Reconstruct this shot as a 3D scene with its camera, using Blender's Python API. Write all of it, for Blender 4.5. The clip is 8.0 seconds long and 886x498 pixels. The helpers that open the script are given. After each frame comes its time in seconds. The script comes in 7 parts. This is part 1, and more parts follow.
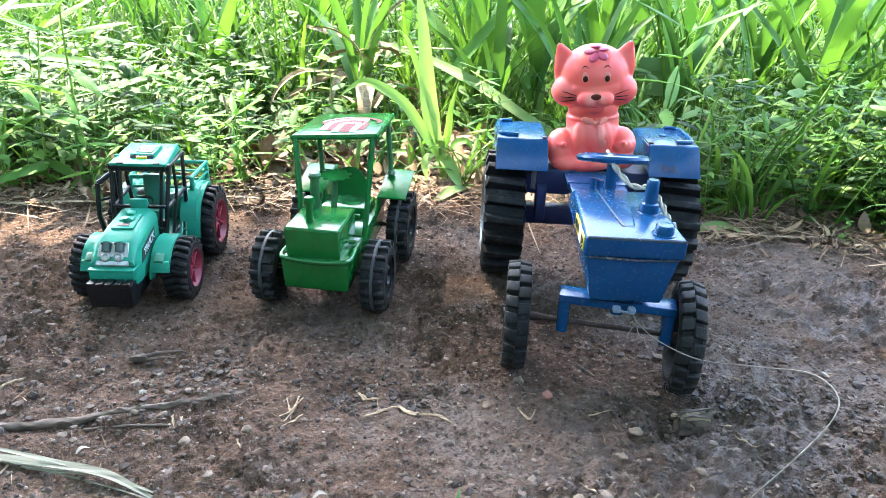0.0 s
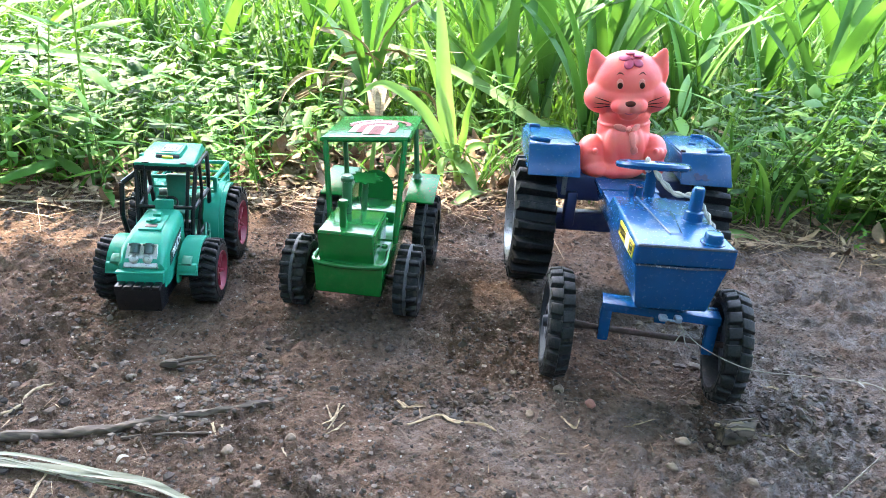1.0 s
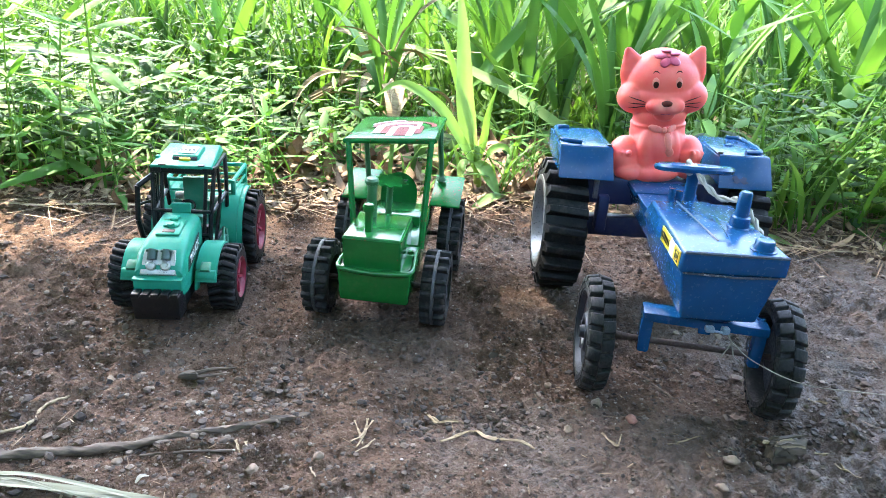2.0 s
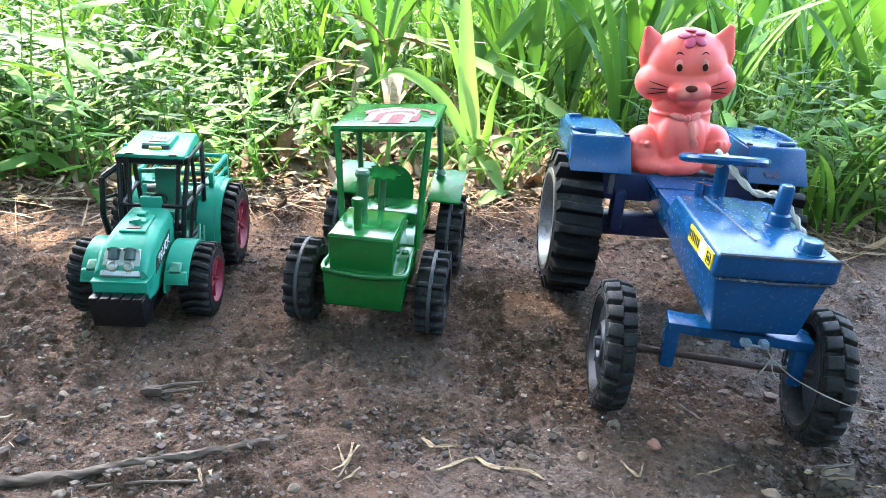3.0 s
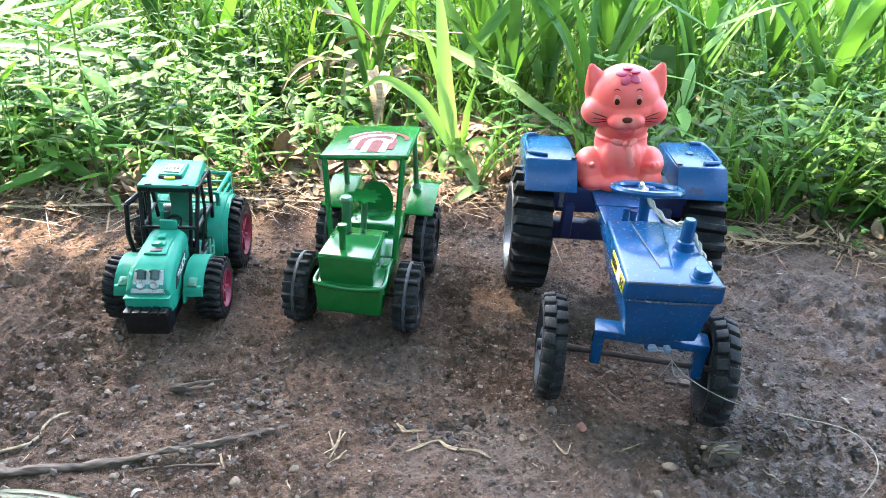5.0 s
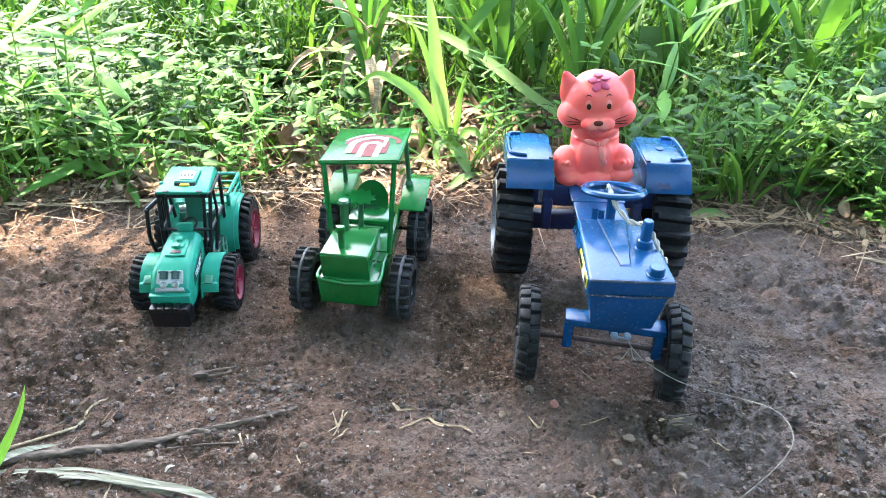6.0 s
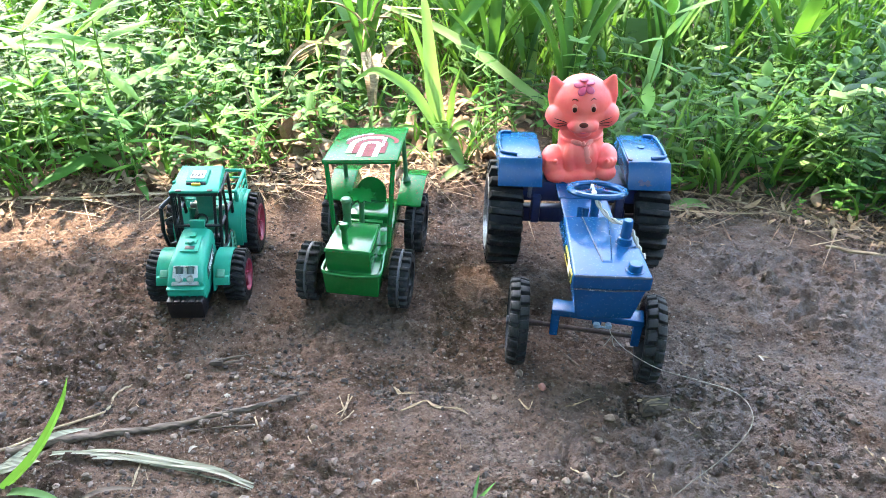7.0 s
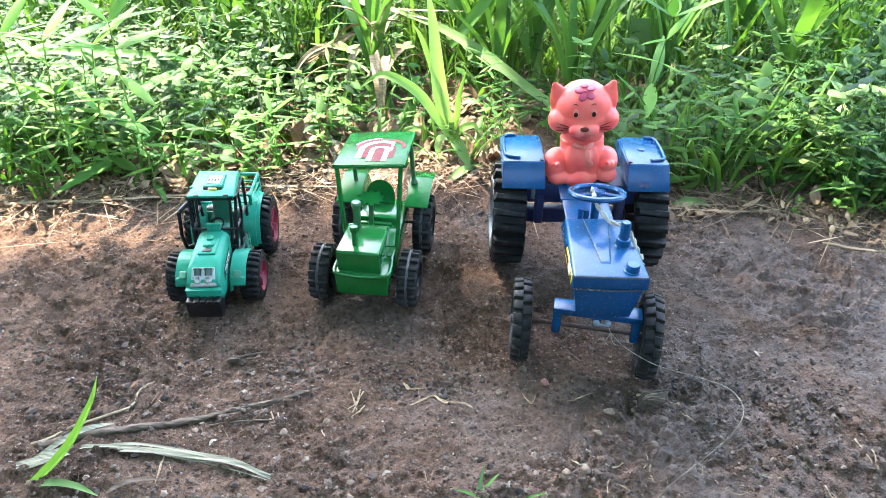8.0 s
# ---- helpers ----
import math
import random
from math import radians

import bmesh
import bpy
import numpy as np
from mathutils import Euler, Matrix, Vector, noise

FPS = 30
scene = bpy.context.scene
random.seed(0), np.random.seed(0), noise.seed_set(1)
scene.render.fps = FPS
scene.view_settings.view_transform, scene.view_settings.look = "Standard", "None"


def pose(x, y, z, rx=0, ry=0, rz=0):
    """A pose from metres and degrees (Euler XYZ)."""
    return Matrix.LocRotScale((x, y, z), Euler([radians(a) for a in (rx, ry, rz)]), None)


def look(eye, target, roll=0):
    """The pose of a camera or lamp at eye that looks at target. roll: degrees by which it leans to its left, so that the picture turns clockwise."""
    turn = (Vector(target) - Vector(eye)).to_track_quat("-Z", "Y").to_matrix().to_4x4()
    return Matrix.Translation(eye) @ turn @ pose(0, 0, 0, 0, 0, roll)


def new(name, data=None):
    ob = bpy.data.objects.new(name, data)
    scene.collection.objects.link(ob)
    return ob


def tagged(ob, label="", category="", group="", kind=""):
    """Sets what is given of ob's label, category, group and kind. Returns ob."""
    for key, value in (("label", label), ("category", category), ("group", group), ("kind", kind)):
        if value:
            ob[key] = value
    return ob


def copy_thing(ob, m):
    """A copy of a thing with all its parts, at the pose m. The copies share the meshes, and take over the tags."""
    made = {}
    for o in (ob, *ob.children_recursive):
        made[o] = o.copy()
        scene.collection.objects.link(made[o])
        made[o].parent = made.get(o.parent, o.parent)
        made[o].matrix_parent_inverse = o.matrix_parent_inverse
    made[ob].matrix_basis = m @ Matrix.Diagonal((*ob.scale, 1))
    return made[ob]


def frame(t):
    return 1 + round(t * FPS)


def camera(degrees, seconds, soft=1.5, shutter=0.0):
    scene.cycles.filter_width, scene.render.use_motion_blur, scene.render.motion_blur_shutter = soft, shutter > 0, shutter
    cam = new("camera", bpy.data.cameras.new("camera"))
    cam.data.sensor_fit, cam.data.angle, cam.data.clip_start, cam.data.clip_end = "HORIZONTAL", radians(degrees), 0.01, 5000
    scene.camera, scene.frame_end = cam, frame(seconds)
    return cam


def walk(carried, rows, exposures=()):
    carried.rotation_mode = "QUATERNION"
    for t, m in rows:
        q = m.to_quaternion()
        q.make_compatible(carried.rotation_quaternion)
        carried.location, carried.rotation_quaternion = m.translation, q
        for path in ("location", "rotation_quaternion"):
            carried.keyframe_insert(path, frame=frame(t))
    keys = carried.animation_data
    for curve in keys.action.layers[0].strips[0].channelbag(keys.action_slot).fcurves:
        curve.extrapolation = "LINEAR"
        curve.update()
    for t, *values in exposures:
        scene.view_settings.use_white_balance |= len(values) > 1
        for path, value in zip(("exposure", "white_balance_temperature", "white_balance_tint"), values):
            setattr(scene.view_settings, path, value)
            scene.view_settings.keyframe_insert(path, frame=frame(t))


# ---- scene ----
cam = camera(64.0, 8.0, soft=0.5)
PATH = [
    (0, (0.037, -0.422, 0.291), (-0.154, 1.391, -0.531), 2.4),
    (0.5, (0.015, -0.422, 0.29), (-0.154, 1.396, -0.528), 2.9),
    (1, (-0.008, -0.42, 0.287), (-0.137, 1.404, -0.522), 3.9),
    (1.5, (-0.025, -0.414, 0.283), (-0.13, 1.415, -0.52), 4.6),
    (1.7, (-0.029, -0.409, 0.282), (-0.156, 1.415, -0.527), 4.1),
    (2.8, (-0.026, -0.36, 0.263), (-0.178, 1.471, -0.527), 3.7),
    (3, (-0.029, -0.348, 0.257), (-0.179, 1.477, -0.548), 4.0),
    (3.5, (-0.033, -0.334, 0.253), (-0.176, 1.494, -0.547), 4.3),
    (4, (-0.033, -0.357, 0.272), (-0.202, 1.464, -0.539), 4.2),
    (4.5, (-0.018, -0.382, 0.307), (-0.162, 1.392, -0.605), 4.0),
    (5, (-0.003, -0.404, 0.346), (-0.146, 1.35, -0.604), 3.2),
    (5.2, (0.0, -0.411, 0.356), (-0.113, 1.338, -0.609), 3.9),
    (6.3, (0.021, -0.447, 0.422), (-0.15, 1.228, -0.657), 0.9),
    (6.5, (0.021, -0.451, 0.428), (-0.117, 1.224, -0.657), 1.6),
    (7, (0.016, -0.468, 0.45), (-0.118, 1.181, -0.673), 1.8),
    (7.5, (0.023, -0.487, 0.468), (-0.184, 1.145, -0.671), -0.2),
    (8, (0.021, -0.485, 0.473), (-0.14, 1.148, -0.67), 0.9),
]
EXPOSURE, KELVIN, TINT = 4.75, 7250, 12
walk(cam, [(t, look(eye, target, roll)) for t, eye, target, roll in PATH], exposures=[(0.0, EXPOSURE, KELVIN, TINT), (8.0, EXPOSURE, KELVIN, TINT)])

# ---- sky, sun ----
SUN_EL, SUN_AZ = radians(54), radians(-42)
TO_SUN = Vector((math.cos(SUN_EL) * math.sin(SUN_AZ), math.cos(SUN_EL) * math.cos(SUN_AZ), math.sin(SUN_EL)))
world = bpy.data.worlds.new("sky")
scene.world = world
world.use_nodes = True
sky = world.node_tree.nodes.new("ShaderNodeTexSky")
sky.sky_type, sky.sun_disc = "NISHITA", False
sky.sun_elevation, sky.sun_rotation = SUN_EL, SUN_AZ
world.node_tree.links.new(sky.outputs[0], world.node_tree.nodes["Background"].inputs[0])
world.node_tree.nodes["Background"].inputs[1].default_value = 0.15
sun_data = bpy.data.lights.new("sun", "SUN")
sun_data.energy, sun_data.angle, sun_data.color = 1.3, radians(0.53), (1.0, 0.95, 0.85)
sun = new("sun", sun_data)
sun.matrix_world = look(TO_SUN * 20, (0, 0, 0))


# ---- materials ----
def base_material(name):
    m = bpy.data.materials.new(name)
    m.use_nodes = True
    nt = m.node_tree
    return m, nt, nt.nodes["Principled BSDF"]


def noise_node(nt, scale, detail=4.0, rough=0.6, coord="Object"):
    tc = nt.nodes.new("ShaderNodeTexCoord")
    n = nt.nodes.new("ShaderNodeTexNoise")
    n.inputs["Scale"].default_value, n.inputs["Detail"].default_value, n.inputs["Roughness"].default_value = scale, detail, rough
    nt.links.new(tc.outputs[coord], n.inputs["Vector"])
    return n


def ramp(nt, source, stops):
    r = nt.nodes.new("ShaderNodeValToRGB")
    els = r.color_ramp.elements
    while len(els) < len(stops):
        els.new(0.5)
    for e, (p, c) in zip(els, stops):
        e.position, e.color = p, (*c, 1) if len(c) == 3 else c
    nt.links.new(source, r.inputs[0])
    return r.outputs[0]


def mix(nt, a, b, fac, kind="MIX"):
    n = nt.nodes.new("ShaderNodeMix")
    n.data_type, n.blend_type = "RGBA", kind
    for sock, v in ((n.inputs[0], fac), (n.inputs[6], a), (n.inputs[7], b)):
        if isinstance(v, (int, float)):
            sock.default_value = v
        elif isinstance(v, tuple):
            sock.default_value = (*v, 1)
        else:
            nt.links.new(v, sock)
    return n.outputs[2]


def bump(nt, bsdf, source, strength, distance, under=None):
    b = nt.nodes.new("ShaderNodeBump")
    b.inputs["Strength"].default_value, b.inputs["Distance"].default_value = strength, distance
    nt.links.new(source, b.inputs["Height"])
    if under:
        nt.links.new(under, b.inputs["Normal"])
    nt.links.new(b.outputs[0], bsdf.inputs["Normal"])
    return b.outputs[0]


def toy_material(name, colour, rough=0.35, dust=0.25, wear=None, wear_at=0.68, scale=60, grain=0.15, coat=0.0, metal=0.0, shine=0.5):
    """Paint or plastic with mottling, a film of soil dust, small chips and fine scratches."""
    m, nt, p = base_material(name)
    big, fine = noise_node(nt, scale, 5), noise_node(nt, scale * 9, 3)
    dark = tuple(c * 0.8 for c in colour)
    col = mix(nt, colour, dark, ramp(nt, big.outputs[0], [(0.35, (0, 0, 0)), (0.7, (1, 1, 1))]))
    dusty = ramp(nt, noise_node(nt, scale * 1.7, 6, 0.7).outputs[0], [(0.5, (0, 0, 0)), (0.78, (dust,) * 3)])
    col = mix(nt, col, (0.24, 0.19, 0.15), dusty)
    if wear:
        chips = ramp(nt, noise_node(nt, scale * 2.3, 6, 0.75).outputs[0], [(wear_at, (0, 0, 0)), (wear_at + 0.02, (1, 1, 1))])
        col = mix(nt, col, wear, chips)
    nt.links.new(col, p.inputs["Base Color"])
    nt.links.new(ramp(nt, fine.outputs[0], [(0.3, (rough * 0.75,) * 3), (0.75, (min(1, rough * 1.6),) * 3)]), p.inputs["Roughness"])
    p.inputs["Metallic"].default_value = metal
    p.inputs["Specular IOR Level"].default_value = shine
    p.inputs["Coat Weight"].default_value = coat
    p.inputs["Coat Roughness"].default_value = 0.15
    bump(nt, p, fine.outputs[0], grain, 0.0004)
    return m


def leaf_material(name, colours, through_light=0.4, rough=0.45, by="island"):
    """Leaf: colour varies from leaf to leaf and along it; some of the light goes through."""
    m, nt, p = base_material(name)
    if by == "island":
        rnd = nt.nodes.new("ShaderNodeNewGeometry").outputs["Random Per Island"]
    else:
        rnd = nt.nodes.new("ShaderNodeObjectInfo").outputs["Random"]
    col = ramp(nt, rnd, [(i / max(1, len(colours) - 1), c) for i, c in enumerate(colours)])
    spots = noise_node(nt, 45, 5, 0.65)
    col = mix(nt, col, (0.75, 0.85, 0.6), ramp(nt, spots.outputs[0], [(0.3, (0.35,) * 3), (0.7, (0.0,) * 3)]), "MULTIPLY")
    nt.links.new(col, p.inputs["Base Color"])
    p.inputs["Roughness"].default_value = rough + 0.12
    p.inputs["Specular IOR Level"].default_value = 0.17
    bump(nt, p, noise_node(nt, 400, 3).outputs[0], 0.25, 0.0006)
    tr = nt.nodes.new("ShaderNodeBsdfTranslucent")
    warm = mix(nt, col, (1.25, 1.2, 0.45), 0.6, "MULTIPLY")
    nt.links.new(mix(nt, warm, (1.3, 1.3, 1.3), 1.0, "MULTIPLY"), tr.inputs[0])
    ms = nt.nodes.new("ShaderNodeMixShader")
    ms.inputs[0].default_value = through_light
    nt.links.new(p.outputs[0], ms.inputs[1])
    nt.links.new(tr.outputs[0], ms.inputs[2])
    nt.links.new(ms.outputs[0], nt.nodes["Material Output"].inputs[0])
    return m


def soil_material():
    m, nt, p = base_material("soil")
    broad, mid, fine, grit, grain = (noise_node(nt, s, d, 0.62) for s, d in ((2.6, 5), (16, 6), (120, 6), (620, 3), (260, 5)))
    col = ramp(nt, mid.outputs[0], [(0.25, (0.026, 0.0150, 0.0100)), (0.5, (0.068, 0.041, 0.028)), (0.75, (0.130, 0.082, 0.058))])
    col = mix(nt, col, (0.140, 0.084, 0.058), ramp(nt, broad.outputs[0], [(0.45, (0, 0, 0)), (0.7, (0.65,) * 3)]))
    col = mix(nt, col, (0.016, 0.012, 0.011), ramp(nt, fine.outputs[0], [(0.30, (0.6,) * 3), (0.46, (0, 0, 0))]))
    col = mix(nt, col, (0.22, 0.175, 0.14), ramp(nt, grit.outputs[0], [(0.62, (0, 0, 0)), (0.72, (0.5,) * 3)]))
    col = mix(nt, col, (0.4, 0.36, 0.33), ramp(nt, grain.outputs[0], [(0.34, (0.9,) * 3), (0.46, (0, 0, 0))]), "MULTIPLY")
    col = mix(nt, col, (0.25, 0.19, 0.145), ramp(nt, grain.outputs[0], [(0.58, (0, 0, 0)), (0.70, (0.38,) * 3)]))
    dry = noise_node(nt, 7, 5, 0.65)
    tc, sep, damp = nt.nodes.new("ShaderNodeTexCoord"), nt.nodes.new("ShaderNodeSeparateXYZ"), nt.nodes.new("ShaderNodeMath")
    nt.links.new(tc.outputs["Object"], sep.inputs[0])
    damp.operation, damp.inputs[1].default_value = "MULTIPLY_ADD", 0.35
    damp.use_clamp = True
    nt.links.new(sep.outputs[0], damp.inputs[0])
    nt.links.new(dry.outputs[0], damp.inputs[2])
    # Paler leftward: drier soil, and the stronger sky light there put into the colour.
    col = mix(nt, col, (1.58, 1.58, 1.57), ramp(nt, damp.outputs[0], [(0.36, (1.0,) * 3), (0.60, (0, 0, 0))]), "MULTIPLY")
    nt.links.new(col, p.inputs["Base Color"])
    nt.links.new(ramp(nt, damp.outputs[0], [(0.46, (0.95,) * 3), (0.66, (0.42,) * 3)]), p.inputs["Roughness"])
    nt.links.new(ramp(nt, damp.outputs[0], [(0.46, (0.12,) * 3), (0.66, (0.42,) * 3)]), p.inputs["Specular IOR Level"])
    first = bump(nt, p, fine.outputs[0], 1.0, 0.0055)
    bump(nt, p, grit.outputs[0], 0.9, 0.0026, first)
    return m


def speck_material(name, colours, rough=0.85):
    m, nt, p = base_material(name)
    rnd = nt.nodes.new("ShaderNodeNewGeometry").outputs["Random Per Island"]
    col = ramp(nt, rnd, [(i / max(1, len(colours) - 1), c) for i, c in enumerate(colours)])
    n = noise_node(nt, 300, 4)
    col = mix(nt, col, (0.5, 0.45, 0.4), ramp(nt, n.outputs[0], [(0.35, (0.6,) * 3), (0.65, (0, 0, 0))]), "MULTIPLY")
    nt.links.new(col, p.inputs["Base Color"])
    p.inputs["Roughness"].default_value = rough
    bump(nt, p, n.outputs[0], 0.5, 0.0008)
    return m


def fibre_material(name, dark, light, scale=(500, 14, 14), rough=0.8):
    """Dry stalk, husk or wood with fibres along x of the thing."""
    m, nt, p = base_material(name)
    tc, mp = nt.nodes.new("ShaderNodeTexCoord"), nt.nodes.new("ShaderNodeMapping")
    mp.inputs["Scale"].default_value = scale
    n = nt.nodes.new("ShaderNodeTexNoise")
    n.inputs["Scale"].default_value, n.inputs["Detail"].default_value = 1.0, 6
    nt.links.new(tc.outputs["Object"], mp.inputs[0])
    nt.links.new(mp.outputs[0], n.inputs["Vector"])
    nt.links.new(ramp(nt, n.outputs[0], [(0.3, dark), (0.7, light)]), p.inputs["Base Color"])
    p.inputs["Roughness"].default_value = rough
    bump(nt, p, n.outputs[0], 0.6, 0.0008)
    return m


SOIL = soil_material()
BLUE = toy_material("blue_plastic", (0.0003, 0.058, 0.165), 0.2, 0.05, (0.01, 0.025, 0.07), 0.70, 45, 0.2, 0.06, 0.0, 0.25)
DARK_BLUE = toy_material("dark_blue_plastic", (0.008, 0.018, 0.07), 0.4, 0.2, None, 0.7, 45)
BLUE_RUB = toy_material("scuffed_blue_plastic", (0.025, 0.045, 0.075), 0.5, 0.5, (0.30, 0.33, 0.35), 0.6, 120)
RUBBER = toy_material("black_tyre", (0.007, 0.0075, 0.008), 0.55, 0.14, None, 0.7, 70, 0.4, shine=0.22)
RUBBER_GREY = toy_material("grey_worn_tyre", (0.013, 0.014, 0.014), 0.6, 0.3, None, 0.7, 60, 0.4, shine=0.22)
RUB_RIB = toy_material("rubbed_grey_rubber", (0.045, 0.048, 0.05), 0.6, 0.4, None, 0.7, 90, 0.4)
DISC_BLUE = toy_material("dark_wheel_disc", (0.006, 0.010, 0.017), 0.4, 0.12, None, 0.7, 70)
RIM_GREY = toy_material("grey_metal_rim", (0.17, 0.18, 0.19), 0.3, 0.4, None, 0.7, 70, 0.2, 0, 0.5)
RIM_RED = toy_material("pink_red_rim", (0.27, 0.012, 0.035), 0.4, 0.35, None, 0.7, 90)
RUST = toy_material("rusty_rod", (0.035, 0.017, 0.012), 0.7, 0.2, None, 0.7, 140, 0.5)
GREEN = toy_material("green_enamel", (0.0003, 0.120, 0.022), 0.15, 0.07, (0.10, 0.045, 0.02), 0.70, 60, 0.12, 0.1, 0.0, 0.35)
GREEN_CHIP = toy_material("chipped_green_enamel", (0.0003, 0.125, 0.026), 0.18, 0.06, (0.10, 0.045, 0.02), 0.585, 150, 0.2, 0.0, 0.0, 0.12)
GREEN_DARK = toy_material("dark_green_post", (0.012, 0.11, 0.035), 0.35, 0.25, None, 0.7, 90)
TEAL = toy_material("teal_plastic", (0.0005, 0.245, 0.150), 0.36, 0.06, None, 0.72, 60, 0.15, 0.0, 0.0, 0.22)
TEAL_DEEP = toy_material("deep_teal_plastic", (0.008, 0.17, 0.10), 0.4, 0.25, None, 0.72, 60)
BLACK = toy_material("black_plastic", (0.004, 0.005, 0.006), 0.35, 0.07, None, 0.7, 70, 0.2, shine=0.3)
LAMP_LID = toy_material("dark_grey_green_plastic", (0.012, 0.045, 0.035), 0.35, 0.2, None, 0.7, 90)
SILVER = toy_material("silvered_plastic", (0.30, 0.32, 0.28), 0.3, 0.35, None, 0.7, 90, 0.2, 0.2, 0.55)
WHITE_PRINT = toy_material("white_print", (0.70, 0.70, 0.68), 0.5, 0.2, None, 0.7, 140, shine=0.15)
RED_PRINT = toy_material("maroon_print", (0.17, 0.026, 0.028), 0.5, 0.2, (0.6, 0.58, 0.55), 0.68, 140, shine=0.15)
YELLOW = toy_material("yellow_sticker", (0.75, 0.52, 0.02), 0.35, 0.12, None, 0.7, 120)
BLACK_PRINT = toy_material("black_print", (0.012, 0.02, 0.012), 0.5, 0.1)
CORD = toy_material("dirty_white_cord", (0.38, 0.36, 0.31), 0.8, 0.35, None, 0.7, 300, 0.4, shine=0.1)
THREAD = toy_material("pale_thread", (0.21, 0.19, 0.15), 0.7, 0.35, None, 0.7, 300, 0.4)
CLEAR = toy_material("cloudy_clear_plastic", (0.16, 0.22, 0.28), 0.25, 0.2, None, 0.7, 200)
GRASS = leaf_material("grass_leaf", [(0.028, 0.074, 0.015), (0.040, 0.112, 0.021), (0.061, 0.156, 0.025), (0.102, 0.207, 0.038), (0.038, 0.097, 0.025)], 0.33)
WEED = leaf_material("weed_leaf", [(0.021, 0.066, 0.016), (0.032, 0.098, 0.021), (0.044, 0.132, 0.024), (0.060, 0.131, 0.022), (0.026, 0.082, 0.021), (0.008, 0.030, 0.012)], 0.3)
CANE = leaf_material("cane_leaf", [(0.026, 0.079, 0.022), (0.043, 0.121, 0.028), (0.072, 0.178, 0.034), (0.102, 0.224, 0.050)], 0.3, 0.38)
CANE_ONE = leaf_material("cane_leaf_single", [(0.037, 0.110, 0.030), (0.067, 0.177, 0.038), (0.103, 0.251, 0.047)], 0.25, 0.38, "object")
MAIZE = leaf_material("young_maize_leaf", [(0.115, 0.250, 0.050), (0.165, 0.310, 0.090), (0.220, 0.350, 0.140)], 0.38, 0.4, "object")
WEED_ONE = leaf_material("weed_leaf_single", [(0.044, 0.135, 0.028), (0.074, 0.210, 0.038), (0.147, 0.302, 0.057), (0.060, 0.168, 0.047)], 0.32, 0.45, "object")
STEM = leaf_material("green_stem", [(0.12, 0.24, 0.05), (0.22, 0.34, 0.09)], 0.25, 0.5, "object")
PALE_LEAF = leaf_material("pale_torn_leaf", [(0.12, 0.22, 0.07), (0.16, 0.26, 0.09)], 0.3, 0.4, "object")
DRY = speck_material("dry_litter", [(0.11, 0.060, 0.036), (0.22, 0.138, 0.080), (0.32, 0.22, 0.130), (0.15, 0.088, 0.054), (0.42, 0.31, 0.19)])
CRUMB = speck_material("soil_crumb", [(0.026, 0.017, 0.013), (0.062, 0.041, 0.031), (0.125, 0.086, 0.063), (0.055, 0.037, 0.028), (0.22, 0.165, 0.125)])
WET_CLOD = speck_material("wet_soil_clod", [(0.016, 0.011, 0.008), (0.034, 0.022, 0.016), (0.062, 0.041, 0.030)], 0.7)
GRIT = speck_material("pale_grit", [(0.14, 0.11, 0.09), (0.24, 0.2, 0.17), (0.36, 0.31, 0.26), (0.18, 0.13, 0.1)])
PEBBLE = speck_material("pebble_stone", [(0.13, 0.088, 0.060), (0.24, 0.175, 0.125)])
PINK_STONE = speck_material("pink_stone", [(0.30, 0.12, 0.09), (0.36, 0.16, 0.12)])
BARK = fibre_material("dry_stick", (0.04, 0.026, 0.017), (0.15, 0.105, 0.072), (40, 420, 420))
STRAW = fibre_material("pale_straw", (0.14, 0.09, 0.05), (0.38, 0.285, 0.17), (30, 400, 400))
HUSK = fibre_material("pale_green_husk", (0.08, 0.075, 0.045), (0.29, 0.28, 0.19), (12, 420, 120))
DEAD = fibre_material("dead_blade", (0.10, 0.065, 0.035), (0.33, 0.25, 0.14), (10, 260, 260))
CHUNK = fibre_material("rotten_wood", (0.018, 0.012, 0.008), (0.13, 0.090, 0.058), (40, 260, 260))
WHITE_PETAL = toy_material("white_petal", (0.24, 0.21, 0.16), 0.6, 0.3)


# ---- mesh building ----
def part(name, bm, material, parent=None, label="", m=None, crease=38):
    """Links a bmesh as one mesh object, under a thing or a part if one is given."""
    bmesh.ops.recalc_face_normals(bm, faces=bm.faces)
    me = bpy.data.meshes.new(name)
    bm.to_mesh(me)
    bm.free()
    for mat in material if isinstance(material, (list, tuple)) else [material]:
        me.materials.append(mat)
    me.shade_smooth()
    if crease < 180:
        me.set_sharp_from_angle(angle=radians(crease))
    ob = new(name, me)
    if parent:
        ob.parent = parent
    if m is not None:
        ob.matrix_basis = m
    if label:
        ob["label"] = label
    return ob


def joined(*bms):
    out = bmesh.new()
    for b in bms:
        me = bpy.data.meshes.new("joined")
        b.to_mesh(me)
        b.free()
        out.from_mesh(me)
        bpy.data.meshes.remove(me)
    return out


def moved(bm, m):
    bmesh.ops.transform(bm, matrix=m, verts=bm.verts)
    return bm


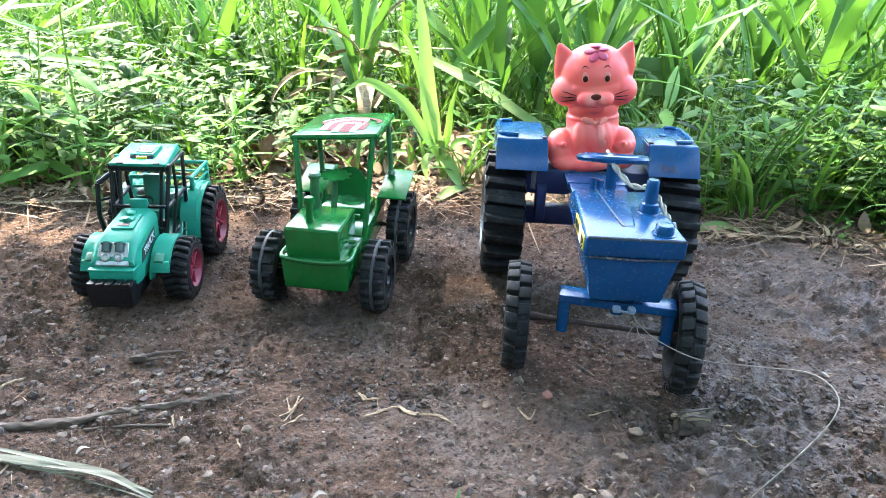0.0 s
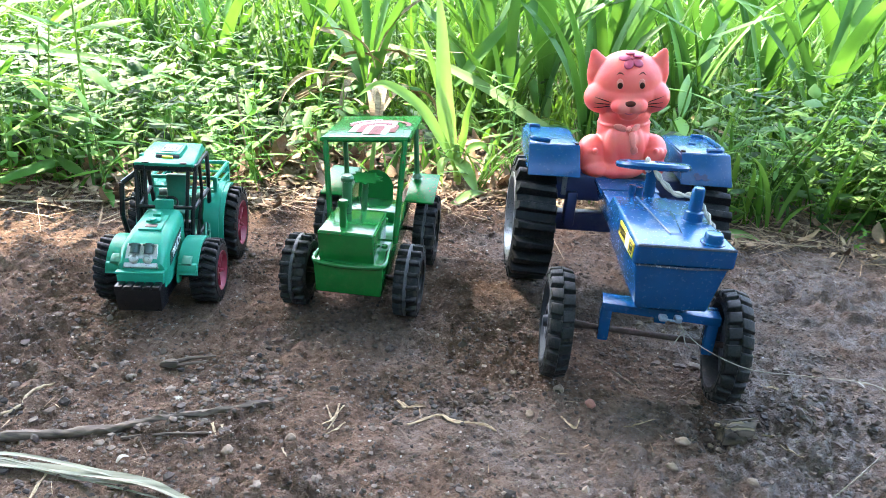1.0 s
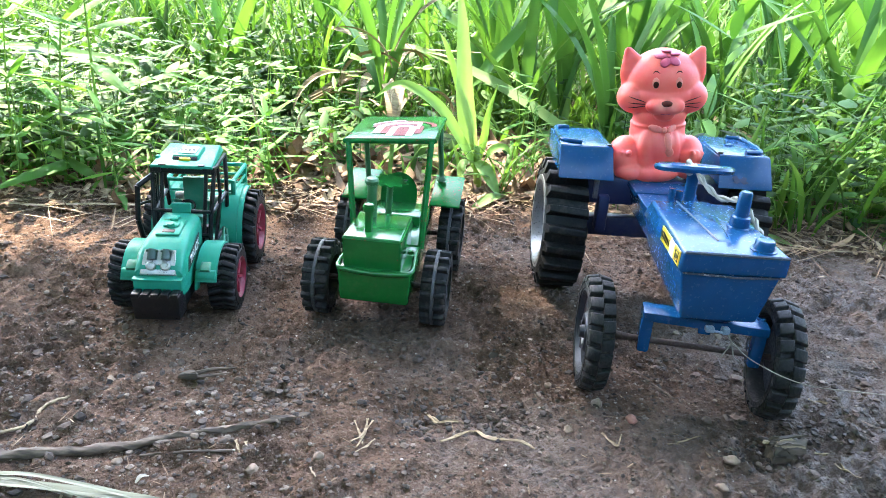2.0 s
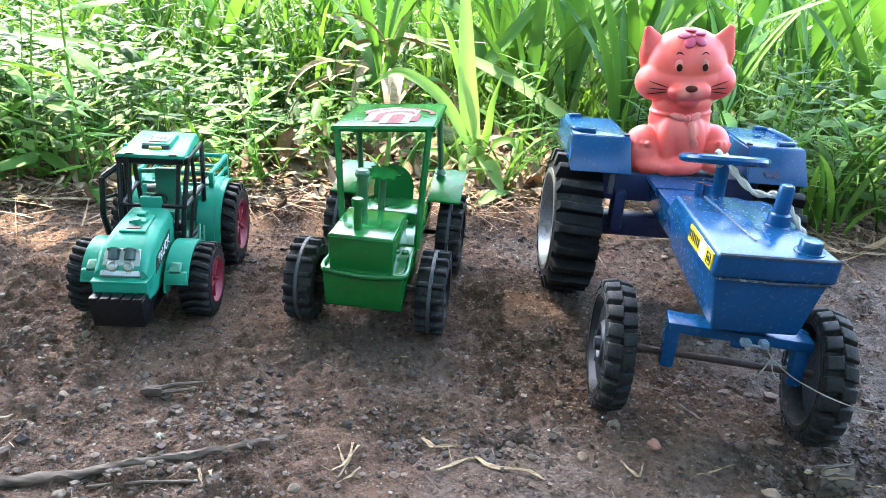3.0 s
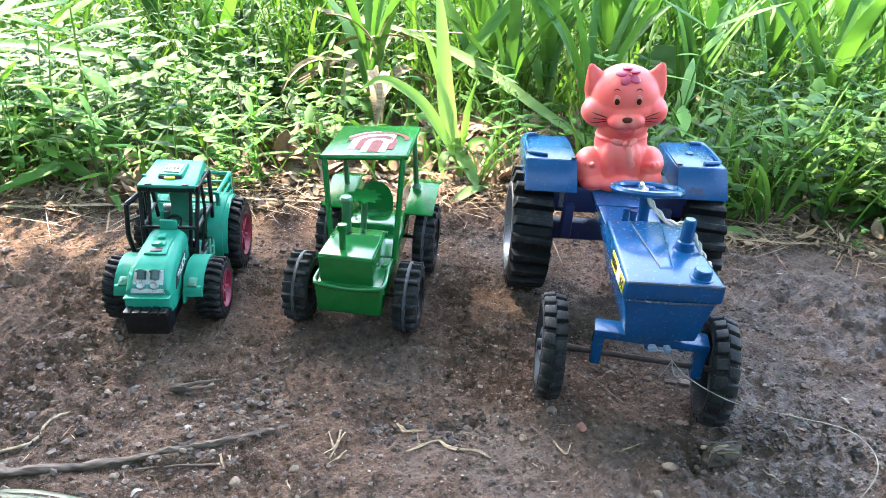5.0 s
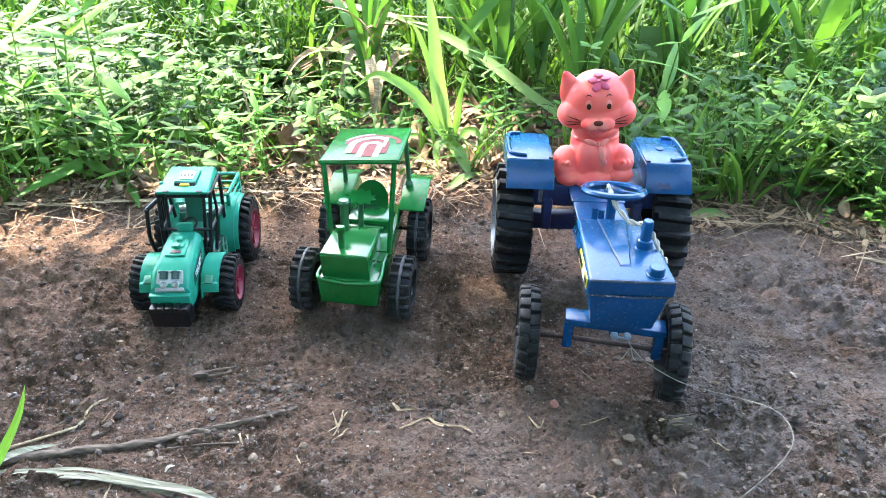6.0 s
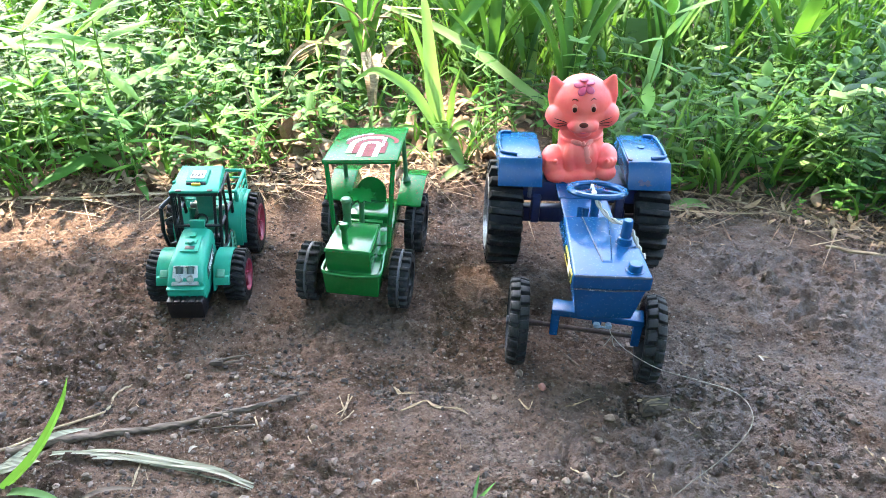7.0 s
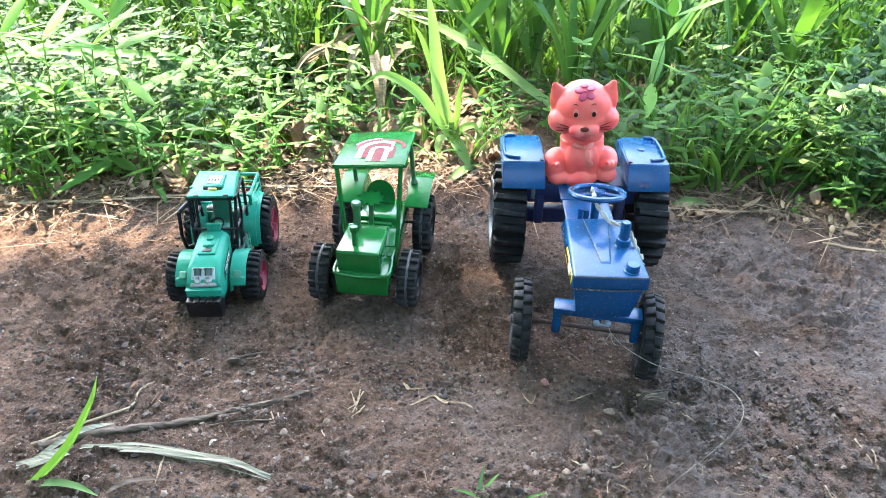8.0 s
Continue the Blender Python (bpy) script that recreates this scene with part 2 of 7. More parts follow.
def hexa(low, high, bevel=0.001, seg=2):
    """A block from its four lower and four upper corners, with rounded edges."""
    bm = bmesh.new()
    v = [bm.verts.new(c) for c in (*low, *high)]
    for f in ((3, 2, 1, 0), (4, 5, 6, 7), (0, 1, 5, 4), (1, 2, 6, 5), (2, 3, 7, 6), (3, 0, 4, 7)):
        bm.faces.new([v[i] for i in f])
    if bevel:
        bmesh.ops.bevel(bm, geom=list(bm.edges), offset=bevel, segments=seg, profile=0.5, affect="EDGES", clamp_overlap=True)
    return bm


def block(x0, x1, y0, y1, z0, z1, bevel=0.001, seg=2):
    flat = ((x0, y0), (x1, y0), (x1, y1), (x0, y1))
    return hexa([(*c, z0) for c in flat], [(*c, z1) for c in flat], bevel, seg)


def lathe(profile, seg=24, m=None, closed=False):
    """Turns (height, radius) pairs about z."""
    bm = bmesh.new()
    rings = []
    for z, r in profile:
        if r < 1e-6:
            rings.append([bm.verts.new((0, 0, z))])
        else:
            rings.append([bm.verts.new((r * math.cos(6.28318 * i / seg), r * math.sin(6.28318 * i / seg), z)) for i in range(seg)])
    pairs = list(zip(rings, rings[1:])) + ([(rings[-1], rings[0])] if closed else [])
    for a, b in pairs:
        for i in range(seg):
            j = (i + 1) % seg
            if len(a) == 1 and len(b) > 1:
                bm.faces.new((a[0], b[i], b[j]))
            elif len(b) == 1 and len(a) > 1:
                bm.faces.new((a[i], a[j], b[0]))
            elif len(a) > 1:
                bm.faces.new((a[i], a[j], b[j], b[i]))
    return moved(bm, m) if m is not None else bm


ALONG_X = Matrix.Rotation(radians(90), 4, "Y")


def tube(points, r, seg=8, taper=None, cap=True):
    """A round rod along points; taper gives the radius factor at each point."""
    bm = bmesh.new()
    pts = [Vector(p) for p in points]
    rings, up = [], Vector((0.13, 0.31, 0.94))
    for i, p in enumerate(pts):
        d = (pts[min(i + 1, len(pts) - 1)] - pts[max(i - 1, 0)]).normalized()
        a = d.cross(up)
        if a.length < 0.05:
            a = d.cross(Vector((1, 0, 0)))
        a.normalize()
        b = d.cross(a)
        k = r * (taper[i] if taper else 1)
        rings.append([bm.verts.new(p + k * (math.cos(6.28318 * j / seg) * a + math.sin(6.28318 * j / seg) * b)) for j in range(seg)])
    for a, b in zip(rings, rings[1:]):
        for j in range(seg):
            bm.faces.new((a[j], a[(j + 1) % seg], b[(j + 1) % seg], b[j]))
    if cap:
        bm.faces.new(rings[0][::-1])
        bm.faces.new(rings[-1])
    return bm


def smooth_line(points, n=6):
    """Points along a smooth curve through the given ones."""
    p = [Vector(q) for q in points]
    p = [2 * p[0] - p[1]] + p + [2 * p[-1] - p[-2]]
    out = []
    for i in range(1, len(p) - 2):
        for k in range(n):
            t = k / n
            a, b, c, d = p[i - 1:i + 3]
            out.append(0.5 * (2 * b + (c - a) * t + (2 * a - 5 * b + 4 * c - d) * t * t + (3 * b - a - 3 * c + d) * t ** 3))
    return out + [p[-2]]


def loft(loops, cap=True):
    bm = bmesh.new()
    rings = [[bm.verts.new(c) for c in lp] for lp in loops]
    n = len(rings[0])
    for a, b in zip(rings, rings[1:]):
        for j in range(n):
            bm.faces.new((a[j], a[(j + 1) % n], b[(j + 1) % n], b[j]))
    if cap:
        bm.faces.new(rings[0][::-1])
        bm.faces.new(rings[-1])
    return bm


def plate(outline, thick, bevel=0.0):
    """A flat plate in xy from an outline, thick in z."""
    bm = bmesh.new()
    f = bm.faces.new([bm.verts.new((x, y, 0)) for x, y in outline])
    got = bmesh.ops.extrude_face_region(bm, geom=[f])
    bmesh.ops.translate(bm, vec=(0, 0, thick), verts=[g for g in got["geom"] if isinstance(g, bmesh.types.BMVert)])
    if bevel:
        bmesh.ops.bevel(bm, geom=list(bm.edges), offset=bevel, segments=2, affect="EDGES", clamp_overlap=True)
    return bm


def thing(name, m, label, category, group=""):
    ob = new(name)
    ob.empty_display_size = 0.02
    ob.matrix_basis = m
    return tagged(ob, label, category, group)


def raw(name, verts, faces, material, smooth=True):
    me = bpy.data.meshes.new(name)
    me.from_pydata(verts, [], faces)
    for mat in material if isinstance(material, (list, tuple)) else [material]:
        me.materials.append(mat)
    if smooth:
        me.shade_smooth()
    return new(name, me)


# ---- ground ----
def edge_y(x):
    """Where the bare soil ends and the plants begin."""
    return float(np.interp(x, [-0.8, -0.55, -0.39, -0.19, -0.03, 0.1, 0.27, 0.45, 0.8], [0.2, 0.225, 0.27, 0.325, 0.385, 0.36, 0.32, 0.31, 0.29])) + 0.018 * math.sin(x * 23) + 0.01 * math.sin(x * 61 + 1)


PITS = [(-0.066, -0.026, 0.022, 0.010), (-0.018, -0.026, 0.016, 0.008), (-0.006, -0.020, 0.012, 0.008), (0.160, -0.012, 0.026, 0.014), (0.150, -0.024, 0.016, 0.009),
        (0.202, -0.061, 0.022, 0.005), (0.035, 0.17, 0.02, 0.002), (0.24, 0.03, 0.05, 0.003), (-0.2, -0.03, 0.03, 0.003)]
LUMPS = [(0.105, -0.115, 0.035, 0.006), (-0.19, -0.08, 0.05, 0.005), (0.215, -0.005, 0.03, 0.006), (0.29, -0.015, 0.04, 0.006), (0.0, -0.03, 0.018, 0.004),
         (-0.16, -0.03, 0.03, 0.004), (0.05, -0.15, 0.05, 0.007), (-0.3, -0.17, 0.06, 0.008), (0.1, 0.06, 0.012, 0.002), (-0.25, 0.42, 0.08, 0.022), (0.33, 0.39, 0.06, 0.012), (0.02, 0.39, 0.04, 0.01)]


WHEELS = [(0.047, 0.022), (0.163, 0.013), (0.025, 0.191), (0.173, 0.202), (-0.161, 0.093), (-0.07, 0.092), (-0.159, 0.195), (-0.068, 0.193), (-0.305, 0.071), (-0.233, 0.082), (-0.318, 0.157), (-0.246, 0.168)]


def ground_z(x, y):
    v = Vector((x, y, 0))
    far = min(1.0, max(0.0, (math.hypot(x, y) - 1.2) / 4))
    z = 0.0038 * noise.noise(v * 11) + 0.0030 * noise.noise(v * 31) + (0.0052 * noise.noise(v * 83) + 0.0050 * (0.35 - abs(noise.noise(v * 150))) + 0.0034 * noise.noise(v * 260)) * (0.55 + 0.9 * max(0.0, min(1.0, 0.5 + 1.6 * noise.noise(v * 7 + Vector((3, 5, 0))))))
    z *= max(0.0, min(1.0, 1 - (max(abs(x) - 0.5, -0.22 - y, y - 0.42)) / 0.25))
    z += 0.0016 * max(0.0, noise.noise(v * 55 + Vector((9, 0, 0)))) ** 0.5 * (1 if y < 0.0 or x > 0.2 else 0.55)
    for px, py in WHEELS:
        d = math.hypot(x - px, y - py)
        if d < 0.045:
            z *= 0.3 + 0.7 * (d / 0.045) ** 2
    for px, py, pr, pd in PITS:
        d = math.hypot(x - px, y - py) / pr
        if d < 2.2:
            z -= pd * math.exp(-d * d * 1.6) * (1 + 0.8 * noise.noise(v * 120))
    for px, py, pr, pd in LUMPS:
        d = math.hypot(x - px, y - py) / pr
        if d < 2.2:
            z += pd * math.exp(-d * d * 1.6) * (0.7 + 1.2 * noise.noise(v * 70))
    if y > 0.2:
        z -= 0.03 * min(1.0, max(0.0, y - edge_y(x) - 0.03) / 0.5) ** 1.5
    return z * (1 - far) + far * (-0.03 + 0.12 * noise.noise(v * 0.3))


def spaced(lo, hi, step, far, grow=1.25):
    near = list(np.arange(lo, hi, step))
    out, d = [], step
    x = hi
    while x < far:
        out.append(x)
        d *= grow
        x += d
    left, d, x = [], step, lo - step
    while x > -far:
        left.append(x)
        d *= grow
        x -= d
    return left[::-1] + near + out


gx, gy = spaced(-0.55, 0.52, 0.0032, 60), spaced(-0.24, 0.42, 0.0032, 60)
verts = [(x, y, ground_z(x, y)) for y in gy for x in gx]
nx = len(gx)
faces = [(j * nx + i, j * nx + i + 1, (j + 1) * nx + i + 1, (j + 1) * nx + i) for j in range(len(gy) - 1) for i in range(nx - 1)]
ground = raw("ground", verts, faces, SOIL)
tagged(ground, "damp dark brown bare soil with crumbs and small hollows", "ground", kind="structure")


# ---- plants as masses ----
class Mass:
    """Collects many leaves and crumbs into one mesh."""

    def __init__(self):
        self.v, self.f = [], []

    def blade(self, base, heading, length, width, lean, curl, segs=6, fold=0.25, twist=0.0):
        """A strap leaf: lean is its first slant from upright, curl how far it bows over its length."""
        n0, p, tilt = len(self.v), Vector(base), lean
        out = Vector((math.cos(heading), math.sin(heading), 0))
        for i in range(segs + 1):
            t = i / segs
            side = Vector((-math.sin(heading + twist * t), math.cos(heading + twist * t), 0))
            w = width * (0.45 + 0.55 * min(1.0, t * 3.2)) * (1 - t ** 2.6) * 0.5
            d = out * math.sin(tilt) + Vector((0, 0, math.cos(tilt)))
            up = side.cross(d)
            self.v += [tuple(p + side * w + up * w * fold), tuple(p), tuple(p - side * w + up * w * fold)]
            p = p + d * (length / segs)
            tilt += curl / segs
            if i:
                a = n0 + 3 * i
                self.f += [(a - 3, a - 2, a + 1, a), (a - 2, a - 1, a + 2, a + 1)]

    def leaf(self, base, heading, length, width, tilt, droop=0.5, segs=4, point=0.9):
        """An egg-shaped leaf folded a little along its rib; tilt is its slant above the level."""
        n0, p = len(self.v), Vector(base)
        out, side = Vector((math.cos(heading), math.sin(heading), 0)), Vector((-math.sin(heading), math.cos(heading), 0))
        for i in range(segs + 1):
            t = i / segs
            w = width * 0.5 * (math.sin(math.pi * min(1, t * 0.92 + 0.04) ** point))
            d = out * math.cos(tilt) + Vector((0, 0, math.sin(tilt)))
            up = d.cross(side) * -1
            self.v += [tuple(p + side * w + up * w * 0.3), tuple(p), tuple(p - side * w + up * w * 0.3)]
            p = p + d * (length / segs)
            tilt -= droop / segs
            if i:
                a = n0 + 3 * i
                self.f += [(a - 3, a - 2, a + 1, a), (a - 2, a - 1, a + 2, a + 1)]

    def crumb(self, place, r, rng, flat=0.75):
        n0, (cx, cy, cz) = len(self.v), place
        shape, skin = (OCTA, OCTA_F) if r > 0.0012 else (SMALL, SMALL_F)
        for d in shape:
            k = r * rng.uniform(0.5, 1.35)
            self.v.append((cx + d[0] * k, cy + d[1] * k, cz + d[2] * k * flat))
        self.f += [tuple(n0 + i for i in f) for f in skin]

    def build(self, name, material, label, category="", kind="stuff", smooth=True):
        ob = raw(name, self.v, self.f, material, smooth)
        return tagged(ob, label, category or name, kind=kind)


ico = bmesh.new()
bmesh.ops.create_icosphere(ico, subdivisions=1, radius=1)
OCTA = [tuple(v.co) for v in ico.verts]
OCTA_F = [tuple(v.index for v in f.verts) for f in ico.faces]
ico.free()
SMALL = [(1, 0, 0), (0, 1, 0), (-1, 0, 0), (0, -1, 0), (0, 0, 1), (0, 0, -1)]
SMALL_F = [(0, 1, 4), (1, 2, 4), (2, 3, 4), (3, 0, 4), (1, 0, 5), (2, 1, 5), (3, 2, 5), (0, 3, 5)]


def weed_into(mass, stems, x, y, h, rng, leaf=0.022, narrow=0.55):
    z0 = ground_z(x, y)
    lean, head = rng.uniform(0, 0.35), rng.uniform(0, 6.28)
    top = Vector((x + math.cos(head) * h * lean, y + math.sin(head) * h * lean, z0 + h))
    if stems is not None:
        stems.blade((x, y, z0), head, h * 1.0, 0.0013, lean * 0.9, 0.1, 3, 0.6)
    n = max(3, int(h / 0.02))
    for i in range(n):
        t = (i + 0.6) / n
        p = Vector((x, y, z0)).lerp(top, t)
        a = rng.uniform(0, 6.28)
        for s in range(2 if t < 0.9 else 3):
            size = leaf * rng.uniform(0.55, 1.25) * (1.1 - 0.45 * t)
            mass.leaf(p, a + s * 3.1 + rng.uniform(-0.4, 0.4), size, size * narrow, rng.uniform(-0.1, 0.8), rng.uniform(0.2, 1.0))


rng = random.Random(7)
grass, weeds, cane = Mass(), Mass(), Mass()
# low grass along the edge and through the whole stand
for _ in range(2600):
    x = rng.uniform(-1.0, 1.0)
    y = edge_y(x) + 0.02 + abs(rng.gauss(0, 0.28))
    if x < 0.1 and y < edge_y(x) + 0.4 and rng.random() < 0.78:
        continue
    if -0.38 < x < 0.1 and edge_y(x) + 0.08 < y < 0.70 and rng.random() < 0.8:
        continue
    if 0.05 < x < 0.68 and y < 0.75 and rng.random() < 0.75:
        continue
    z0 = ground_z(x, y)
    for _ in range(rng.choice((2, 3, 4))):
        grass.blade((x + rng.gauss(0, 0.006), y + rng.gauss(0, 0.006), z0 - 0.002), rng.uniform(0, 6.28), rng.uniform(0.05, 0.15) * (1.25 if x > 0.1 else 0.8), rng.uniform(0.0025, 0.008),
                    rng.uniform(0.05, 0.5), rng.uniform(0.4, 1.9), 6, 0.3, rng.uniform(-0.5, 0.5))
for i in range(4600):
    y = rng.uniform(0.7, 3.2)
    x = rng.uniform(-0.75, 0.75) * (y + 0.75) if i % 2 else rng.uniform(-2.6, 2.6)
    z0 = ground_z(x, y)
    for _ in range(3):
        grass.blade((x, y, z0), rng.uniform(0, 6.28), rng.uniform(0.12, 0.3), rng.uniform(0.004, 0.009), rng.uniform(0.05, 0.5), rng.uniform(0.3, 1.5), 5, 0.3)
# leafy weeds behind the edge
for _ in range(2300):
    y = 0.3 + abs(rng.gauss(0, 0.6))
    x = rng.uniform(-0.8, 0.75) * (y + 0.55)
    if y < edge_y(x) + 0.04 + (0.05 if -0.3 < x < 0.15 else 0):
        continue
    if -0.2 < x < 0.32 and 0.44 < y < 0.95 and rng.random() < 0.8:
        continue
    if x < -0.25 and y < edge_y(x) + 0.14 and rng.random() < 0.7:
        continue
    low = 0.45 if -0.36 < x < 0.1 and y < 0.70 else 1.0
    weed_into(weeds, weeds, x, y, low * rng.uniform(0.04, 0.15) * (1 + 0.25 * y), rng, rng.choice((0.016, 0.020, 0.026, 0.032, 0.042)), rng.uniform(0.25, 0.68))
# tall strap leaves of the field behind
for i in range(2000):
    y = rng.uniform(0.95, 3.4)
    x = rng.uniform(-0.75, 0.75) * (y + 0.7) if i % 2 else rng.uniform(-2.6, 2.6)
    z0 = ground_z(x, y)
    cane.blade((x, y, z0), rng.uniform(0, 6.28), rng.uniform(0.35, 0.9) * min(1.0, 0.4 * y), rng.uniform(0.008, 0.022), rng.uniform(0.06, 0.5), rng.uniform(0.4, 1.7), 8, 0.3, rng.uniform(-0.4, 0.4))
grass.build("grass", GRASS, "dense fresh green grass growing beside the bare soil")
weeds.build("leafy_weeds", WEED, "mass of small-leaved bright green weeds behind the soil")
# the same tall grass, unseen, added to close sides and back against low skylight
for i in range(2600):
    a, d = rng.uniform(-3.5, 0.36), rng.uniform(2.0, 4.2)
    x, y = d * math.cos(a) * 1.15, d * math.sin(a) * 0.85 - 0.4
    cane.blade((x, y, ground_z(x, y)), rng.uniform(0, 6.28), rng.uniform(0.9, 2.4), rng.uniform(0.04, 0.08), rng.uniform(0.02, 0.3), rng.uniform(0.2, 1.2), 6, 0.3, rng.uniform(-0.6, 0.6))
# more tall blades behind, added to darken what the toys' glossy tops reflect
for i in range(3000):
    y = rng.uniform(2.6, 5.4)
    x = rng.uniform(-1.25, 1.25) * (y + 0.7)
    cane.blade((x, y, ground_z(x, y)), rng.uniform(0, 6.28), rng.uniform(0.8, 1.6), rng.uniform(0.02, 0.045), rng.uniform(0.02, 0.35), rng.uniform(0.3, 1.5), 7, 0.3, rng.uniform(-0.5, 0.5))
# far taller blades, added to keep sky glare off the canopy and hoods
for i in range(1500):
    y = rng.uniform(5.2, 7.2)
    x = rng.uniform(-0.95, 0.95) * (y + 0.7)
    cane.blade((x, y, ground_z(x, y)), rng.uniform(0, 6.28), rng.uniform(2.2, 3.6), rng.uniform(0.05, 0.10), rng.uniform(0.02, 0.25), rng.uniform(0.2, 1.1), 8, 0.3, rng.uniform(-0.5, 0.5))
for i in range(9000):
    a, d = rng.uniform(0, 6.28), 3.0 + 7.0 * rng.random() ** 0.7
    x, y = d * math.cos(a) * 1.1, d * math.sin(a)
    cane.blade((x, y, ground_z(x, y)), rng.uniform(0, 6.28), rng.uniform(0.5, 1.1), rng.uniform(0.04, 0.09), rng.uniform(0.1, 0.6), rng.uniform(0.6, 1.8), 4, 0.3)
cane.build("tall_grass_field", CANE, "tall broad-bladed green field grass in the distance and, added unseen, all around")

# dry litter along the edge of the plants
litter = Mass()
for _ in range(4300):
    x = rng.uniform(-0.75, 0.75)
    y = edge_y(x) - 0.03 + abs(rng.gauss(0, 0.075))
    strewn = rng.random() < 0.03
    if strewn:
        y = edge_y(x) - rng.uniform(0.03, 0.10)
    z0 = ground_z(x, y) + 0.002 + 0.006 * rng.random()
    kind = rng.random()
    if strewn or kind < 0.62:
        litter.blade((x, y, z0), rng.uniform(0, 6.28), 0.008 + 0.11 * rng.random() ** 3.0, rng.uniform(0.0005, 0.0022), rng.uniform(1.42, 1.6), rng.uniform(-0.25, 0.4), 5, 0.25, rng.uniform(-1, 1))
    else:
        size = rng.uniform(0.006, 0.016) if kind < 0.96 else rng.uniform(0.016, 0.030)
        litter.leaf((x, y, z0), rng.uniform(0, 6.28), size, size * rng.uniform(0.2, 0.5), rng.uniform(-0.1, 0.6), rng.uniform(-1.2, 2.2), 5)
# heaps of curled dead leaves at the foot of the plants
for hx, hy, hr, count in ((-0.25, 0.42, 0.09, 330), (-0.12, 0.46, 0.10, 260), (-0.43, 0.33, 0.07, 160), (0.0, 0.41, 0.05, 140), (-0.02, 0.60, 0.12, 200)):
    for _ in range(count):
        a, d = rng.uniform(0, 6.28), hr * math.sqrt(rng.random())
        x, y = hx + d * math.cos(a), hy + d * math.sin(a) * 0.7
        size = rng.uniform(0.010, 0.034)
        litter.leaf((x, y, ground_z(x, y) + 0.003 + 0.016 * rng.random() * (1 - d / hr)), rng.uniform(0, 6.28), size, size * rng.uniform(0.3, 0.8), rng.uniform(-0.1, 0.9), rng.uniform(-1.5, 2.6), 5)
litter.build("leaf_litter", DRY, "dry straw and withered brown leaves along the plants")

# loose soil
crumbs, grit, straws = Mass(), Mass(), Mass()
for i in range(110000):
    x, y = rng.uniform(-0.52, 0.5), -0.22 + 0.6 * rng.random() ** 1.35
    k = noise.noise(Vector((x * 11, y * 11, 3))) + 0.5 * noise.noise(Vector((x * 40, y * 40, 7)))
    if k < rng.uniform(-0.9, 0.55):
        continue
    r = 0.00035 + 0.0016 * rng.random() ** 3.5
    if rng.random() < 0.010:
        r += 0.0020 * rng.random()
    crumbs.crumb((x, y, ground_z(x, y) + r * 0.1), r, rng, rng.uniform(0.4, 0.8))
for px, py, pr, pd in PITS + LUMPS:
    for _ in range(150):
        a, d = rng.uniform(0, 6.28), pr * abs(rng.gauss(0, 0.8))
        x, y, r = px + math.cos(a) * d, py + math.sin(a) * d, 0.0006 + 0.0022 * rng.random() ** 2.5
        crumbs.crumb((x, y, ground_z(x, y) + r * 0.15), r, rng, rng.uniform(0.45, 0.8))
# clods, thickest in the loose soil towards the front
for i in range(5200):
    x, y = rng.uniform(-0.5, 0.5), -0.22 + 0.5 * rng.random() ** 1.7
    if noise.noise(Vector((x * 9, y * 9, 11))) + 0.35 * noise.noise(Vector((x * 30, y * 30, 2))) < rng.uniform(-0.25, 0.5):
        continue
    r = 0.0012 + 0.0030 * rng.random() ** 3
    crumbs.crumb((x, y, ground_z(x, y) + r * 0.12), r, rng, rng.uniform(0.5, 0.8))
for i in range(15000):
    x, y = rng.uniform(-0.52, 0.5), rng.uniform(-0.22, 0.33)
    r = 0.00025 + 0.0010 * rng.random() ** 4
    grit.crumb((x, y, ground_z(x, y) + r * 0.3), r, rng)
for i in range(210):
    x, y = rng.uniform(-0.5, 0.5), rng.uniform(-0.22, 0.3)
    straws.blade((x, y, ground_z(x, y) + 0.0012), rng.uniform(0, 6.28), rng.uniform(0.004, 0.014), rng.uniform(0.0004, 0.0010), rng.uniform(1.4, 1.58), rng.uniform(-0.1, 0.15), 3, 0.3, rng.uniform(-0.8, 0.8))
# dark wet clods round the hollows
wet = Mass()
for px, py, pr, count in ((-0.066, -0.026, 0.018, 160), (-0.016, -0.026, 0.016, 150), (0.160, -0.004, 0.018, 150), (0.205, 0.000, 0.022, 260), (0.243, 0.010, 0.020, 220), (0.150, -0.030, 0.014, 110), (0.235, -0.085, 0.025, 170), (0.02, 0.352, 0.03, 160), (-0.16, -0.03, 0.02, 90), (0.30, -0.02, 0.03, 150)):
    for _ in range(int(count * 0.6)):
        x, y, r = px + rng.gauss(0, pr), py + rng.gauss(0, pr * 0.6), 0.0006 + 0.0026 * rng.random() ** 3
        wet.crumb((x, y, ground_z(x, y) + r * 0.2), r, rng, rng.uniform(0.5, 0.85))
wet.build("wet_clods", WET_CLOD, "dark wet clods of soil round small hollows", smooth=False)
crumbs.build("soil_crumbs", CRUMB, "loose dark crumbs of soil on the ground", smooth=False)
grit.build("grit", GRIT, "pale grit and sand grains in the soil", smooth=False)
straws.build("straw_bits", DRY, "small dry straw bits strewn on the soil")


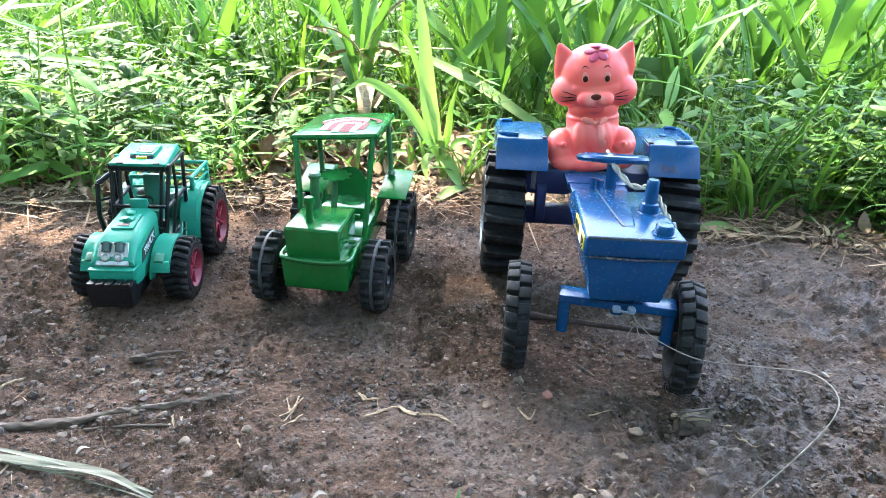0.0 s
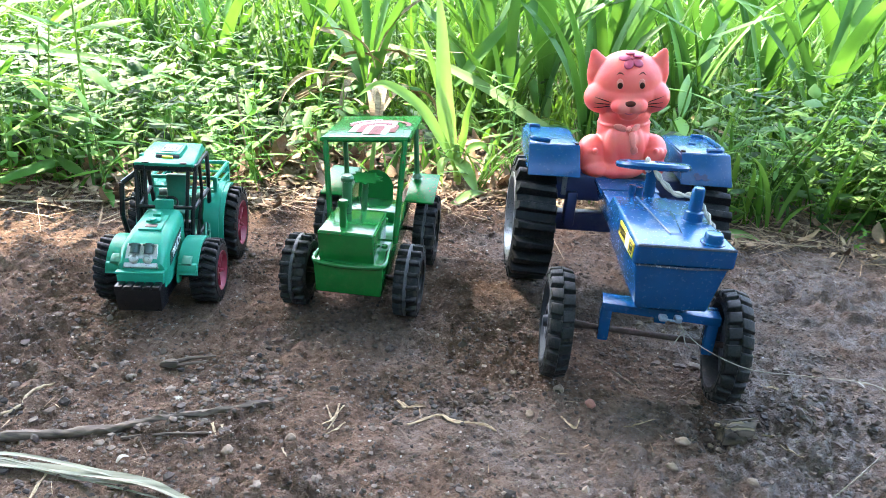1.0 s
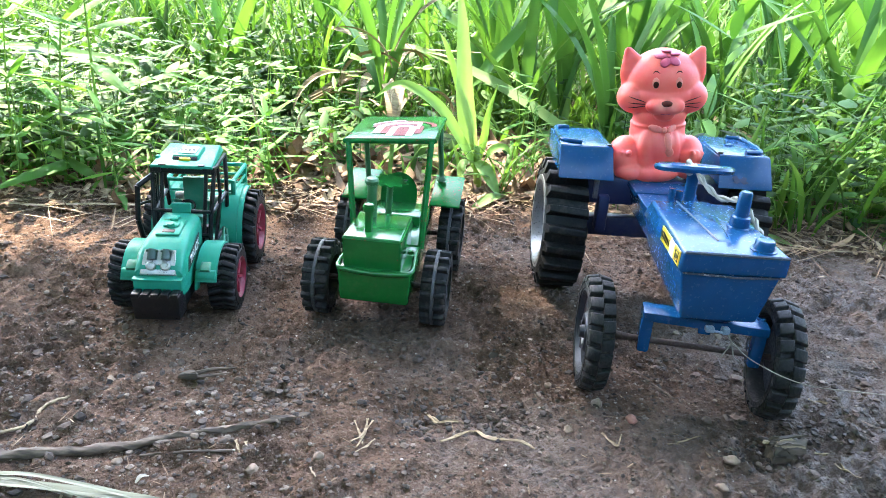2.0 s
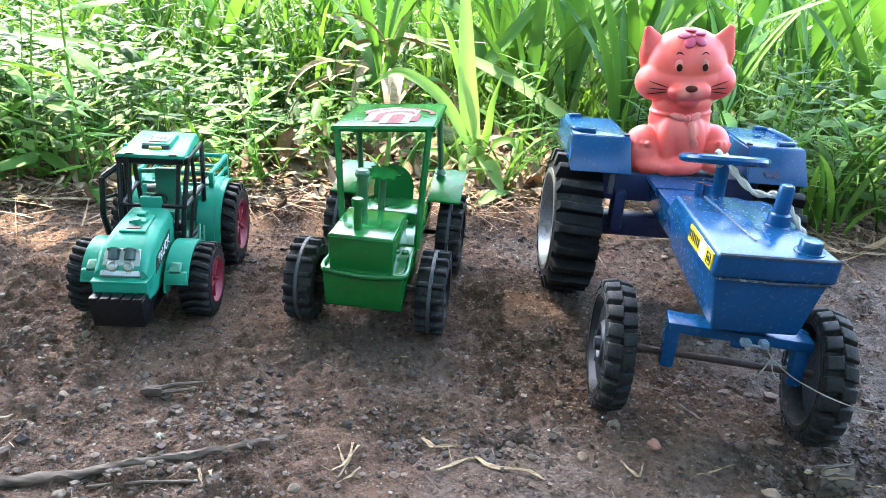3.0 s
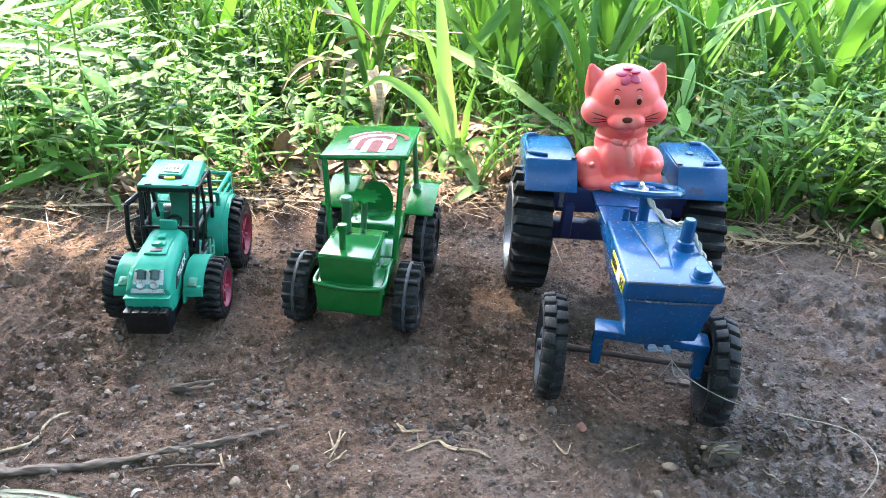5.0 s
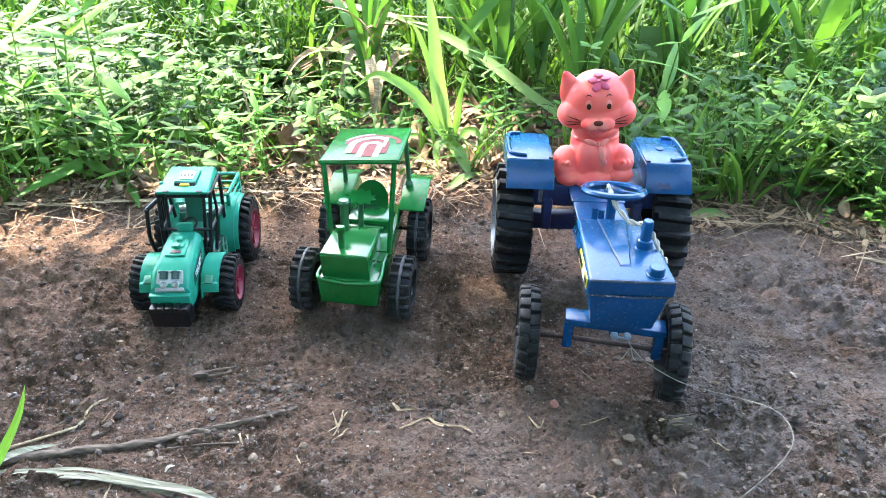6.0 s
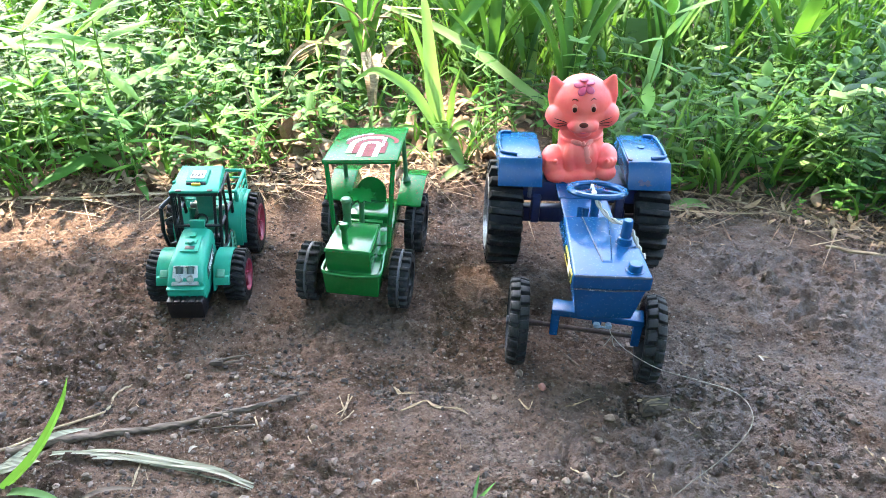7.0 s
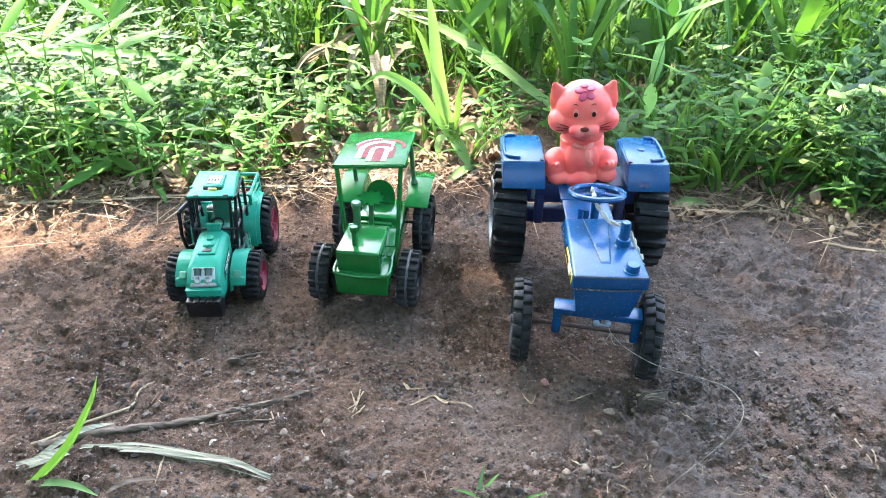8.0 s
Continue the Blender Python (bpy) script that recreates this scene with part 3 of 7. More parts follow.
# ---- toy wheels ----
def lugs(tyre, count, x0, x1, r0, r1, arc, shift=0.0, skew=0.0, top=0.72, crown=0.0):
    """Tread lugs round a wheel whose axle lies along x, pieces on one shared mesh."""
    vs = []
    far = max(abs(x0), abs(x1))
    for r, k in ((r0, 1.0), (r1, top)):
        for x, s in ((x0, -1), (x1, -1), (x1, 1), (x0, 1)):
            a = s * arc * k / 2 + (skew * (x - x0) / (x1 - x0))
            inset = 0.0 if r == r0 else 0.07 * (x1 - x0) * (1 if x == x0 else -1)
            fall = 1 - crown if r == r1 and abs(x) > 0.7 * far else 1.0
            vs.append((x + inset, r * fall * math.cos(a), r * fall * math.sin(a)))
    me = bpy.data.meshes.new("tread_lug")
    me.from_pydata(vs, [], [(3, 2, 1, 0), (4, 5, 6, 7), (0, 1, 5, 4), (1, 2, 6, 5), (2, 3, 7, 6), (3, 0, 4, 7)])
    lug_bm = bmesh.new()
    lug_bm.from_mesh(me)
    bmesh.ops.bevel(lug_bm, geom=[e for e in lug_bm.edges if all(v.co.length > (r0 + r1) / 2 for v in e.verts)], offset=0.0009, segments=2, profile=0.5, affect="EDGES", clamp_overlap=True)
    lug_bm.to_mesh(me)
    lug_bm.free()
    me.shade_smooth()
    me.set_sharp_from_angle(angle=radians(50))
    me.materials.append(tyre.data.materials[0])
    for i in range(count):
        ob = new("tread_lug", me)
        ob.parent, ob.matrix_basis = tyre, Matrix.Rotation(6.28318 * (i + shift) / count, 4, "X")


def ring_x(profile, seg=40):
    """Turns (x, radius) pairs about the x axis into a closed ring."""
    return lathe([(x, r) for x, r in profile], seg, ALONG_X, closed=True)


def disc_x(profile, seg=32):
    return lathe(profile, seg, ALONG_X)


def carcass(w, r, hole, side, body=0.87):
    h = w / 2
    return ring_x([(-h, hole), (-h, r * 0.82), (-h + w * 0.12, r * body), (h - w * 0.12, r * body), (h, r * 0.82), (h, hole), (h * 0.6, hole * 0.97), (-h * 0.6, hole * 0.97)])


def axis_flip(side):
    """Wheels are built with their outer face towards -x."""
    return Matrix.Rotation(radians(180), 4, "Z") if side > 0 else Matrix.Identity(4)


def blue_front_wheel(root, m, side):
    r, w = 0.040, 0.0172
    t = part("tyre", carcass(w, r, r * 0.74, side), RUBBER_GREY, root, "worn grey-black rubber tyre with staggered tread blocks", m @ axis_flip(side))
    lugs(t, 21, -w / 2, w * 0.03, r * 0.855, r, 0.225, 0.0, 0.03, 0.86, 0.045)
    lugs(t, 21, -w * 0.03, w / 2, r * 0.855, r, 0.225, 0.5, -0.03, 0.86, 0.045)
    h = w / 2
    disc = disc_x([(-h + 0.0035, 0), (-h + 0.0035, r * 0.18), (-h + 0.0015, r * 0.22), (-h + 0.0015, r * 0.3), (-h + 0.004, r * 0.36), (-h + 0.004, r * 0.62), (-h + 0.0005, r * 0.7), (-h + 0.001, r * 0.76), (-h + 0.006, r * 0.76), (-h + 0.006, 0)])
    rim = part("rim", disc, DISC_BLUE, t, "dark grey-blue plastic wheel disc")
    part("hub_cap", disc_x([(-h - 0.001, 0), (-h - 0.001, r * 0.1), (-h + 0.004, r * 0.12)]), DISC_BLUE, t)
    letters = bmesh.new()
    for a in (0.6, 1.0, 1.4, 3.7, 4.1, 4.5):
        letters = joined(letters, moved(block(-h + 0.0025, -h + 0.005, -0.0012, 0.0012, -0.003, 0.003, 0.0004), Matrix.Rotation(a, 4, "X") @ Matrix.Translation((0, 0, r * 0.49))))
    part("raised_marks", letters, DISC_BLUE, t)
    return t


def blue_rear_wheel(root, m, side):
    r, w = 0.056, 0.034
    t = part("tyre", carcass(w, r, r * 0.70, side, 0.845), RUBBER, root, "large black rubber tyre with straight cross bars", m @ axis_flip(side))
    lugs(t, 20, -w / 2 - 0.001, w / 2 + 0.001, r * 0.83, r, 0.17, 0.2, 0.05, 0.6)
    h = w / 2
    disc = disc_x([(-h + 0.008, 0), (-h + 0.008, r * 0.2), (-h + 0.010, r * 0.25), (-h + 0.010, r * 0.5), (-h + 0.003, r * 0.58), (-h - 0.001, r * 0.66), (-h - 0.001, r * 0.73), (-h + 0.012, r * 0.73), (-h + 0.012, 0)])
    part("rim", disc, RIM_GREY, t, "grey metallic plastic wheel rim")
    return t


def green_wheel(root, m, side, r, w):
    t = part("tyre", carcass(w, r, r * 0.6, side), RUBBER_GREY, root, "black rubber tyre with a centre rib and paired lugs", m @ axis_flip(side))
    part("centre_rib", lathe([(-0.0014, r * 0.9), (-0.0011, r * 0.995), (0.0011, r * 0.995), (0.0014, r * 0.9)], 40, ALONG_X), RUB_RIB, t, "grey worn centre rib")
    lugs(t, 17, -w / 2, 0.0, r * 0.85, r, 0.15)
    lugs(t, 17, 0.0, w / 2, r * 0.85, r, 0.15, 0.06)
    h = w / 2
    part("rim", disc_x([(-h + 0.004, 0), (-h + 0.004, r * 0.2), (-h + 0.001, r * 0.24), (-h + 0.005, r * 0.4), (-h + 0.001, r * 0.62), (-h + 0.008, r * 0.62), (-h + 0.008, 0)]), BLACK, t, "black wheel disc")
    return t


def teal_wheel(root, m, side, r, w):
    t = part("tyre", carcass(w, r, r * 0.62, side), RUBBER, root, "wide black plastic tyre with slanted lugs", m @ axis_flip(side))
    lugs(t, 22, -w / 2, w * 0.05, r * 0.85, r, 0.2, 0.0, 0.12)
    lugs(t, 22, -w * 0.05, w / 2, r * 0.85, r, 0.2, 0.35, -0.12)
    h = w / 2
    rim = joined(disc_x([(-h + 0.0035, 0), (-h + 0.0035, r * 0.14), (-h + 0.006, r * 0.2), (-h + 0.006, r * 0.5), (-h + 0.001, r * 0.56), (-h - 0.0004, r * 0.62), (-h + 0.006, r * 0.63), (-h + 0.010, 0)]))
    for i in range(6):
        rim = joined(rim, moved(block(-h + 0.002, -h + 0.008, -0.0011, 0.0011, r * 0.1, r * 0.56, 0.0004), Matrix.Rotation(i * 1.0472, 4, "X")))
    part("rim", rim, RIM_RED, t, "dusty pink-red spoked rim")
    return t


# ---- blue tractor ----
BT = pose(0.1148, -0.0030, 0.0, 0, 0, 4.5)
blue = thing("toy_tractor", BT, "worn bright blue plastic toy tractor with big black wheels", "toy tractor")
hood = part("hood", joined(hexa([(-0.0322, 0.001, 0.1045), (0.0328, 0.001, 0.1045), (0.0312, 0.099, 0.1045), (-0.0312, 0.099, 0.1045)],
                               [(-0.0317, 0.0, 0.119), (0.0323, 0.0, 0.119), (0.0285, 0.092, 0.119), (-0.0285, 0.092, 0.119)], 0.0024, 3),
                          hexa([(-0.006, 0.018, 0.1185), (0.003, 0.018, 0.1185), (0.012, 0.090, 0.1185), (-0.013, 0.090, 0.1185)],
                               [(-0.005, 0.022, 0.1199), (0.002, 0.022, 0.1199), (0.0105, 0.089, 0.1205), (-0.0115, 0.089, 0.1205)], 0.0005)), BLUE, blue, "glossy blue hood with a raised centre panel")
part("scuffed_edge", joined(tube([(-0.0305, 0.0010, 0.1182), (0.0, 0.0004, 0.1184), (0.0312, 0.0010, 0.1182)], 0.0011, 6), tube([(-0.0125, 0.088, 0.1203), (-0.0055, 0.02, 0.1197)], 0.0004, 5)), BLUE_RUB, hood, "rubbed pale edge of the hood")
part("engine_body", hexa([(-0.0235, 0.006, 0.071), (0.0235, 0.006, 0.071), (0.022, 0.1, 0.078), (-0.022, 0.1, 0.078)],
                         [(-0.0300, 0.003, 0.106), (0.0305, 0.003, 0.106), (0.029, 0.099, 0.106), (-0.029, 0.099, 0.106)], 0.002, 3), BLUE, blue)
part("seam", tube([(-0.0292, 0.0025, 0.1043), (-0.01, 0.0018, 0.1041), (0.003, 0.0015, 0.1036), (0.0292, 0.0025, 0.1043)], 0.0007, 6), BLUE_RUB, blue, "rough moulding seam under the hood")
chassis = part("chassis", joined(hexa([(-0.017, 0.095, 0.076), (0.017, 0.095, 0.076), (0.017, 0.235, 0.078), (-0.017, 0.235, 0.078)],
                                     [(-0.0235, 0.093, 0.1035), (0.0235, 0.093, 0.1035), (0.0235, 0.235, 0.1035), (-0.0235, 0.235, 0.1035)], 0.0015),
                              block(-0.0245, 0.0245, 0.150, 0.232, 0.100, 0.1045, 0.001)), BLUE, blue, "blue plastic chassis and seat plate")
part("rear_axle_housing", joined(block(-0.060, 0.060, 0.178, 0.222, 0.083, 0.106, 0.002), block(-0.056, 0.056, 0.193, 0.207, 0.048, 0.066, 0.003),
                                 block(-0.047, -0.038, 0.172, 0.186, 0.060, 0.092, 0.002), block(0.038, 0.047, 0.172, 0.186, 0.060, 0.092, 0.002)), DARK_BLUE, blue, "dark blue axle housing")
part("rear_axle", tube([(-0.075, 0.200, 0.056), (0.075, 0.200, 0.056)], 0.0028, 10), RUST, blue, "rusty steel rod")
part("number_plate_stub", block(-0.052, -0.048, 0.176, 0.179, 0.088, 0.104, 0.0005), RIM_GREY, blue, "small bare metal tab")
for side in (-1, 1):
    x0, x1 = (-0.0845, -0.0400) if side < 0 else (0.0440, 0.0875)
    xo, xi = (x0, x1) if side < 0 else (x1, x0)
    lo = min(x0, x1)
    hi = max(x0, x1)
    f = joined(hexa([(lo, 0.1615, 0.1085), (hi, 0.1615, 0.1085), (hi, 0.1645, 0.1085), (lo, 0.1645, 0.1085)],
                    [(lo + 0.001, 0.177, 0.1315), (hi - 0.001, 0.177, 0.1315), (hi - 0.001, 0.181, 0.1315), (lo + 0.001, 0.181, 0.1315)], 0.0008),
               hexa([(lo + 0.001, 0.1765, 0.1285), (hi - 0.001, 0.1765, 0.1285), (hi - 0.003, 0.243, 0.1270), (lo + 0.003, 0.243, 0.1270)],
                    [(lo + 0.001, 0.1775, 0.1320), (hi - 0.001, 0.1775, 0.1320), (hi - 0.003, 0.243, 0.1305), (lo + 0.003, 0.243, 0.1305)], 0.0009))
    for xs in (lo + 0.0005, hi - 0.003):
        f = joined(f, hexa([(xs, 0.163, 0.1095), (xs + 0.0025, 0.163, 0.1095), (xs + 0.0025, 0.248, 0.112), (xs, 0.248, 0.112)],
                           [(xs, 0.178, 0.1305), (xs + 0.0025, 0.178, 0.1305), (xs + 0.0025, 0.243, 0.1290), (xs, 0.243, 0.1290)], 0.0006))
    fender = part("fender", f, BLUE, blue, "glossy blue box fender over the rear wheel")
    s = side
    ridge = smooth_line([(xo - s * 0.016, 0.2395, 0.1315), (xo - s * 0.0075, 0.239, 0.1315), (xo - s * 0.0035, 0.232, 0.1318), (xo - s * 0.003, 0.20, 0.1327), (xo - s * 0.0055, 0.188, 0.133), (xo - s * 0.019, 0.1835, 0.1332)], 5)
    part("raised_ridge", tube(ridge, 0.0019, 8), BLUE, fender)
    part("lamp_stud", lathe([(0, 0.0022), (0.0012, 0.0022), (0.0012, 0.0013), (0.0004, 0.0)], 12, Matrix.Translation((xi + s * 0.0032, 0.1815, 0.132))), BLACK, fender, "small dark stud hole")
    if side > 0:
        part("screw_boss", lathe([(0, 0.0038), (0.0012, 0.0036), (0.0013, 0.0028), (0.0006, 0.0)], 16, Matrix.Translation((0.064, 0.212, 0.1312))), BLUE, fender)
        chip = [(0.0, -0.001), (0.003, 0.0), (0.0045, -0.0028), (0.007, -0.0022), (0.0085, -0.0005), (0.0112, -0.002), (0.0105, -0.0045), (0.013, -0.0058), (0.0085, -0.0072), (0.0062, -0.0052), (0.0035, -0.0068), (0.0005, -0.0062), (0.0014, -0.004), (-0.001, -0.0032)]
        part("paint_chip", moved(plate(chip, 0.0003), Matrix.Translation((0.055, 0.1665, 0.1185)) @ Matrix.Rotation(radians(56), 4, "X")), DARK_BLUE, fender, "worn dark patch")
column = part("steering_column", joined(tube([(0.0, 0.099, 0.114), (0.0, 0.1023, 0.142)], 0.0042, 12), tube([(-0.014, 0.0955, 0.115), (-0.014, 0.0965, 0.1265)], 0.0024, 10),
                                        tube([(-0.0085, 0.0955, 0.115), (-0.0085, 0.0965, 0.125)], 0.0026, 10)), BLUE, blue)
sw = bmesh.new()
ring = lathe([(0.0028 * math.sin(k * 0.7854), 0.0245 + 0.0030 * math.cos(k * 0.7854)) for k in range(8)], 40, closed=True)
sw = joined(sw, ring, lathe([(-0.002, 0.0), (-0.002, 0.007), (0.0022, 0.006), (0.0028, 0.0)], 20))
for a in (90, 210, 330):
    sw = joined(sw, moved(hexa([(0.004, -0.004, -0.0012), (0.024, -0.0028, -0.0012), (0.024, 0.0028, -0.0012), (0.004, 0.004, -0.0012)],
                               [(0.004, -0.0035, 0.0012), (0.024, -0.0022, 0.0012), (0.024, 0.0022, 0.0012), (0.004, 0.0035, 0.0012)], 0.0004), Matrix.Rotation(radians(a), 4, "Z")))
part("steering_wheel", sw, BLUE, blue, "scuffed blue three-spoke steering wheel", pose(0, 0.1023, 0.1405, -14, 0, 0))
part("exhaust_pipe", lathe([(0, 0.0078), (0.0004, 0.0078), (0.001, 0.0066), (0.007, 0.0062), (0.0078, 0.0046), (0.0225, 0.0043), (0.024, 0.0034), (0.0243, 0.0)], 20, Matrix.Translation((0.0175, 0.049, 0.1188))), BLUE, blue)
part("filler_cap", lathe([(0, 0.0080), (0.0008, 0.0078), (0.0010, 0.0062), (0.0058, 0.0058), (0.0068, 0.0050), (0.0072, 0.0)], 18, Matrix.Translation((0.0190, 0.011, 0.1188))), BLUE, blue)
sticker = part("sticker", block(-0.0316, -0.0308, 0.0045, 0.0160, 0.1072, 0.1168, 0.0), YELLOW, blue, "yellow and white sticker on the hood side", Matrix.Translation((-0.0010, 0, 0)) @ Matrix.Rotation(radians(-0.8), 4, "Z"))
part("sticker_white", block(-0.0318, -0.0310, 0.0160, 0.0250, 0.1072, 0.1168, 0.0), WHITE_PRINT, sticker, "white torn middle of the sticker")
part("sticker_yellow", block(-0.0316, -0.0306, 0.0250, 0.0465, 0.1072, 0.1168, 0.0), YELLOW, sticker)
for y0, y1, z0, z1 in ((0.0065, 0.0068, 0.109, 0.115), (0.0065, 0.0125, 0.1148, 0.1152), (0.0065, 0.0125, 0.1088, 0.1092), (0.0122, 0.0126, 0.109, 0.115), (0.0085, 0.0108, 0.1105, 0.1132),
                       (0.0275, 0.0285, 0.110, 0.115), (0.0305, 0.0315, 0.110, 0.115), (0.0335, 0.0345, 0.110, 0.115), (0.0365, 0.0375, 0.110, 0.115), (0.0395, 0.0405, 0.110, 0.115), (0.0425, 0.0455, 0.1105, 0.1145)):
    part("print_bar", block(-0.0320, -0.0312, y0, y1, z0, z1, 0.0), BLACK_PRINT, sticker, "dark printed bar")
# the front axle is turned a little against the body
FA = pose(0.0, 0.026, 0.0, 0, 0, -9.5)
bracket = part("front_axle_bracket", joined(block(-0.0395, 0.0395, -0.0085, 0.0085, 0.0580, 0.0645, 0.0012), block(-0.0395, -0.0315, -0.0062, 0.0062, 0.0335, 0.0605, 0.0018),
                                            block(0.0315, 0.0395, -0.0062, 0.0062, 0.0335, 0.0605, 0.0018), block(-0.01, 0.01, -0.007, 0.007, 0.06, 0.074, 0.001),
                                            block(-0.004, 0.004, -0.0085, -0.005, 0.0545, 0.059, 0.001)), BLUE, blue, "blue plastic axle bracket with two legs", FA)
part("front_axle", tube([(-0.066, 0, 0.0405), (0.046, 0, 0.0405)], 0.0021, 10), RUST, bracket, "thin rusty steel axle")
part("axle_sleeve", tube([(-0.062, 0, 0.0405), (-0.056, 0, 0.0405), (-0.046, 0, 0.0405)], 0.0032, 12, [1.2, 1.0, 0.75]), RUST, bracket)
blue_front_wheel(blue, FA @ Matrix.Translation((-0.0685, 0, 0.0400)) @ Matrix.Rotation(radians(5.5), 4, "Z"), -1)
blue_front_wheel(blue, FA @ Matrix.Translation((0.0480, 0, 0.0400)), 1)
blue_rear_wheel(blue, Matrix.Translation((-0.0740, 0.200, 0.0560)), -1)
blue_rear_wheel(blue, Matrix.Translation((0.0740, 0.200, 0.0560)) @ Matrix.Rotation(0.1, 4, "X"), 1)
part("tow_loop", joined(block(-0.0085, -0.0030, -0.0012, 0.004, 0.0660, 0.0700, 0.0013), block(0.0015, 0.0065, -0.0016, 0.004, 0.0655, 0.0700, 0.0014), tube([(-0.004, 0.0, 0.0675), (0.003, -0.0005, 0.0668)], 0.0008, 6)), CLEAR, blue, "cloudy clear plastic tow loop")

# ---- seated rubber cat ----
cat_forms = [  # centre, radii
    ((0, 0.002, 0.0785), (0.0310, 0.0255, 0.0256)), ((0, 0.0, 0.068), (0.0335, 0.024, 0.018)), ((0.0215, -0.004, 0.0670), (0.0165, 0.0150, 0.0135)), ((-0.0215, -0.004, 0.0670), (0.0165, 0.0150, 0.0135)),
    ((0.0065, -0.0225, 0.0625), (0.0095, 0.0070, 0.0062)), ((-0.0065, -0.0225, 0.0625), (0.0095, 0.0070, 0.0062)), ((0, -0.0205, 0.0560), (0.0090, 0.0060, 0.0055)),
    ((0, 0.002, 0.038), (0.0238, 0.0210, 0.028)), ((0, 0.003, 0.018), (0.0280, 0.0235, 0.0190)), ((0, 0.001, 0.0448), (0.0242, 0.0212, 0.0030)), ((0, -0.003, 0.028), (0.0232, 0.0200, 0.0230)), ((0, -0.002, 0.0520), (0.0228, 0.0195, 0.0120)),
    ((0.0265, -0.004, 0.0200), (0.0130, 0.0150, 0.0150)), ((-0.0275, -0.005, 0.0185), (0.0150, 0.0165, 0.0165)), ((0.0270, -0.0150, 0.0205), (0.0100, 0.0080, 0.0066)), ((-0.0290, -0.0140, 0.0150), (0.0120, 0.0090, 0.0120)),
    ((0.0265, -0.0150, 0.0095), (0.0115, 0.0105, 0.0085)), ((-0.0255, -0.0170, 0.0080), (0.0125, 0.0110, 0.0080)), ((-0.002, -0.0180, 0.0070), (0.0195, 0.0090, 0.0076)), ((-0.010, -0.0185, 0.0062), (0.0120, 0.0088, 0.0068)), ((0.0095, -0.013, 0.024), (0.0085, 0.0095, 0.020)), ((-0.0105, -0.013, 0.024), (0.0090, 0.0095, 0.020)),
    ((0.004, -0.0175, 0.0410), (0.0045, 0.0050, 0.0060)), ((0.0055, -0.0195, 0.0320), (0.0050, 0.0040, 0.0085)), ((0, 0.008, 0.0905), (0.022, 0.016, 0.0125)),
]
fb = bmesh.new()
for c, rad in cat_forms:
    bmesh.ops.create_icosphere(fb, subdivisions=4, radius=1, matrix=Matrix.LocRotScale(c, None, rad))
for s in (-1, 1):
    ear = lathe([(-0.014, 0.0), (-0.014, 0.0145), (0.0, 0.0120), (0.0085, 0.0072), (0.0165, 0.0028), (0.0180, 0.0)], 20, Matrix.LocRotScale((s * 0.0250, 0.0005, 0.0895), Euler((radians(4), radians(s * 22), 0)), (1.0, 0.55, 1.0)))
    fb = joined(fb, ear)
    for k in range(3):
        bmesh.ops.create_icosphere(fb, subdivisions=2, radius=0.0026, matrix=Matrix.Translation((s * (0.0265 + 0.0045 * k), -0.0220 + 0.0030 * k, 0.0250 - 0.001 * k)))
rough_me = bpy.data.meshes.new("forms")
fb.to_mesh(rough_me)
fb.free()
forms = new("forms", rough_me)
rm = forms.modifiers.new("remesh", "REMESH")
rm.mode, rm.voxel_size, rm.use_smooth_shade = "VOXEL", 0.0009, True
sm = forms.modifiers.new("smooth", "SMOOTH")
sm.factor, sm.iterations = 0.5, 9
cat_me = bpy.data.meshes.new_from_object(forms.evaluated_get(bpy.context.evaluated_depsgraph_get()))
bpy.data.objects.remove(forms)


def cat_surface(x, z, lift=0.0):
    """The front of the figure at x, z."""
    best = 0.05
    for (cx, cy, cz), (ra, rb, rc) in cat_forms:
        q = 1 - ((x - cx) / ra) ** 2 - ((z - cz) / rc) ** 2
        if q > 0:
            best = min(best, cy - rb * math.sqrt(q))
    return Vector((x, best - lift, z))


cb = bmesh.new()
cb.from_mesh(cat_me)


def paint(bm, index):
    start = {f for f in cb.faces}
    me = bpy.data.meshes.new("detail")
    bm.to_mesh(me)
    bm.free()
    cb.from_mesh(me)
    bpy.data.meshes.remove(me)
    for f in cb.faces:
        if f not in start:
            f.material_index, f.smooth = index, True


def drop_on(x, z, rx, rz, depth=0.0009, tilt=0.0, lift=0.0):
    bm = bmesh.new()
    p, q = cat_surface(x, z), cat_surface(x, z + 0.003)
    slope = math.atan2(q.y - p.y, 0.003)
    yaw = math.atan2(cat_surface(x + 0.002, z).y - cat_surface(x - 0.002, z).y, 0.004)
    bmesh.ops.create_uvsphere(bm, u_segments=14, v_segments=8, radius=1, matrix=Matrix.Translation(p + Vector((0, -lift, 0))) @ Euler((-slope, 0, yaw)).to_matrix().to_4x4() @ Matrix.Rotation(tilt, 4, "Y") @ Matrix.Diagonal((rx, depth, rz, 1)))
    return bm


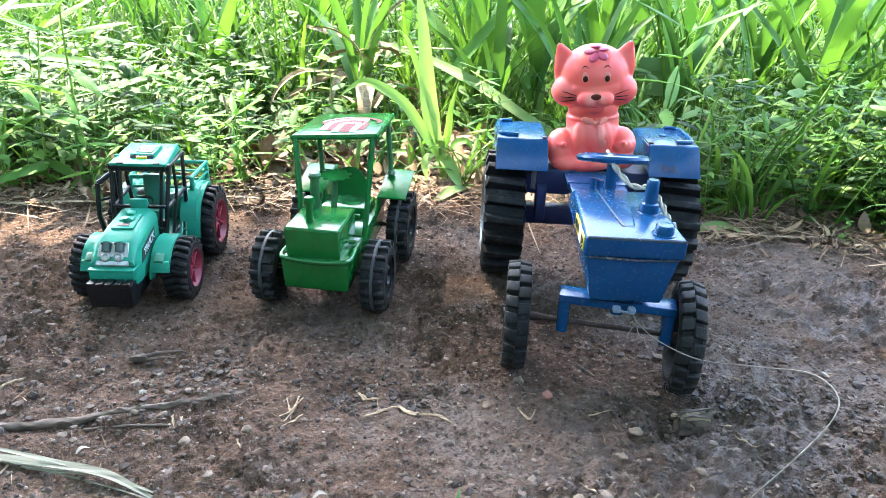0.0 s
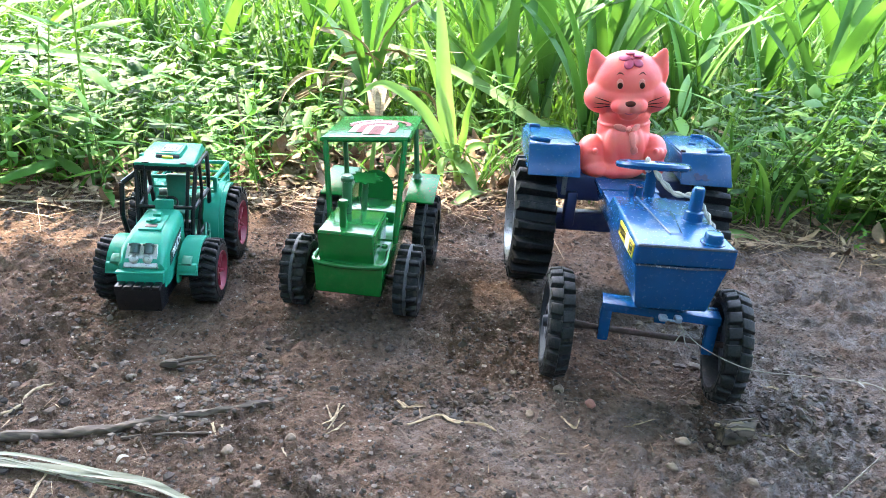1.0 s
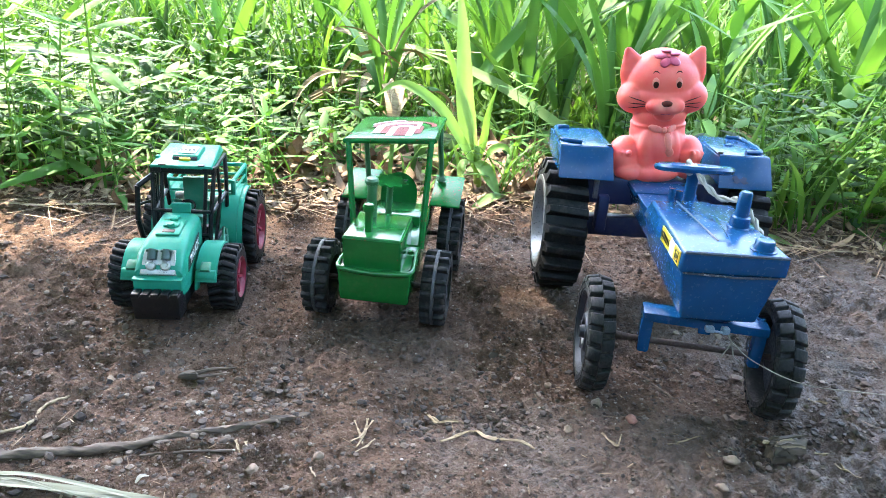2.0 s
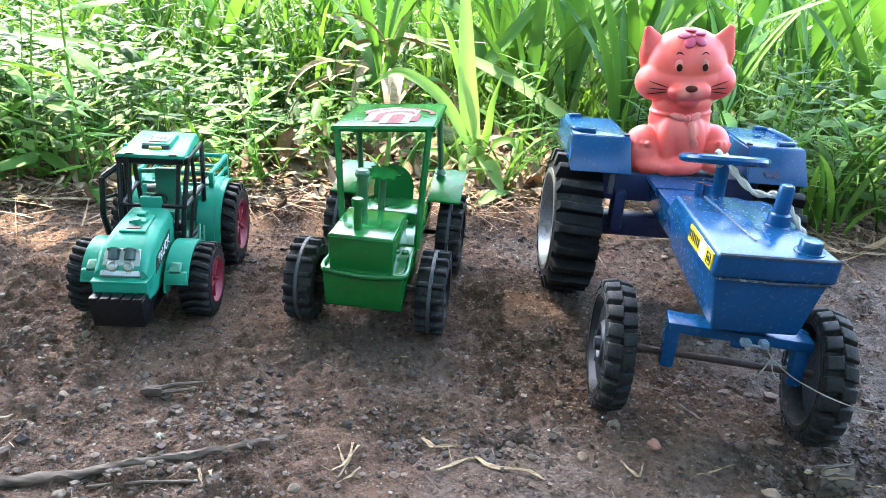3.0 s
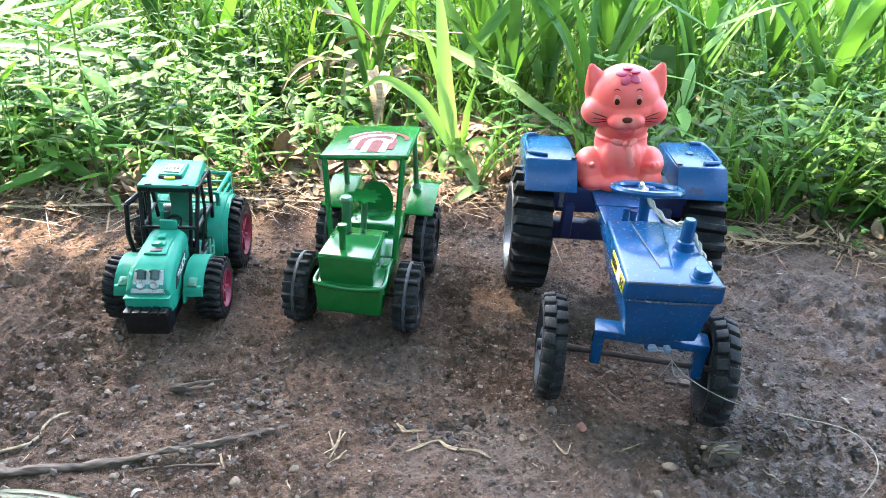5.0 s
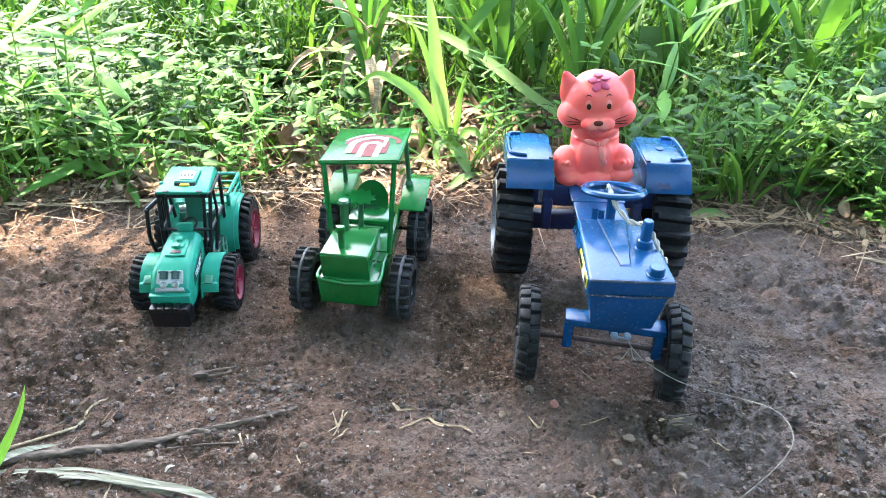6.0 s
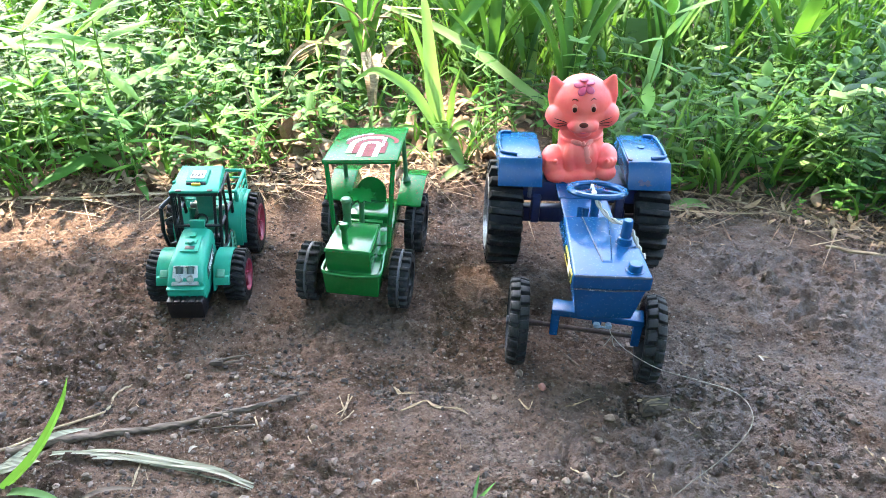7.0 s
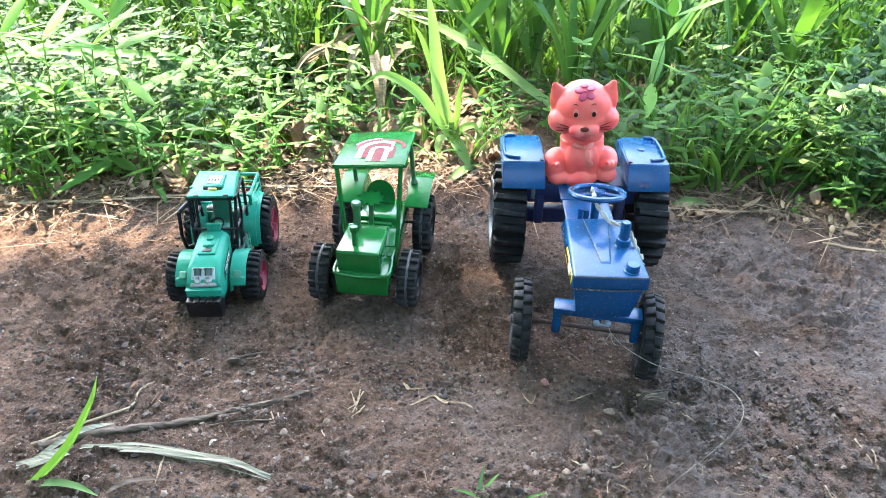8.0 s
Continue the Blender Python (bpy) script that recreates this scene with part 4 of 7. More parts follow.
for s in (-1, 1):
    ex = s * 0.0094
    paint(drop_on(ex, 0.0806, 0.0030, 0.0043, 0.0005), 1)
    paint(drop_on(ex + 0.0002, 0.0794, 0.0023, 0.0026, 0.0010, 0, 0.0006), 2)
    brow = [cat_surface(ex + s * d, 0.0885 + h, 0.0002) for d, h in ((-0.0028, -0.0006), (-0.001, 0.0006), (0.001, 0.0007), (0.0026, -0.0008))]
    paint(tube(brow, 0.0005, 6, [0.4, 1, 1, 0.3]), 2)
    for d, rise in ((0.0, 0.0020), (-0.0018, 0.0004), (-0.0034, -0.0010)):
        paint(tube([cat_surface(s * (0.0160 + 0.0135 * k / 4), 0.0655 + d + rise * k / 4 * 2.0, 0.0002) for k in range(5)], 0.00042, 6, [0.5, 1, 1, 0.8, 0.3]), 4)
paint(drop_on(0.0, 0.0655, 0.0048, 0.0025, 0.0022, 0, 0.0012), 5)
paint(tube([cat_surface(-0.004, 0.0575, 0.0002), cat_surface(0, 0.0568, 0.0003), cat_surface(0.004, 0.0575, 0.0002)], 0.0004, 6), 6)
for k in range(5):
    a = radians(90 + 72 * k + 8)
    paint(drop_on(0.0008 + 0.0062 * math.cos(a), 0.0992 + 0.0038 * math.sin(a), 0.0056, 0.0042, 0.0015, -a, 0.0003), 6)
paint(drop_on(0.0008, 0.0994, 0.0020, 0.0018, 0.0014, 0, 0.0010), 7)


# worn pale bow and ribbon at the neck
for x, z, rx, rz, tl in ((-0.0055, 0.0440, 0.0065, 0.0030, 0.25), (0.0080, 0.0442, 0.0065, 0.0030, -0.25), (0.0014, 0.0436, 0.0024, 0.0024, 0.0), (0.0050, 0.0350, 0.0030, 0.0085, -0.18), (0.0072, 0.0255, 0.0036, 0.0045, -0.3)):
    paint(drop_on(x, z, rx, rz, 0.0013, tl, 0.0002), 8)


def rubber_skin():
    """Coral squeeze-toy rubber, paler on the muzzle and in rubbed places."""
    m, nt, p = base_material("coral_rubber")
    tc = nt.nodes.new("ShaderNodeTexCoord")
    big, fine = noise_node(nt, 55, 4), noise_node(nt, 900, 3)
    col = mix(nt, (0.84, 0.085, 0.070), (0.86, 0.155, 0.110), ramp(nt, big.outputs[0], [(0.35, (0, 0, 0)), (0.7, (1, 1, 1))]))
    for centre, radius, tone, most in (((0, -0.030, 0.0625), 0.012, (0.86, 0.30, 0.22), 0.7), ((0, -0.022, 0.075), 0.017, (0.84, 0.15, 0.10), 0.5), ((0, -0.03, 0.054), 0.010, (0.75, 0.06, 0.05), 0.7), ((0.006, -0.022, 0.034), 0.008, (0.85, 0.26, 0.20), 0.5)):
        d = nt.nodes.new("ShaderNodeVectorMath")
        d.operation = "DISTANCE"
        d.inputs[1].default_value = centre
        nt.links.new(tc.outputs["Object"], d.inputs[0])
        near = nt.nodes.new("ShaderNodeMapRange")
        near.inputs[1].default_value, near.inputs[2].default_value, near.inputs[3].default_value, near.inputs[4].default_value = radius * 0.4, radius, most, 0.0
        nt.links.new(d.outputs["Value"], near.inputs[0])
        col = mix(nt, col, tone, near.outputs[0])
    dirt = ramp(nt, noise_node(nt, 130, 6, 0.7).outputs[0], [(0.6, (0, 0, 0)), (0.8, (0.35,) * 3)])
    nt.links.new(mix(nt, col, (0.4, 0.14, 0.1), dirt), p.inputs["Base Color"])
    p.inputs["Roughness"].default_value = 0.5
    p.inputs["Subsurface Weight"].default_value = 0.25
    p.inputs["Subsurface Radius"].default_value = (1.0, 0.35, 0.2)
    p.inputs["Subsurface Scale"].default_value = 0.004
    bump(nt, p, fine.outputs[0], 0.12, 0.0003)
    return m


CAT_MATS = [rubber_skin(), toy_material("eye_pale", (0.80, 0.21, 0.15), 0.4, 0.05), toy_material("eye_brown", (0.035, 0.010, 0.005), 0.7, 0.0, shine=0.08), WHITE_PRINT,
            toy_material("whisker_black", (0.03, 0.010, 0.010), 0.7, 0.0, shine=0.1), toy_material("nose_brown", (0.10, 0.018, 0.011), 0.6, 0.05, shine=0.15), toy_material("flower_pink", (0.46, 0.035, 0.085), 0.45, 0.1), toy_material("flower_heart", (0.5, 0.07, 0.10), 0.5, 0.1), toy_material("pale_bow", (0.83, 0.20, 0.15), 0.5, 0.3, (0.80, 0.11, 0.09), 0.62, 120)]
cat_ob = part("cat_figurine", cb, CAT_MATS, None, "", crease=180)
cat_ob.matrix_basis = BT @ pose(0.0020, 0.2010, 0.1042, 0, -5.0, -4) @ Matrix.Diagonal((0.945, 0.965, 1.010, 1.0))
tagged(cat_ob, "coral pink rubber cat figurine with a flower, seated on the tractor", "figurine")

# cord on the steering wheel, thread on the ground
cord = []
for ph in (0.0, 3.14):
    line = smooth_line([(-0.0045, 0.094, 0.1435), (-0.0060, 0.082, 0.1470), (-0.002, 0.075, 0.1400), (0.008, 0.066, 0.1320), (0.018, 0.058, 0.1335), (0.0255, 0.052, 0.1260), (0.030, 0.042, 0.1170), (0.0340, 0.034, 0.1080 + 0.002 * ph)], 6)
    cord.append(tube([p + Vector((0.0011 * math.cos(i * 0.9 + ph), 0.0006 * math.sin(i * 0.9 + ph), 0.0011 * math.sin(i * 0.9 + ph))) for i, p in enumerate(line)], 0.0013, 6))
cord.append(tube(smooth_line([(-0.0045, 0.094, 0.1435), (-0.0055, 0.0985, 0.1465), (-0.005, 0.103, 0.1440), (-0.005, 0.1, 0.138), (-0.0045, 0.094, 0.139), (-0.0045, 0.092, 0.143)], 5), 0.0014, 7))
cord_ob = part("twisted_cord", joined(*cord), CORD, None, m=BT)
tagged(cord_ob, "dirty white twisted cord knotted round the blue steering wheel", "cord")
G = ground_z
thread = smooth_line([(0.1193, -0.006, 0.0675), (0.1220, -0.010, 0.0640), (0.134, -0.020, 0.0580), (0.157, -0.037, 0.0570), (0.182, -0.063, 0.0720), (0.199, -0.086, 0.0850),
                      (0.2045, -0.106, 0.0870), (0.198, -0.122, 0.0830), (0.182, -0.133, 0.0670), (0.163, -0.136, 0.0380), (0.152, -0.138, 0.0150), (0.147, -0.140, G(0.147, -0.14))], 8)
thread_ob = part("thread", joined(tube(thread, 0.00033, 6), tube(smooth_line([(0.1213, -0.0095, 0.0640), (0.1173, -0.011, 0.056), (0.1158, -0.011, 0.0535)], 4), 0.0004, 5),
                                  tube(smooth_line([(0.1213, -0.0095, 0.0640), (0.1238, -0.011, 0.0555), (0.1270, -0.012, 0.0535)], 4), 0.0004, 5)), THREAD)
tagged(thread_ob, "thin pale springy thread tied to the tractor front", "thread")


# ---- green tin tractor ----
GT = pose(-0.1135, 0.0600, 0.0, 0, 0, -1)
tin = thing("toy_tractor", GT, "glossy green tin toy tractor with an open canopy cab", "toy tractor")
part("lower_body", joined(hexa([(-0.0260, 0.0010, 0.0270), (0.0260, 0.0010, 0.0270), (0.0240, 0.140, 0.0290), (-0.0240, 0.140, 0.0290)],
                               [(-0.0275, -0.0010, 0.0545), (0.0275, -0.0010, 0.0545), (0.0255, 0.140, 0.0545), (-0.0255, 0.140, 0.0545)], 0.0022, 3)), GREEN, tin, "pressed green sheet-metal body")
bump_line = smooth_line([(-0.0265, 0.026, 0.0555), (-0.0278, 0.008, 0.0550), (-0.0262, 0.0005, 0.0545), (-0.021, -0.0015, 0.0540), (0.0, -0.0028, 0.0532), (0.021, -0.0015, 0.0540), (0.0262, 0.0005, 0.0545), (0.0278, 0.008, 0.0550), (0.0265, 0.026, 0.0555)], 5)
part("rolled_edge", tube(bump_line, 0.0021, 10), GREEN, tin, "rolled front edge of the sheet metal")
hood_g = part("hood", hexa([(-0.0235, 0.0030, 0.0535), (0.0195, 0.0030, 0.0535), (0.0195, 0.052, 0.0535), (-0.0235, 0.052, 0.0535)],
                           [(-0.0245, 0.0022, 0.0785), (0.0185, 0.0022, 0.0785), (0.0190, 0.050, 0.0795), (-0.0225, 0.050, 0.0795)], 0.0016, 3), GREEN, tin, "box hood of glossy green tin")
part("hood_lip", joined(tube([(-0.0240, 0.0016, 0.0768), (0.0182, 0.0016, 0.0768)], 0.0006, 6), tube([(0.0190, 0.004, 0.0772), (0.0192, 0.050, 0.0782)], 0.0006, 6)), GREEN_CHIP, hood_g)
part("rivet", lathe([(0, 0.0028), (0.002, 0.0024), (0.0026, 0.0)], 12, Matrix.Translation((0.0225, 0.030, 0.0575))), GREEN, tin)
part("floor_pan", joined(block(-0.0255, 0.0255, 0.050, 0.142, 0.0520, 0.0560, 0.001), block(-0.0225, 0.0190, 0.0495, 0.0525, 0.0540, 0.0790, 0.0008)), GREEN, tin)
part("exhaust_stub", lathe([(0, 0.0030), (0.0155, 0.0029), (0.0162, 0.0043), (0.0190, 0.0046), (0.0215, 0.0036), (0.0225, 0.0)], 16, Matrix.Translation((-0.0075, 0.0150, 0.0785))), GREEN, tin)
part("tall_exhaust", lathe([(0, 0.0040), (0.0240, 0.0039), (0.0255, 0.0036), (0.0262, 0.0050), (0.0290, 0.0054), (0.0310, 0.0042), (0.0318, 0.0)], 16, Matrix.Translation((-0.0115, 0.0440, 0.0790))), GREEN_DARK, tin)
part("steering_column", tube([(-0.0020, 0.0600, 0.0540), (-0.0020, 0.0690, 0.1000)], 0.0027, 10), GREEN_DARK, tin)
petals = [(r * math.cos(a), r * math.sin(a)) for a, r in ((6.28318 * k / 30, 0.0150 if k % 3 == 1 else (0.0128 if k % 3 == 0 else 0.0105)) for k in range(30))]
part("steering_wheel", plate(petals, 0.0009, 0.0002), GREEN, tin, "scalloped green tin steering wheel", pose(-0.0020, 0.0690, 0.1000, 4, 3, 20))
seat_out = [(-0.0160, 0.0)] + [(-0.0160 * math.cos(radians(k * 12)), 0.0130 + 0.0180 * math.sin(radians(k * 12))) for k in range(16)] + [(0.0160, 0.0)]
seat = part("seat_back", plate(seat_out, 0.0011, 0.0003), GREEN, tin, "rounded tin seat back", pose(-0.0040, 0.1220, 0.0590, 80, 0, 0))
part("seat", joined(block(-0.0220, 0.0200, 0.0900, 0.1240, 0.0545, 0.0640, 0.0015), block(-0.0210, 0.0150, 0.084, 0.0912, 0.0540, 0.0600, 0.0012)), GREEN, tin)
for side in (-1, 1):
    xi, xo = side * 0.0255, side * 0.0510
    a, b = min(xi, xo), max(xi, xo)
    mud = joined(hexa([(a, 0.1080, 0.0690), (b, 0.1080, 0.0690), (b, 0.1520, 0.0810), (a, 0.1520, 0.0810)],
                      [(a, 0.1078, 0.0702), (b, 0.1078, 0.0702), (b, 0.1518, 0.0822), (a, 0.1518, 0.0822)], 0.0004),
                 hexa([(a, 0.1520, 0.0806), (b, 0.1520, 0.0806), (b, 0.1850, 0.0700), (a, 0.1850, 0.0700)],
                      [(a, 0.1520, 0.0822), (b, 0.1520, 0.0822), (b, 0.1852, 0.0712), (a, 0.1852, 0.0712)], 0.0004),
                 hexa([(xi - 0.0006, 0.0980, 0.0540), (xi + 0.0006, 0.0980, 0.0540), (xi + 0.0006, 0.178, 0.0540), (xi - 0.0006, 0.178, 0.0540)],
                      [(xi - 0.0006, 0.1080, 0.0698), (xi + 0.0006, 0.1080, 0.0698), (xi + 0.0006, 0.1560, 0.0815), (xi - 0.0006, 0.1560, 0.0815)], 0.0003),
                 tube([(a, 0.1080, 0.0692), (b, 0.1080, 0.0692)], 0.0010, 6))
    part("mudguard", mud, GREEN_CHIP, tin, "bent tin mudguard with rust-chipped edges")
# the canopy is bent a little to one side
LEAN_G = pose(0, 0, 0.055, 0, -5.0, 0) @ Matrix.Translation((0, 0, -0.055))
for side in (-1, 1):
    part("front_post", tube([(side * 0.0265, 0.0520, 0.0500), (side * 0.0335, 0.0830, 0.1280)], 0.0025, 8), GREEN_CHIP, tin, "green post with rusty chips", LEAN_G)
    foot = joined(tube([(side * 0.0330, 0.1410, 0.0800), (side * 0.0330, 0.1450, 0.1290)], 0.0024, 8), lathe([(0, 0.0045), (0.002, 0.0038), (0.004, 0.0026)], 12, Matrix.Translation((side * 0.0330, 0.1410, 0.0785))))
    part("rear_post", foot, GREEN_DARK, tin, "", LEAN_G)
roof_l = [(-0.0365, 0.0830), (0.0365, 0.0830), (0.0350, 0.1600), (-0.0350, 0.1600)]
roof = part("canopy", joined(hexa([(x, y, 0.1300 - 0.0004) for x, y in roof_l], [(x, y, 0.1312) for x, y in roof_l], 0.0005),
                             tube([(-0.0365, 0.0832, 0.1288), (0.0365, 0.0832, 0.1288)], 0.0019, 8), tube([(0.0362, 0.0832, 0.1290), (0.0348, 0.1598, 0.1290)], 0.0021, 8),
                             tube([(-0.0362, 0.0832, 0.1290), (-0.0348, 0.1598, 0.1290)], 0.0021, 8)), GREEN_CHIP, tin, "flat green tin canopy with worn print", LEAN_G)


def arch(cx, cy, r0, r1, leg, a0=0.0, a1=180.0, n=16):
    """A flat arched band lying in xy, with straight legs towards -y."""
    outer = [(cx + r1 * math.cos(radians(a0 + (a1 - a0) * k / n)), cy + r1 * 0.8 * math.sin(radians(a0 + (a1 - a0) * k / n))) for k in range(n + 1)]
    inner = [(cx + r0 * math.cos(radians(a0 + (a1 - a0) * k / n)), cy + r0 * 0.8 * math.sin(radians(a0 + (a1 - a0) * k / n))) for k in range(n + 1)]
    if leg:
        outer = [(outer[0][0], outer[0][1] - leg)] + outer + [(outer[-1][0], outer[-1][1] - leg)]
        inner = [(inner[0][0], inner[0][1] - leg)] + inner + [(inner[-1][0], inner[-1][1] - leg)]
    bm = bmesh.new()
    vo, vi = [bm.verts.new((*p, 0)) for p in outer], [bm.verts.new((*p, 0)) for p in inner]
    for k in range(len(vo) - 1):
        bm.faces.new((vo[k], vo[k + 1], vi[k + 1], vi[k]))
    return moved(bm, Matrix.Translation((0, 0, 0.1317)))


part("white_arch", joined(arch(0.006, 0.116, 0.0052, 0.0108, 0.026), arch(0.006, 0.118, 0.0170, 0.0235, 0.020, 55, 180), arch(0.006, 0.119, 0.0285, 0.0310, 0, 95, 160)), WHITE_PRINT, roof, "worn white printed arches")
part("maroon_arch", joined(arch(0.006, 0.116, 0.0001, 0.0050, 0.026), arch(0.006, 0.117, 0.0110, 0.0168, 0.020), arch(0.006, 0.119, 0.0237, 0.0283, 0.006, 20, 165)), RED_PRINT, roof, "worn maroon printed arches")
green_wheel(tin, Matrix.Translation((-0.0475, 0.0330, 0.0295)), -1, 0.0295, 0.0195)
green_wheel(tin, Matrix.Translation((0.0432, 0.0330, 0.0295)) @ Matrix.Rotation(0.13, 4, "X"), 1, 0.0295, 0.0195)
green_wheel(tin, Matrix.Translation((-0.0475, 0.1340, 0.0330)), -1, 0.0330, 0.0195)
green_wheel(tin, Matrix.Translation((0.0432, 0.1340, 0.0330)) @ Matrix.Rotation(0.2, 4, "X"), 1, 0.0330, 0.0195)
for y, z in ((0.033, 0.0295), (0.134, 0.033)):
    part("axle", tube([(-0.042, y, z), (0.042, y, z)], 0.0022, 8), RUST, tin, "rusty wire axle")

# ---- teal cab tractor ----
TT = pose(-0.2590, 0.0160, 0.0, 0, 0, 9)
teal = thing("toy_tractor", TT, "teal plastic toy tractor with black cab and pink-red rims", "toy tractor")


def hood_loop(y, hw, z0, z1, rnd):
    pts = [(-hw, z0), (-hw * 1.0, z1 - rnd)]
    pts += [(-hw + rnd * (1 - math.cos(radians(a))), z1 - rnd + rnd * math.sin(radians(a))) for a in (25, 50, 75, 90)]
    pts += [(-x, z) for x, z in reversed(pts)]
    return [(x, y, z) for x, z in pts]


hood_t = part("hood", loft([hood_loop(0.0100, 0.0155, 0.0370, 0.0440, 0.0035), hood_loop(0.0120, 0.0165, 0.0350, 0.0465, 0.005), hood_loop(0.0130, 0.0168, 0.0340, 0.0540, 0.006), hood_loop(0.0230, 0.0168, 0.0330, 0.0645, 0.006),
                            hood_loop(0.0480, 0.0162, 0.0330, 0.0698, 0.007), hood_loop(0.0740, 0.0152, 0.0330, 0.0725, 0.007)]), TEAL, teal, "sloping teal hood")
part("front_band", joined(block(-0.0168, 0.0168, 0.0080, 0.0200, 0.0385, 0.0475, 0.0012), block(-0.0172, 0.0172, 0.0074, 0.0190, 0.0464, 0.0482, 0.0006)), TEAL, hood_t)
lamp_m = Matrix.Translation((0, 0.0172, 0.0570)) @ Matrix.Rotation(radians(52), 4, "X")
lamp_panel = part("headlight_panel", moved(joined(hexa([(-0.0128, -0.0095, -0.001), (0.0128, -0.0095, -0.001), (0.0112, 0.0095, -0.001), (-0.0112, 0.0095, -0.001)], [(-0.0122, -0.0090, 0.0012), (0.0122, -0.0090, 0.0012), (0.0106, 0.0090, 0.0012), (-0.0106, 0.0090, 0.0012)], 0.0005)), lamp_m), SILVER, hood_t, "worn silver headlight panel")
for s in (-1, 1):
    part("headlight", moved(lathe([(0, 0.0034), (0.0018, 0.0034), (0.0024, 0.0026), (0.0012, 0.0)], 16, Matrix.Translation((s * 0.0050, -0.0030, 0.0008))), lamp_m), SILVER, hood_t, "round silvered headlight")
    part("lamp_lid", moved(joined(tube([(s * 0.0050, 0.0015, 0.0016), (s * 0.0050, 0.0088, 0.0016)], 0.0034, 14), block(s * 0.0050 - 0.0040, s * 0.0050 + 0.0040, 0.0066, 0.0086, 0.0005, 0.0044, 0.0008)), lamp_m), LAMP_LID, hood_t, "dark grey-green lamp hood")
vent_m = Matrix.Translation((0, 0.0490, 0.0702)) @ Matrix.Rotation(radians(8), 4, "X")
part("hood_vent", moved(joined(block(-0.0085, 0.0085, -0.010, 0.012, -0.001, 0.0008, 0.0005), block(-0.0055, 0.0055, 0.0, 0.006, 0.0, 0.0024, 0.0008), block(-0.003, 0.003, 0.009, 0.015, 0.0, 0.003, 0.0008),
                              lathe([(0, 0.003), (0.003, 0.0026), (0.0034, 0.0)], 12, Matrix.Translation((0.0, 0.001, 0.001)))), vent_m), TEAL, hood_t)
part("vent_opening", moved(block(-0.0045, 0.0045, -0.0075, -0.0030, -0.0005, 0.0013, 0.0003), vent_m), BLACK, hood_t)
part("bumper", joined(hexa([(-0.0158, 0.0015, 0.0195), (0.0158, 0.0015, 0.0195), (0.0160, 0.018, 0.0195), (-0.0160, 0.018, 0.0195)], [(-0.0164, -0.0005, 0.0385), (0.0164, -0.0005, 0.0385), (0.0164, 0.018, 0.0395), (-0.0164, 0.018, 0.0395)], 0.0010),
                      *[block(x - 0.0027, x + 0.0027, -0.0008, 0.0085, 0.0370, 0.0406, 0.0006) for x in (-0.0132, -0.0066, 0.0, 0.0066, 0.0132)]), BLACK, teal, "black plastic front weight block")
part("underbody", joined(block(-0.0150, 0.0150, 0.016, 0.160, 0.0200, 0.0350, 0.0015), block(-0.0240, 0.0240, 0.056, 0.070, 0.0210, 0.0290, 0.001), block(-0.024, 0.024, 0.075, 0.165, 0.030, 0.040, 0.001)), BLACK, teal, "black plastic underbody")


part("rear_unit", joined(block(-0.019, -0.003, 0.128, 0.142, 0.050, 0.066, 0.002), tube([(-0.018, 0.126, 0.068), (-0.002, 0.126, 0.070)], 0.0032, 10), tube([(-0.014, 0.124, 0.056), (-0.006, 0.122, 0.076)], 0.0022, 8),
                         block(0.006, 0.019, 0.128, 0.140, 0.050, 0.062, 0.002), tube([(0.010, 0.126, 0.064), (0.020, 0.126, 0.068)], 0.0030, 10)), SILVER, teal, "dull silvered moulded fittings inside the cab")
part("dashboard", joined(block(-0.020, 0.020, 0.078, 0.086, 0.050, 0.060, 0.0015), block(-0.009, 0.009, 0.072, 0.080, 0.060, 0.068, 0.0015), tube([(0.0, 0.082, 0.064), (0.0, 0.092, 0.070)], 0.0014, 8),
                         lathe([(-0.0008, 0.0052), (0.0008, 0.0056), (0.0008, 0.0070), (-0.0008, 0.0070)], 18, Matrix.Translation((0, 0.0925, 0.0705)) @ Matrix.Rotation(radians(35), 4, "X"), True)), BLACK, teal, "black dashboard with a small steering wheel")


def arch_fender(yc, zc, r, x0, x1, a0, a1, thick=0.0016, n=12):
    lo, hi = min(x0, x1), max(x0, x1)
    loops = []
    for k in range(n + 1):
        a = radians(a0 + (a1 - a0) * k / n)
        c, s = math.cos(a), math.sin(a)
        loops.append([(lo, yc - r * c, zc + r * s), (hi, yc - r * c, zc + r * s), (hi, yc - (r - thick) * c, zc + (r - thick) * s), (lo, yc - (r - thick) * c, zc + (r - thick) * s)])
    return loft(loops)


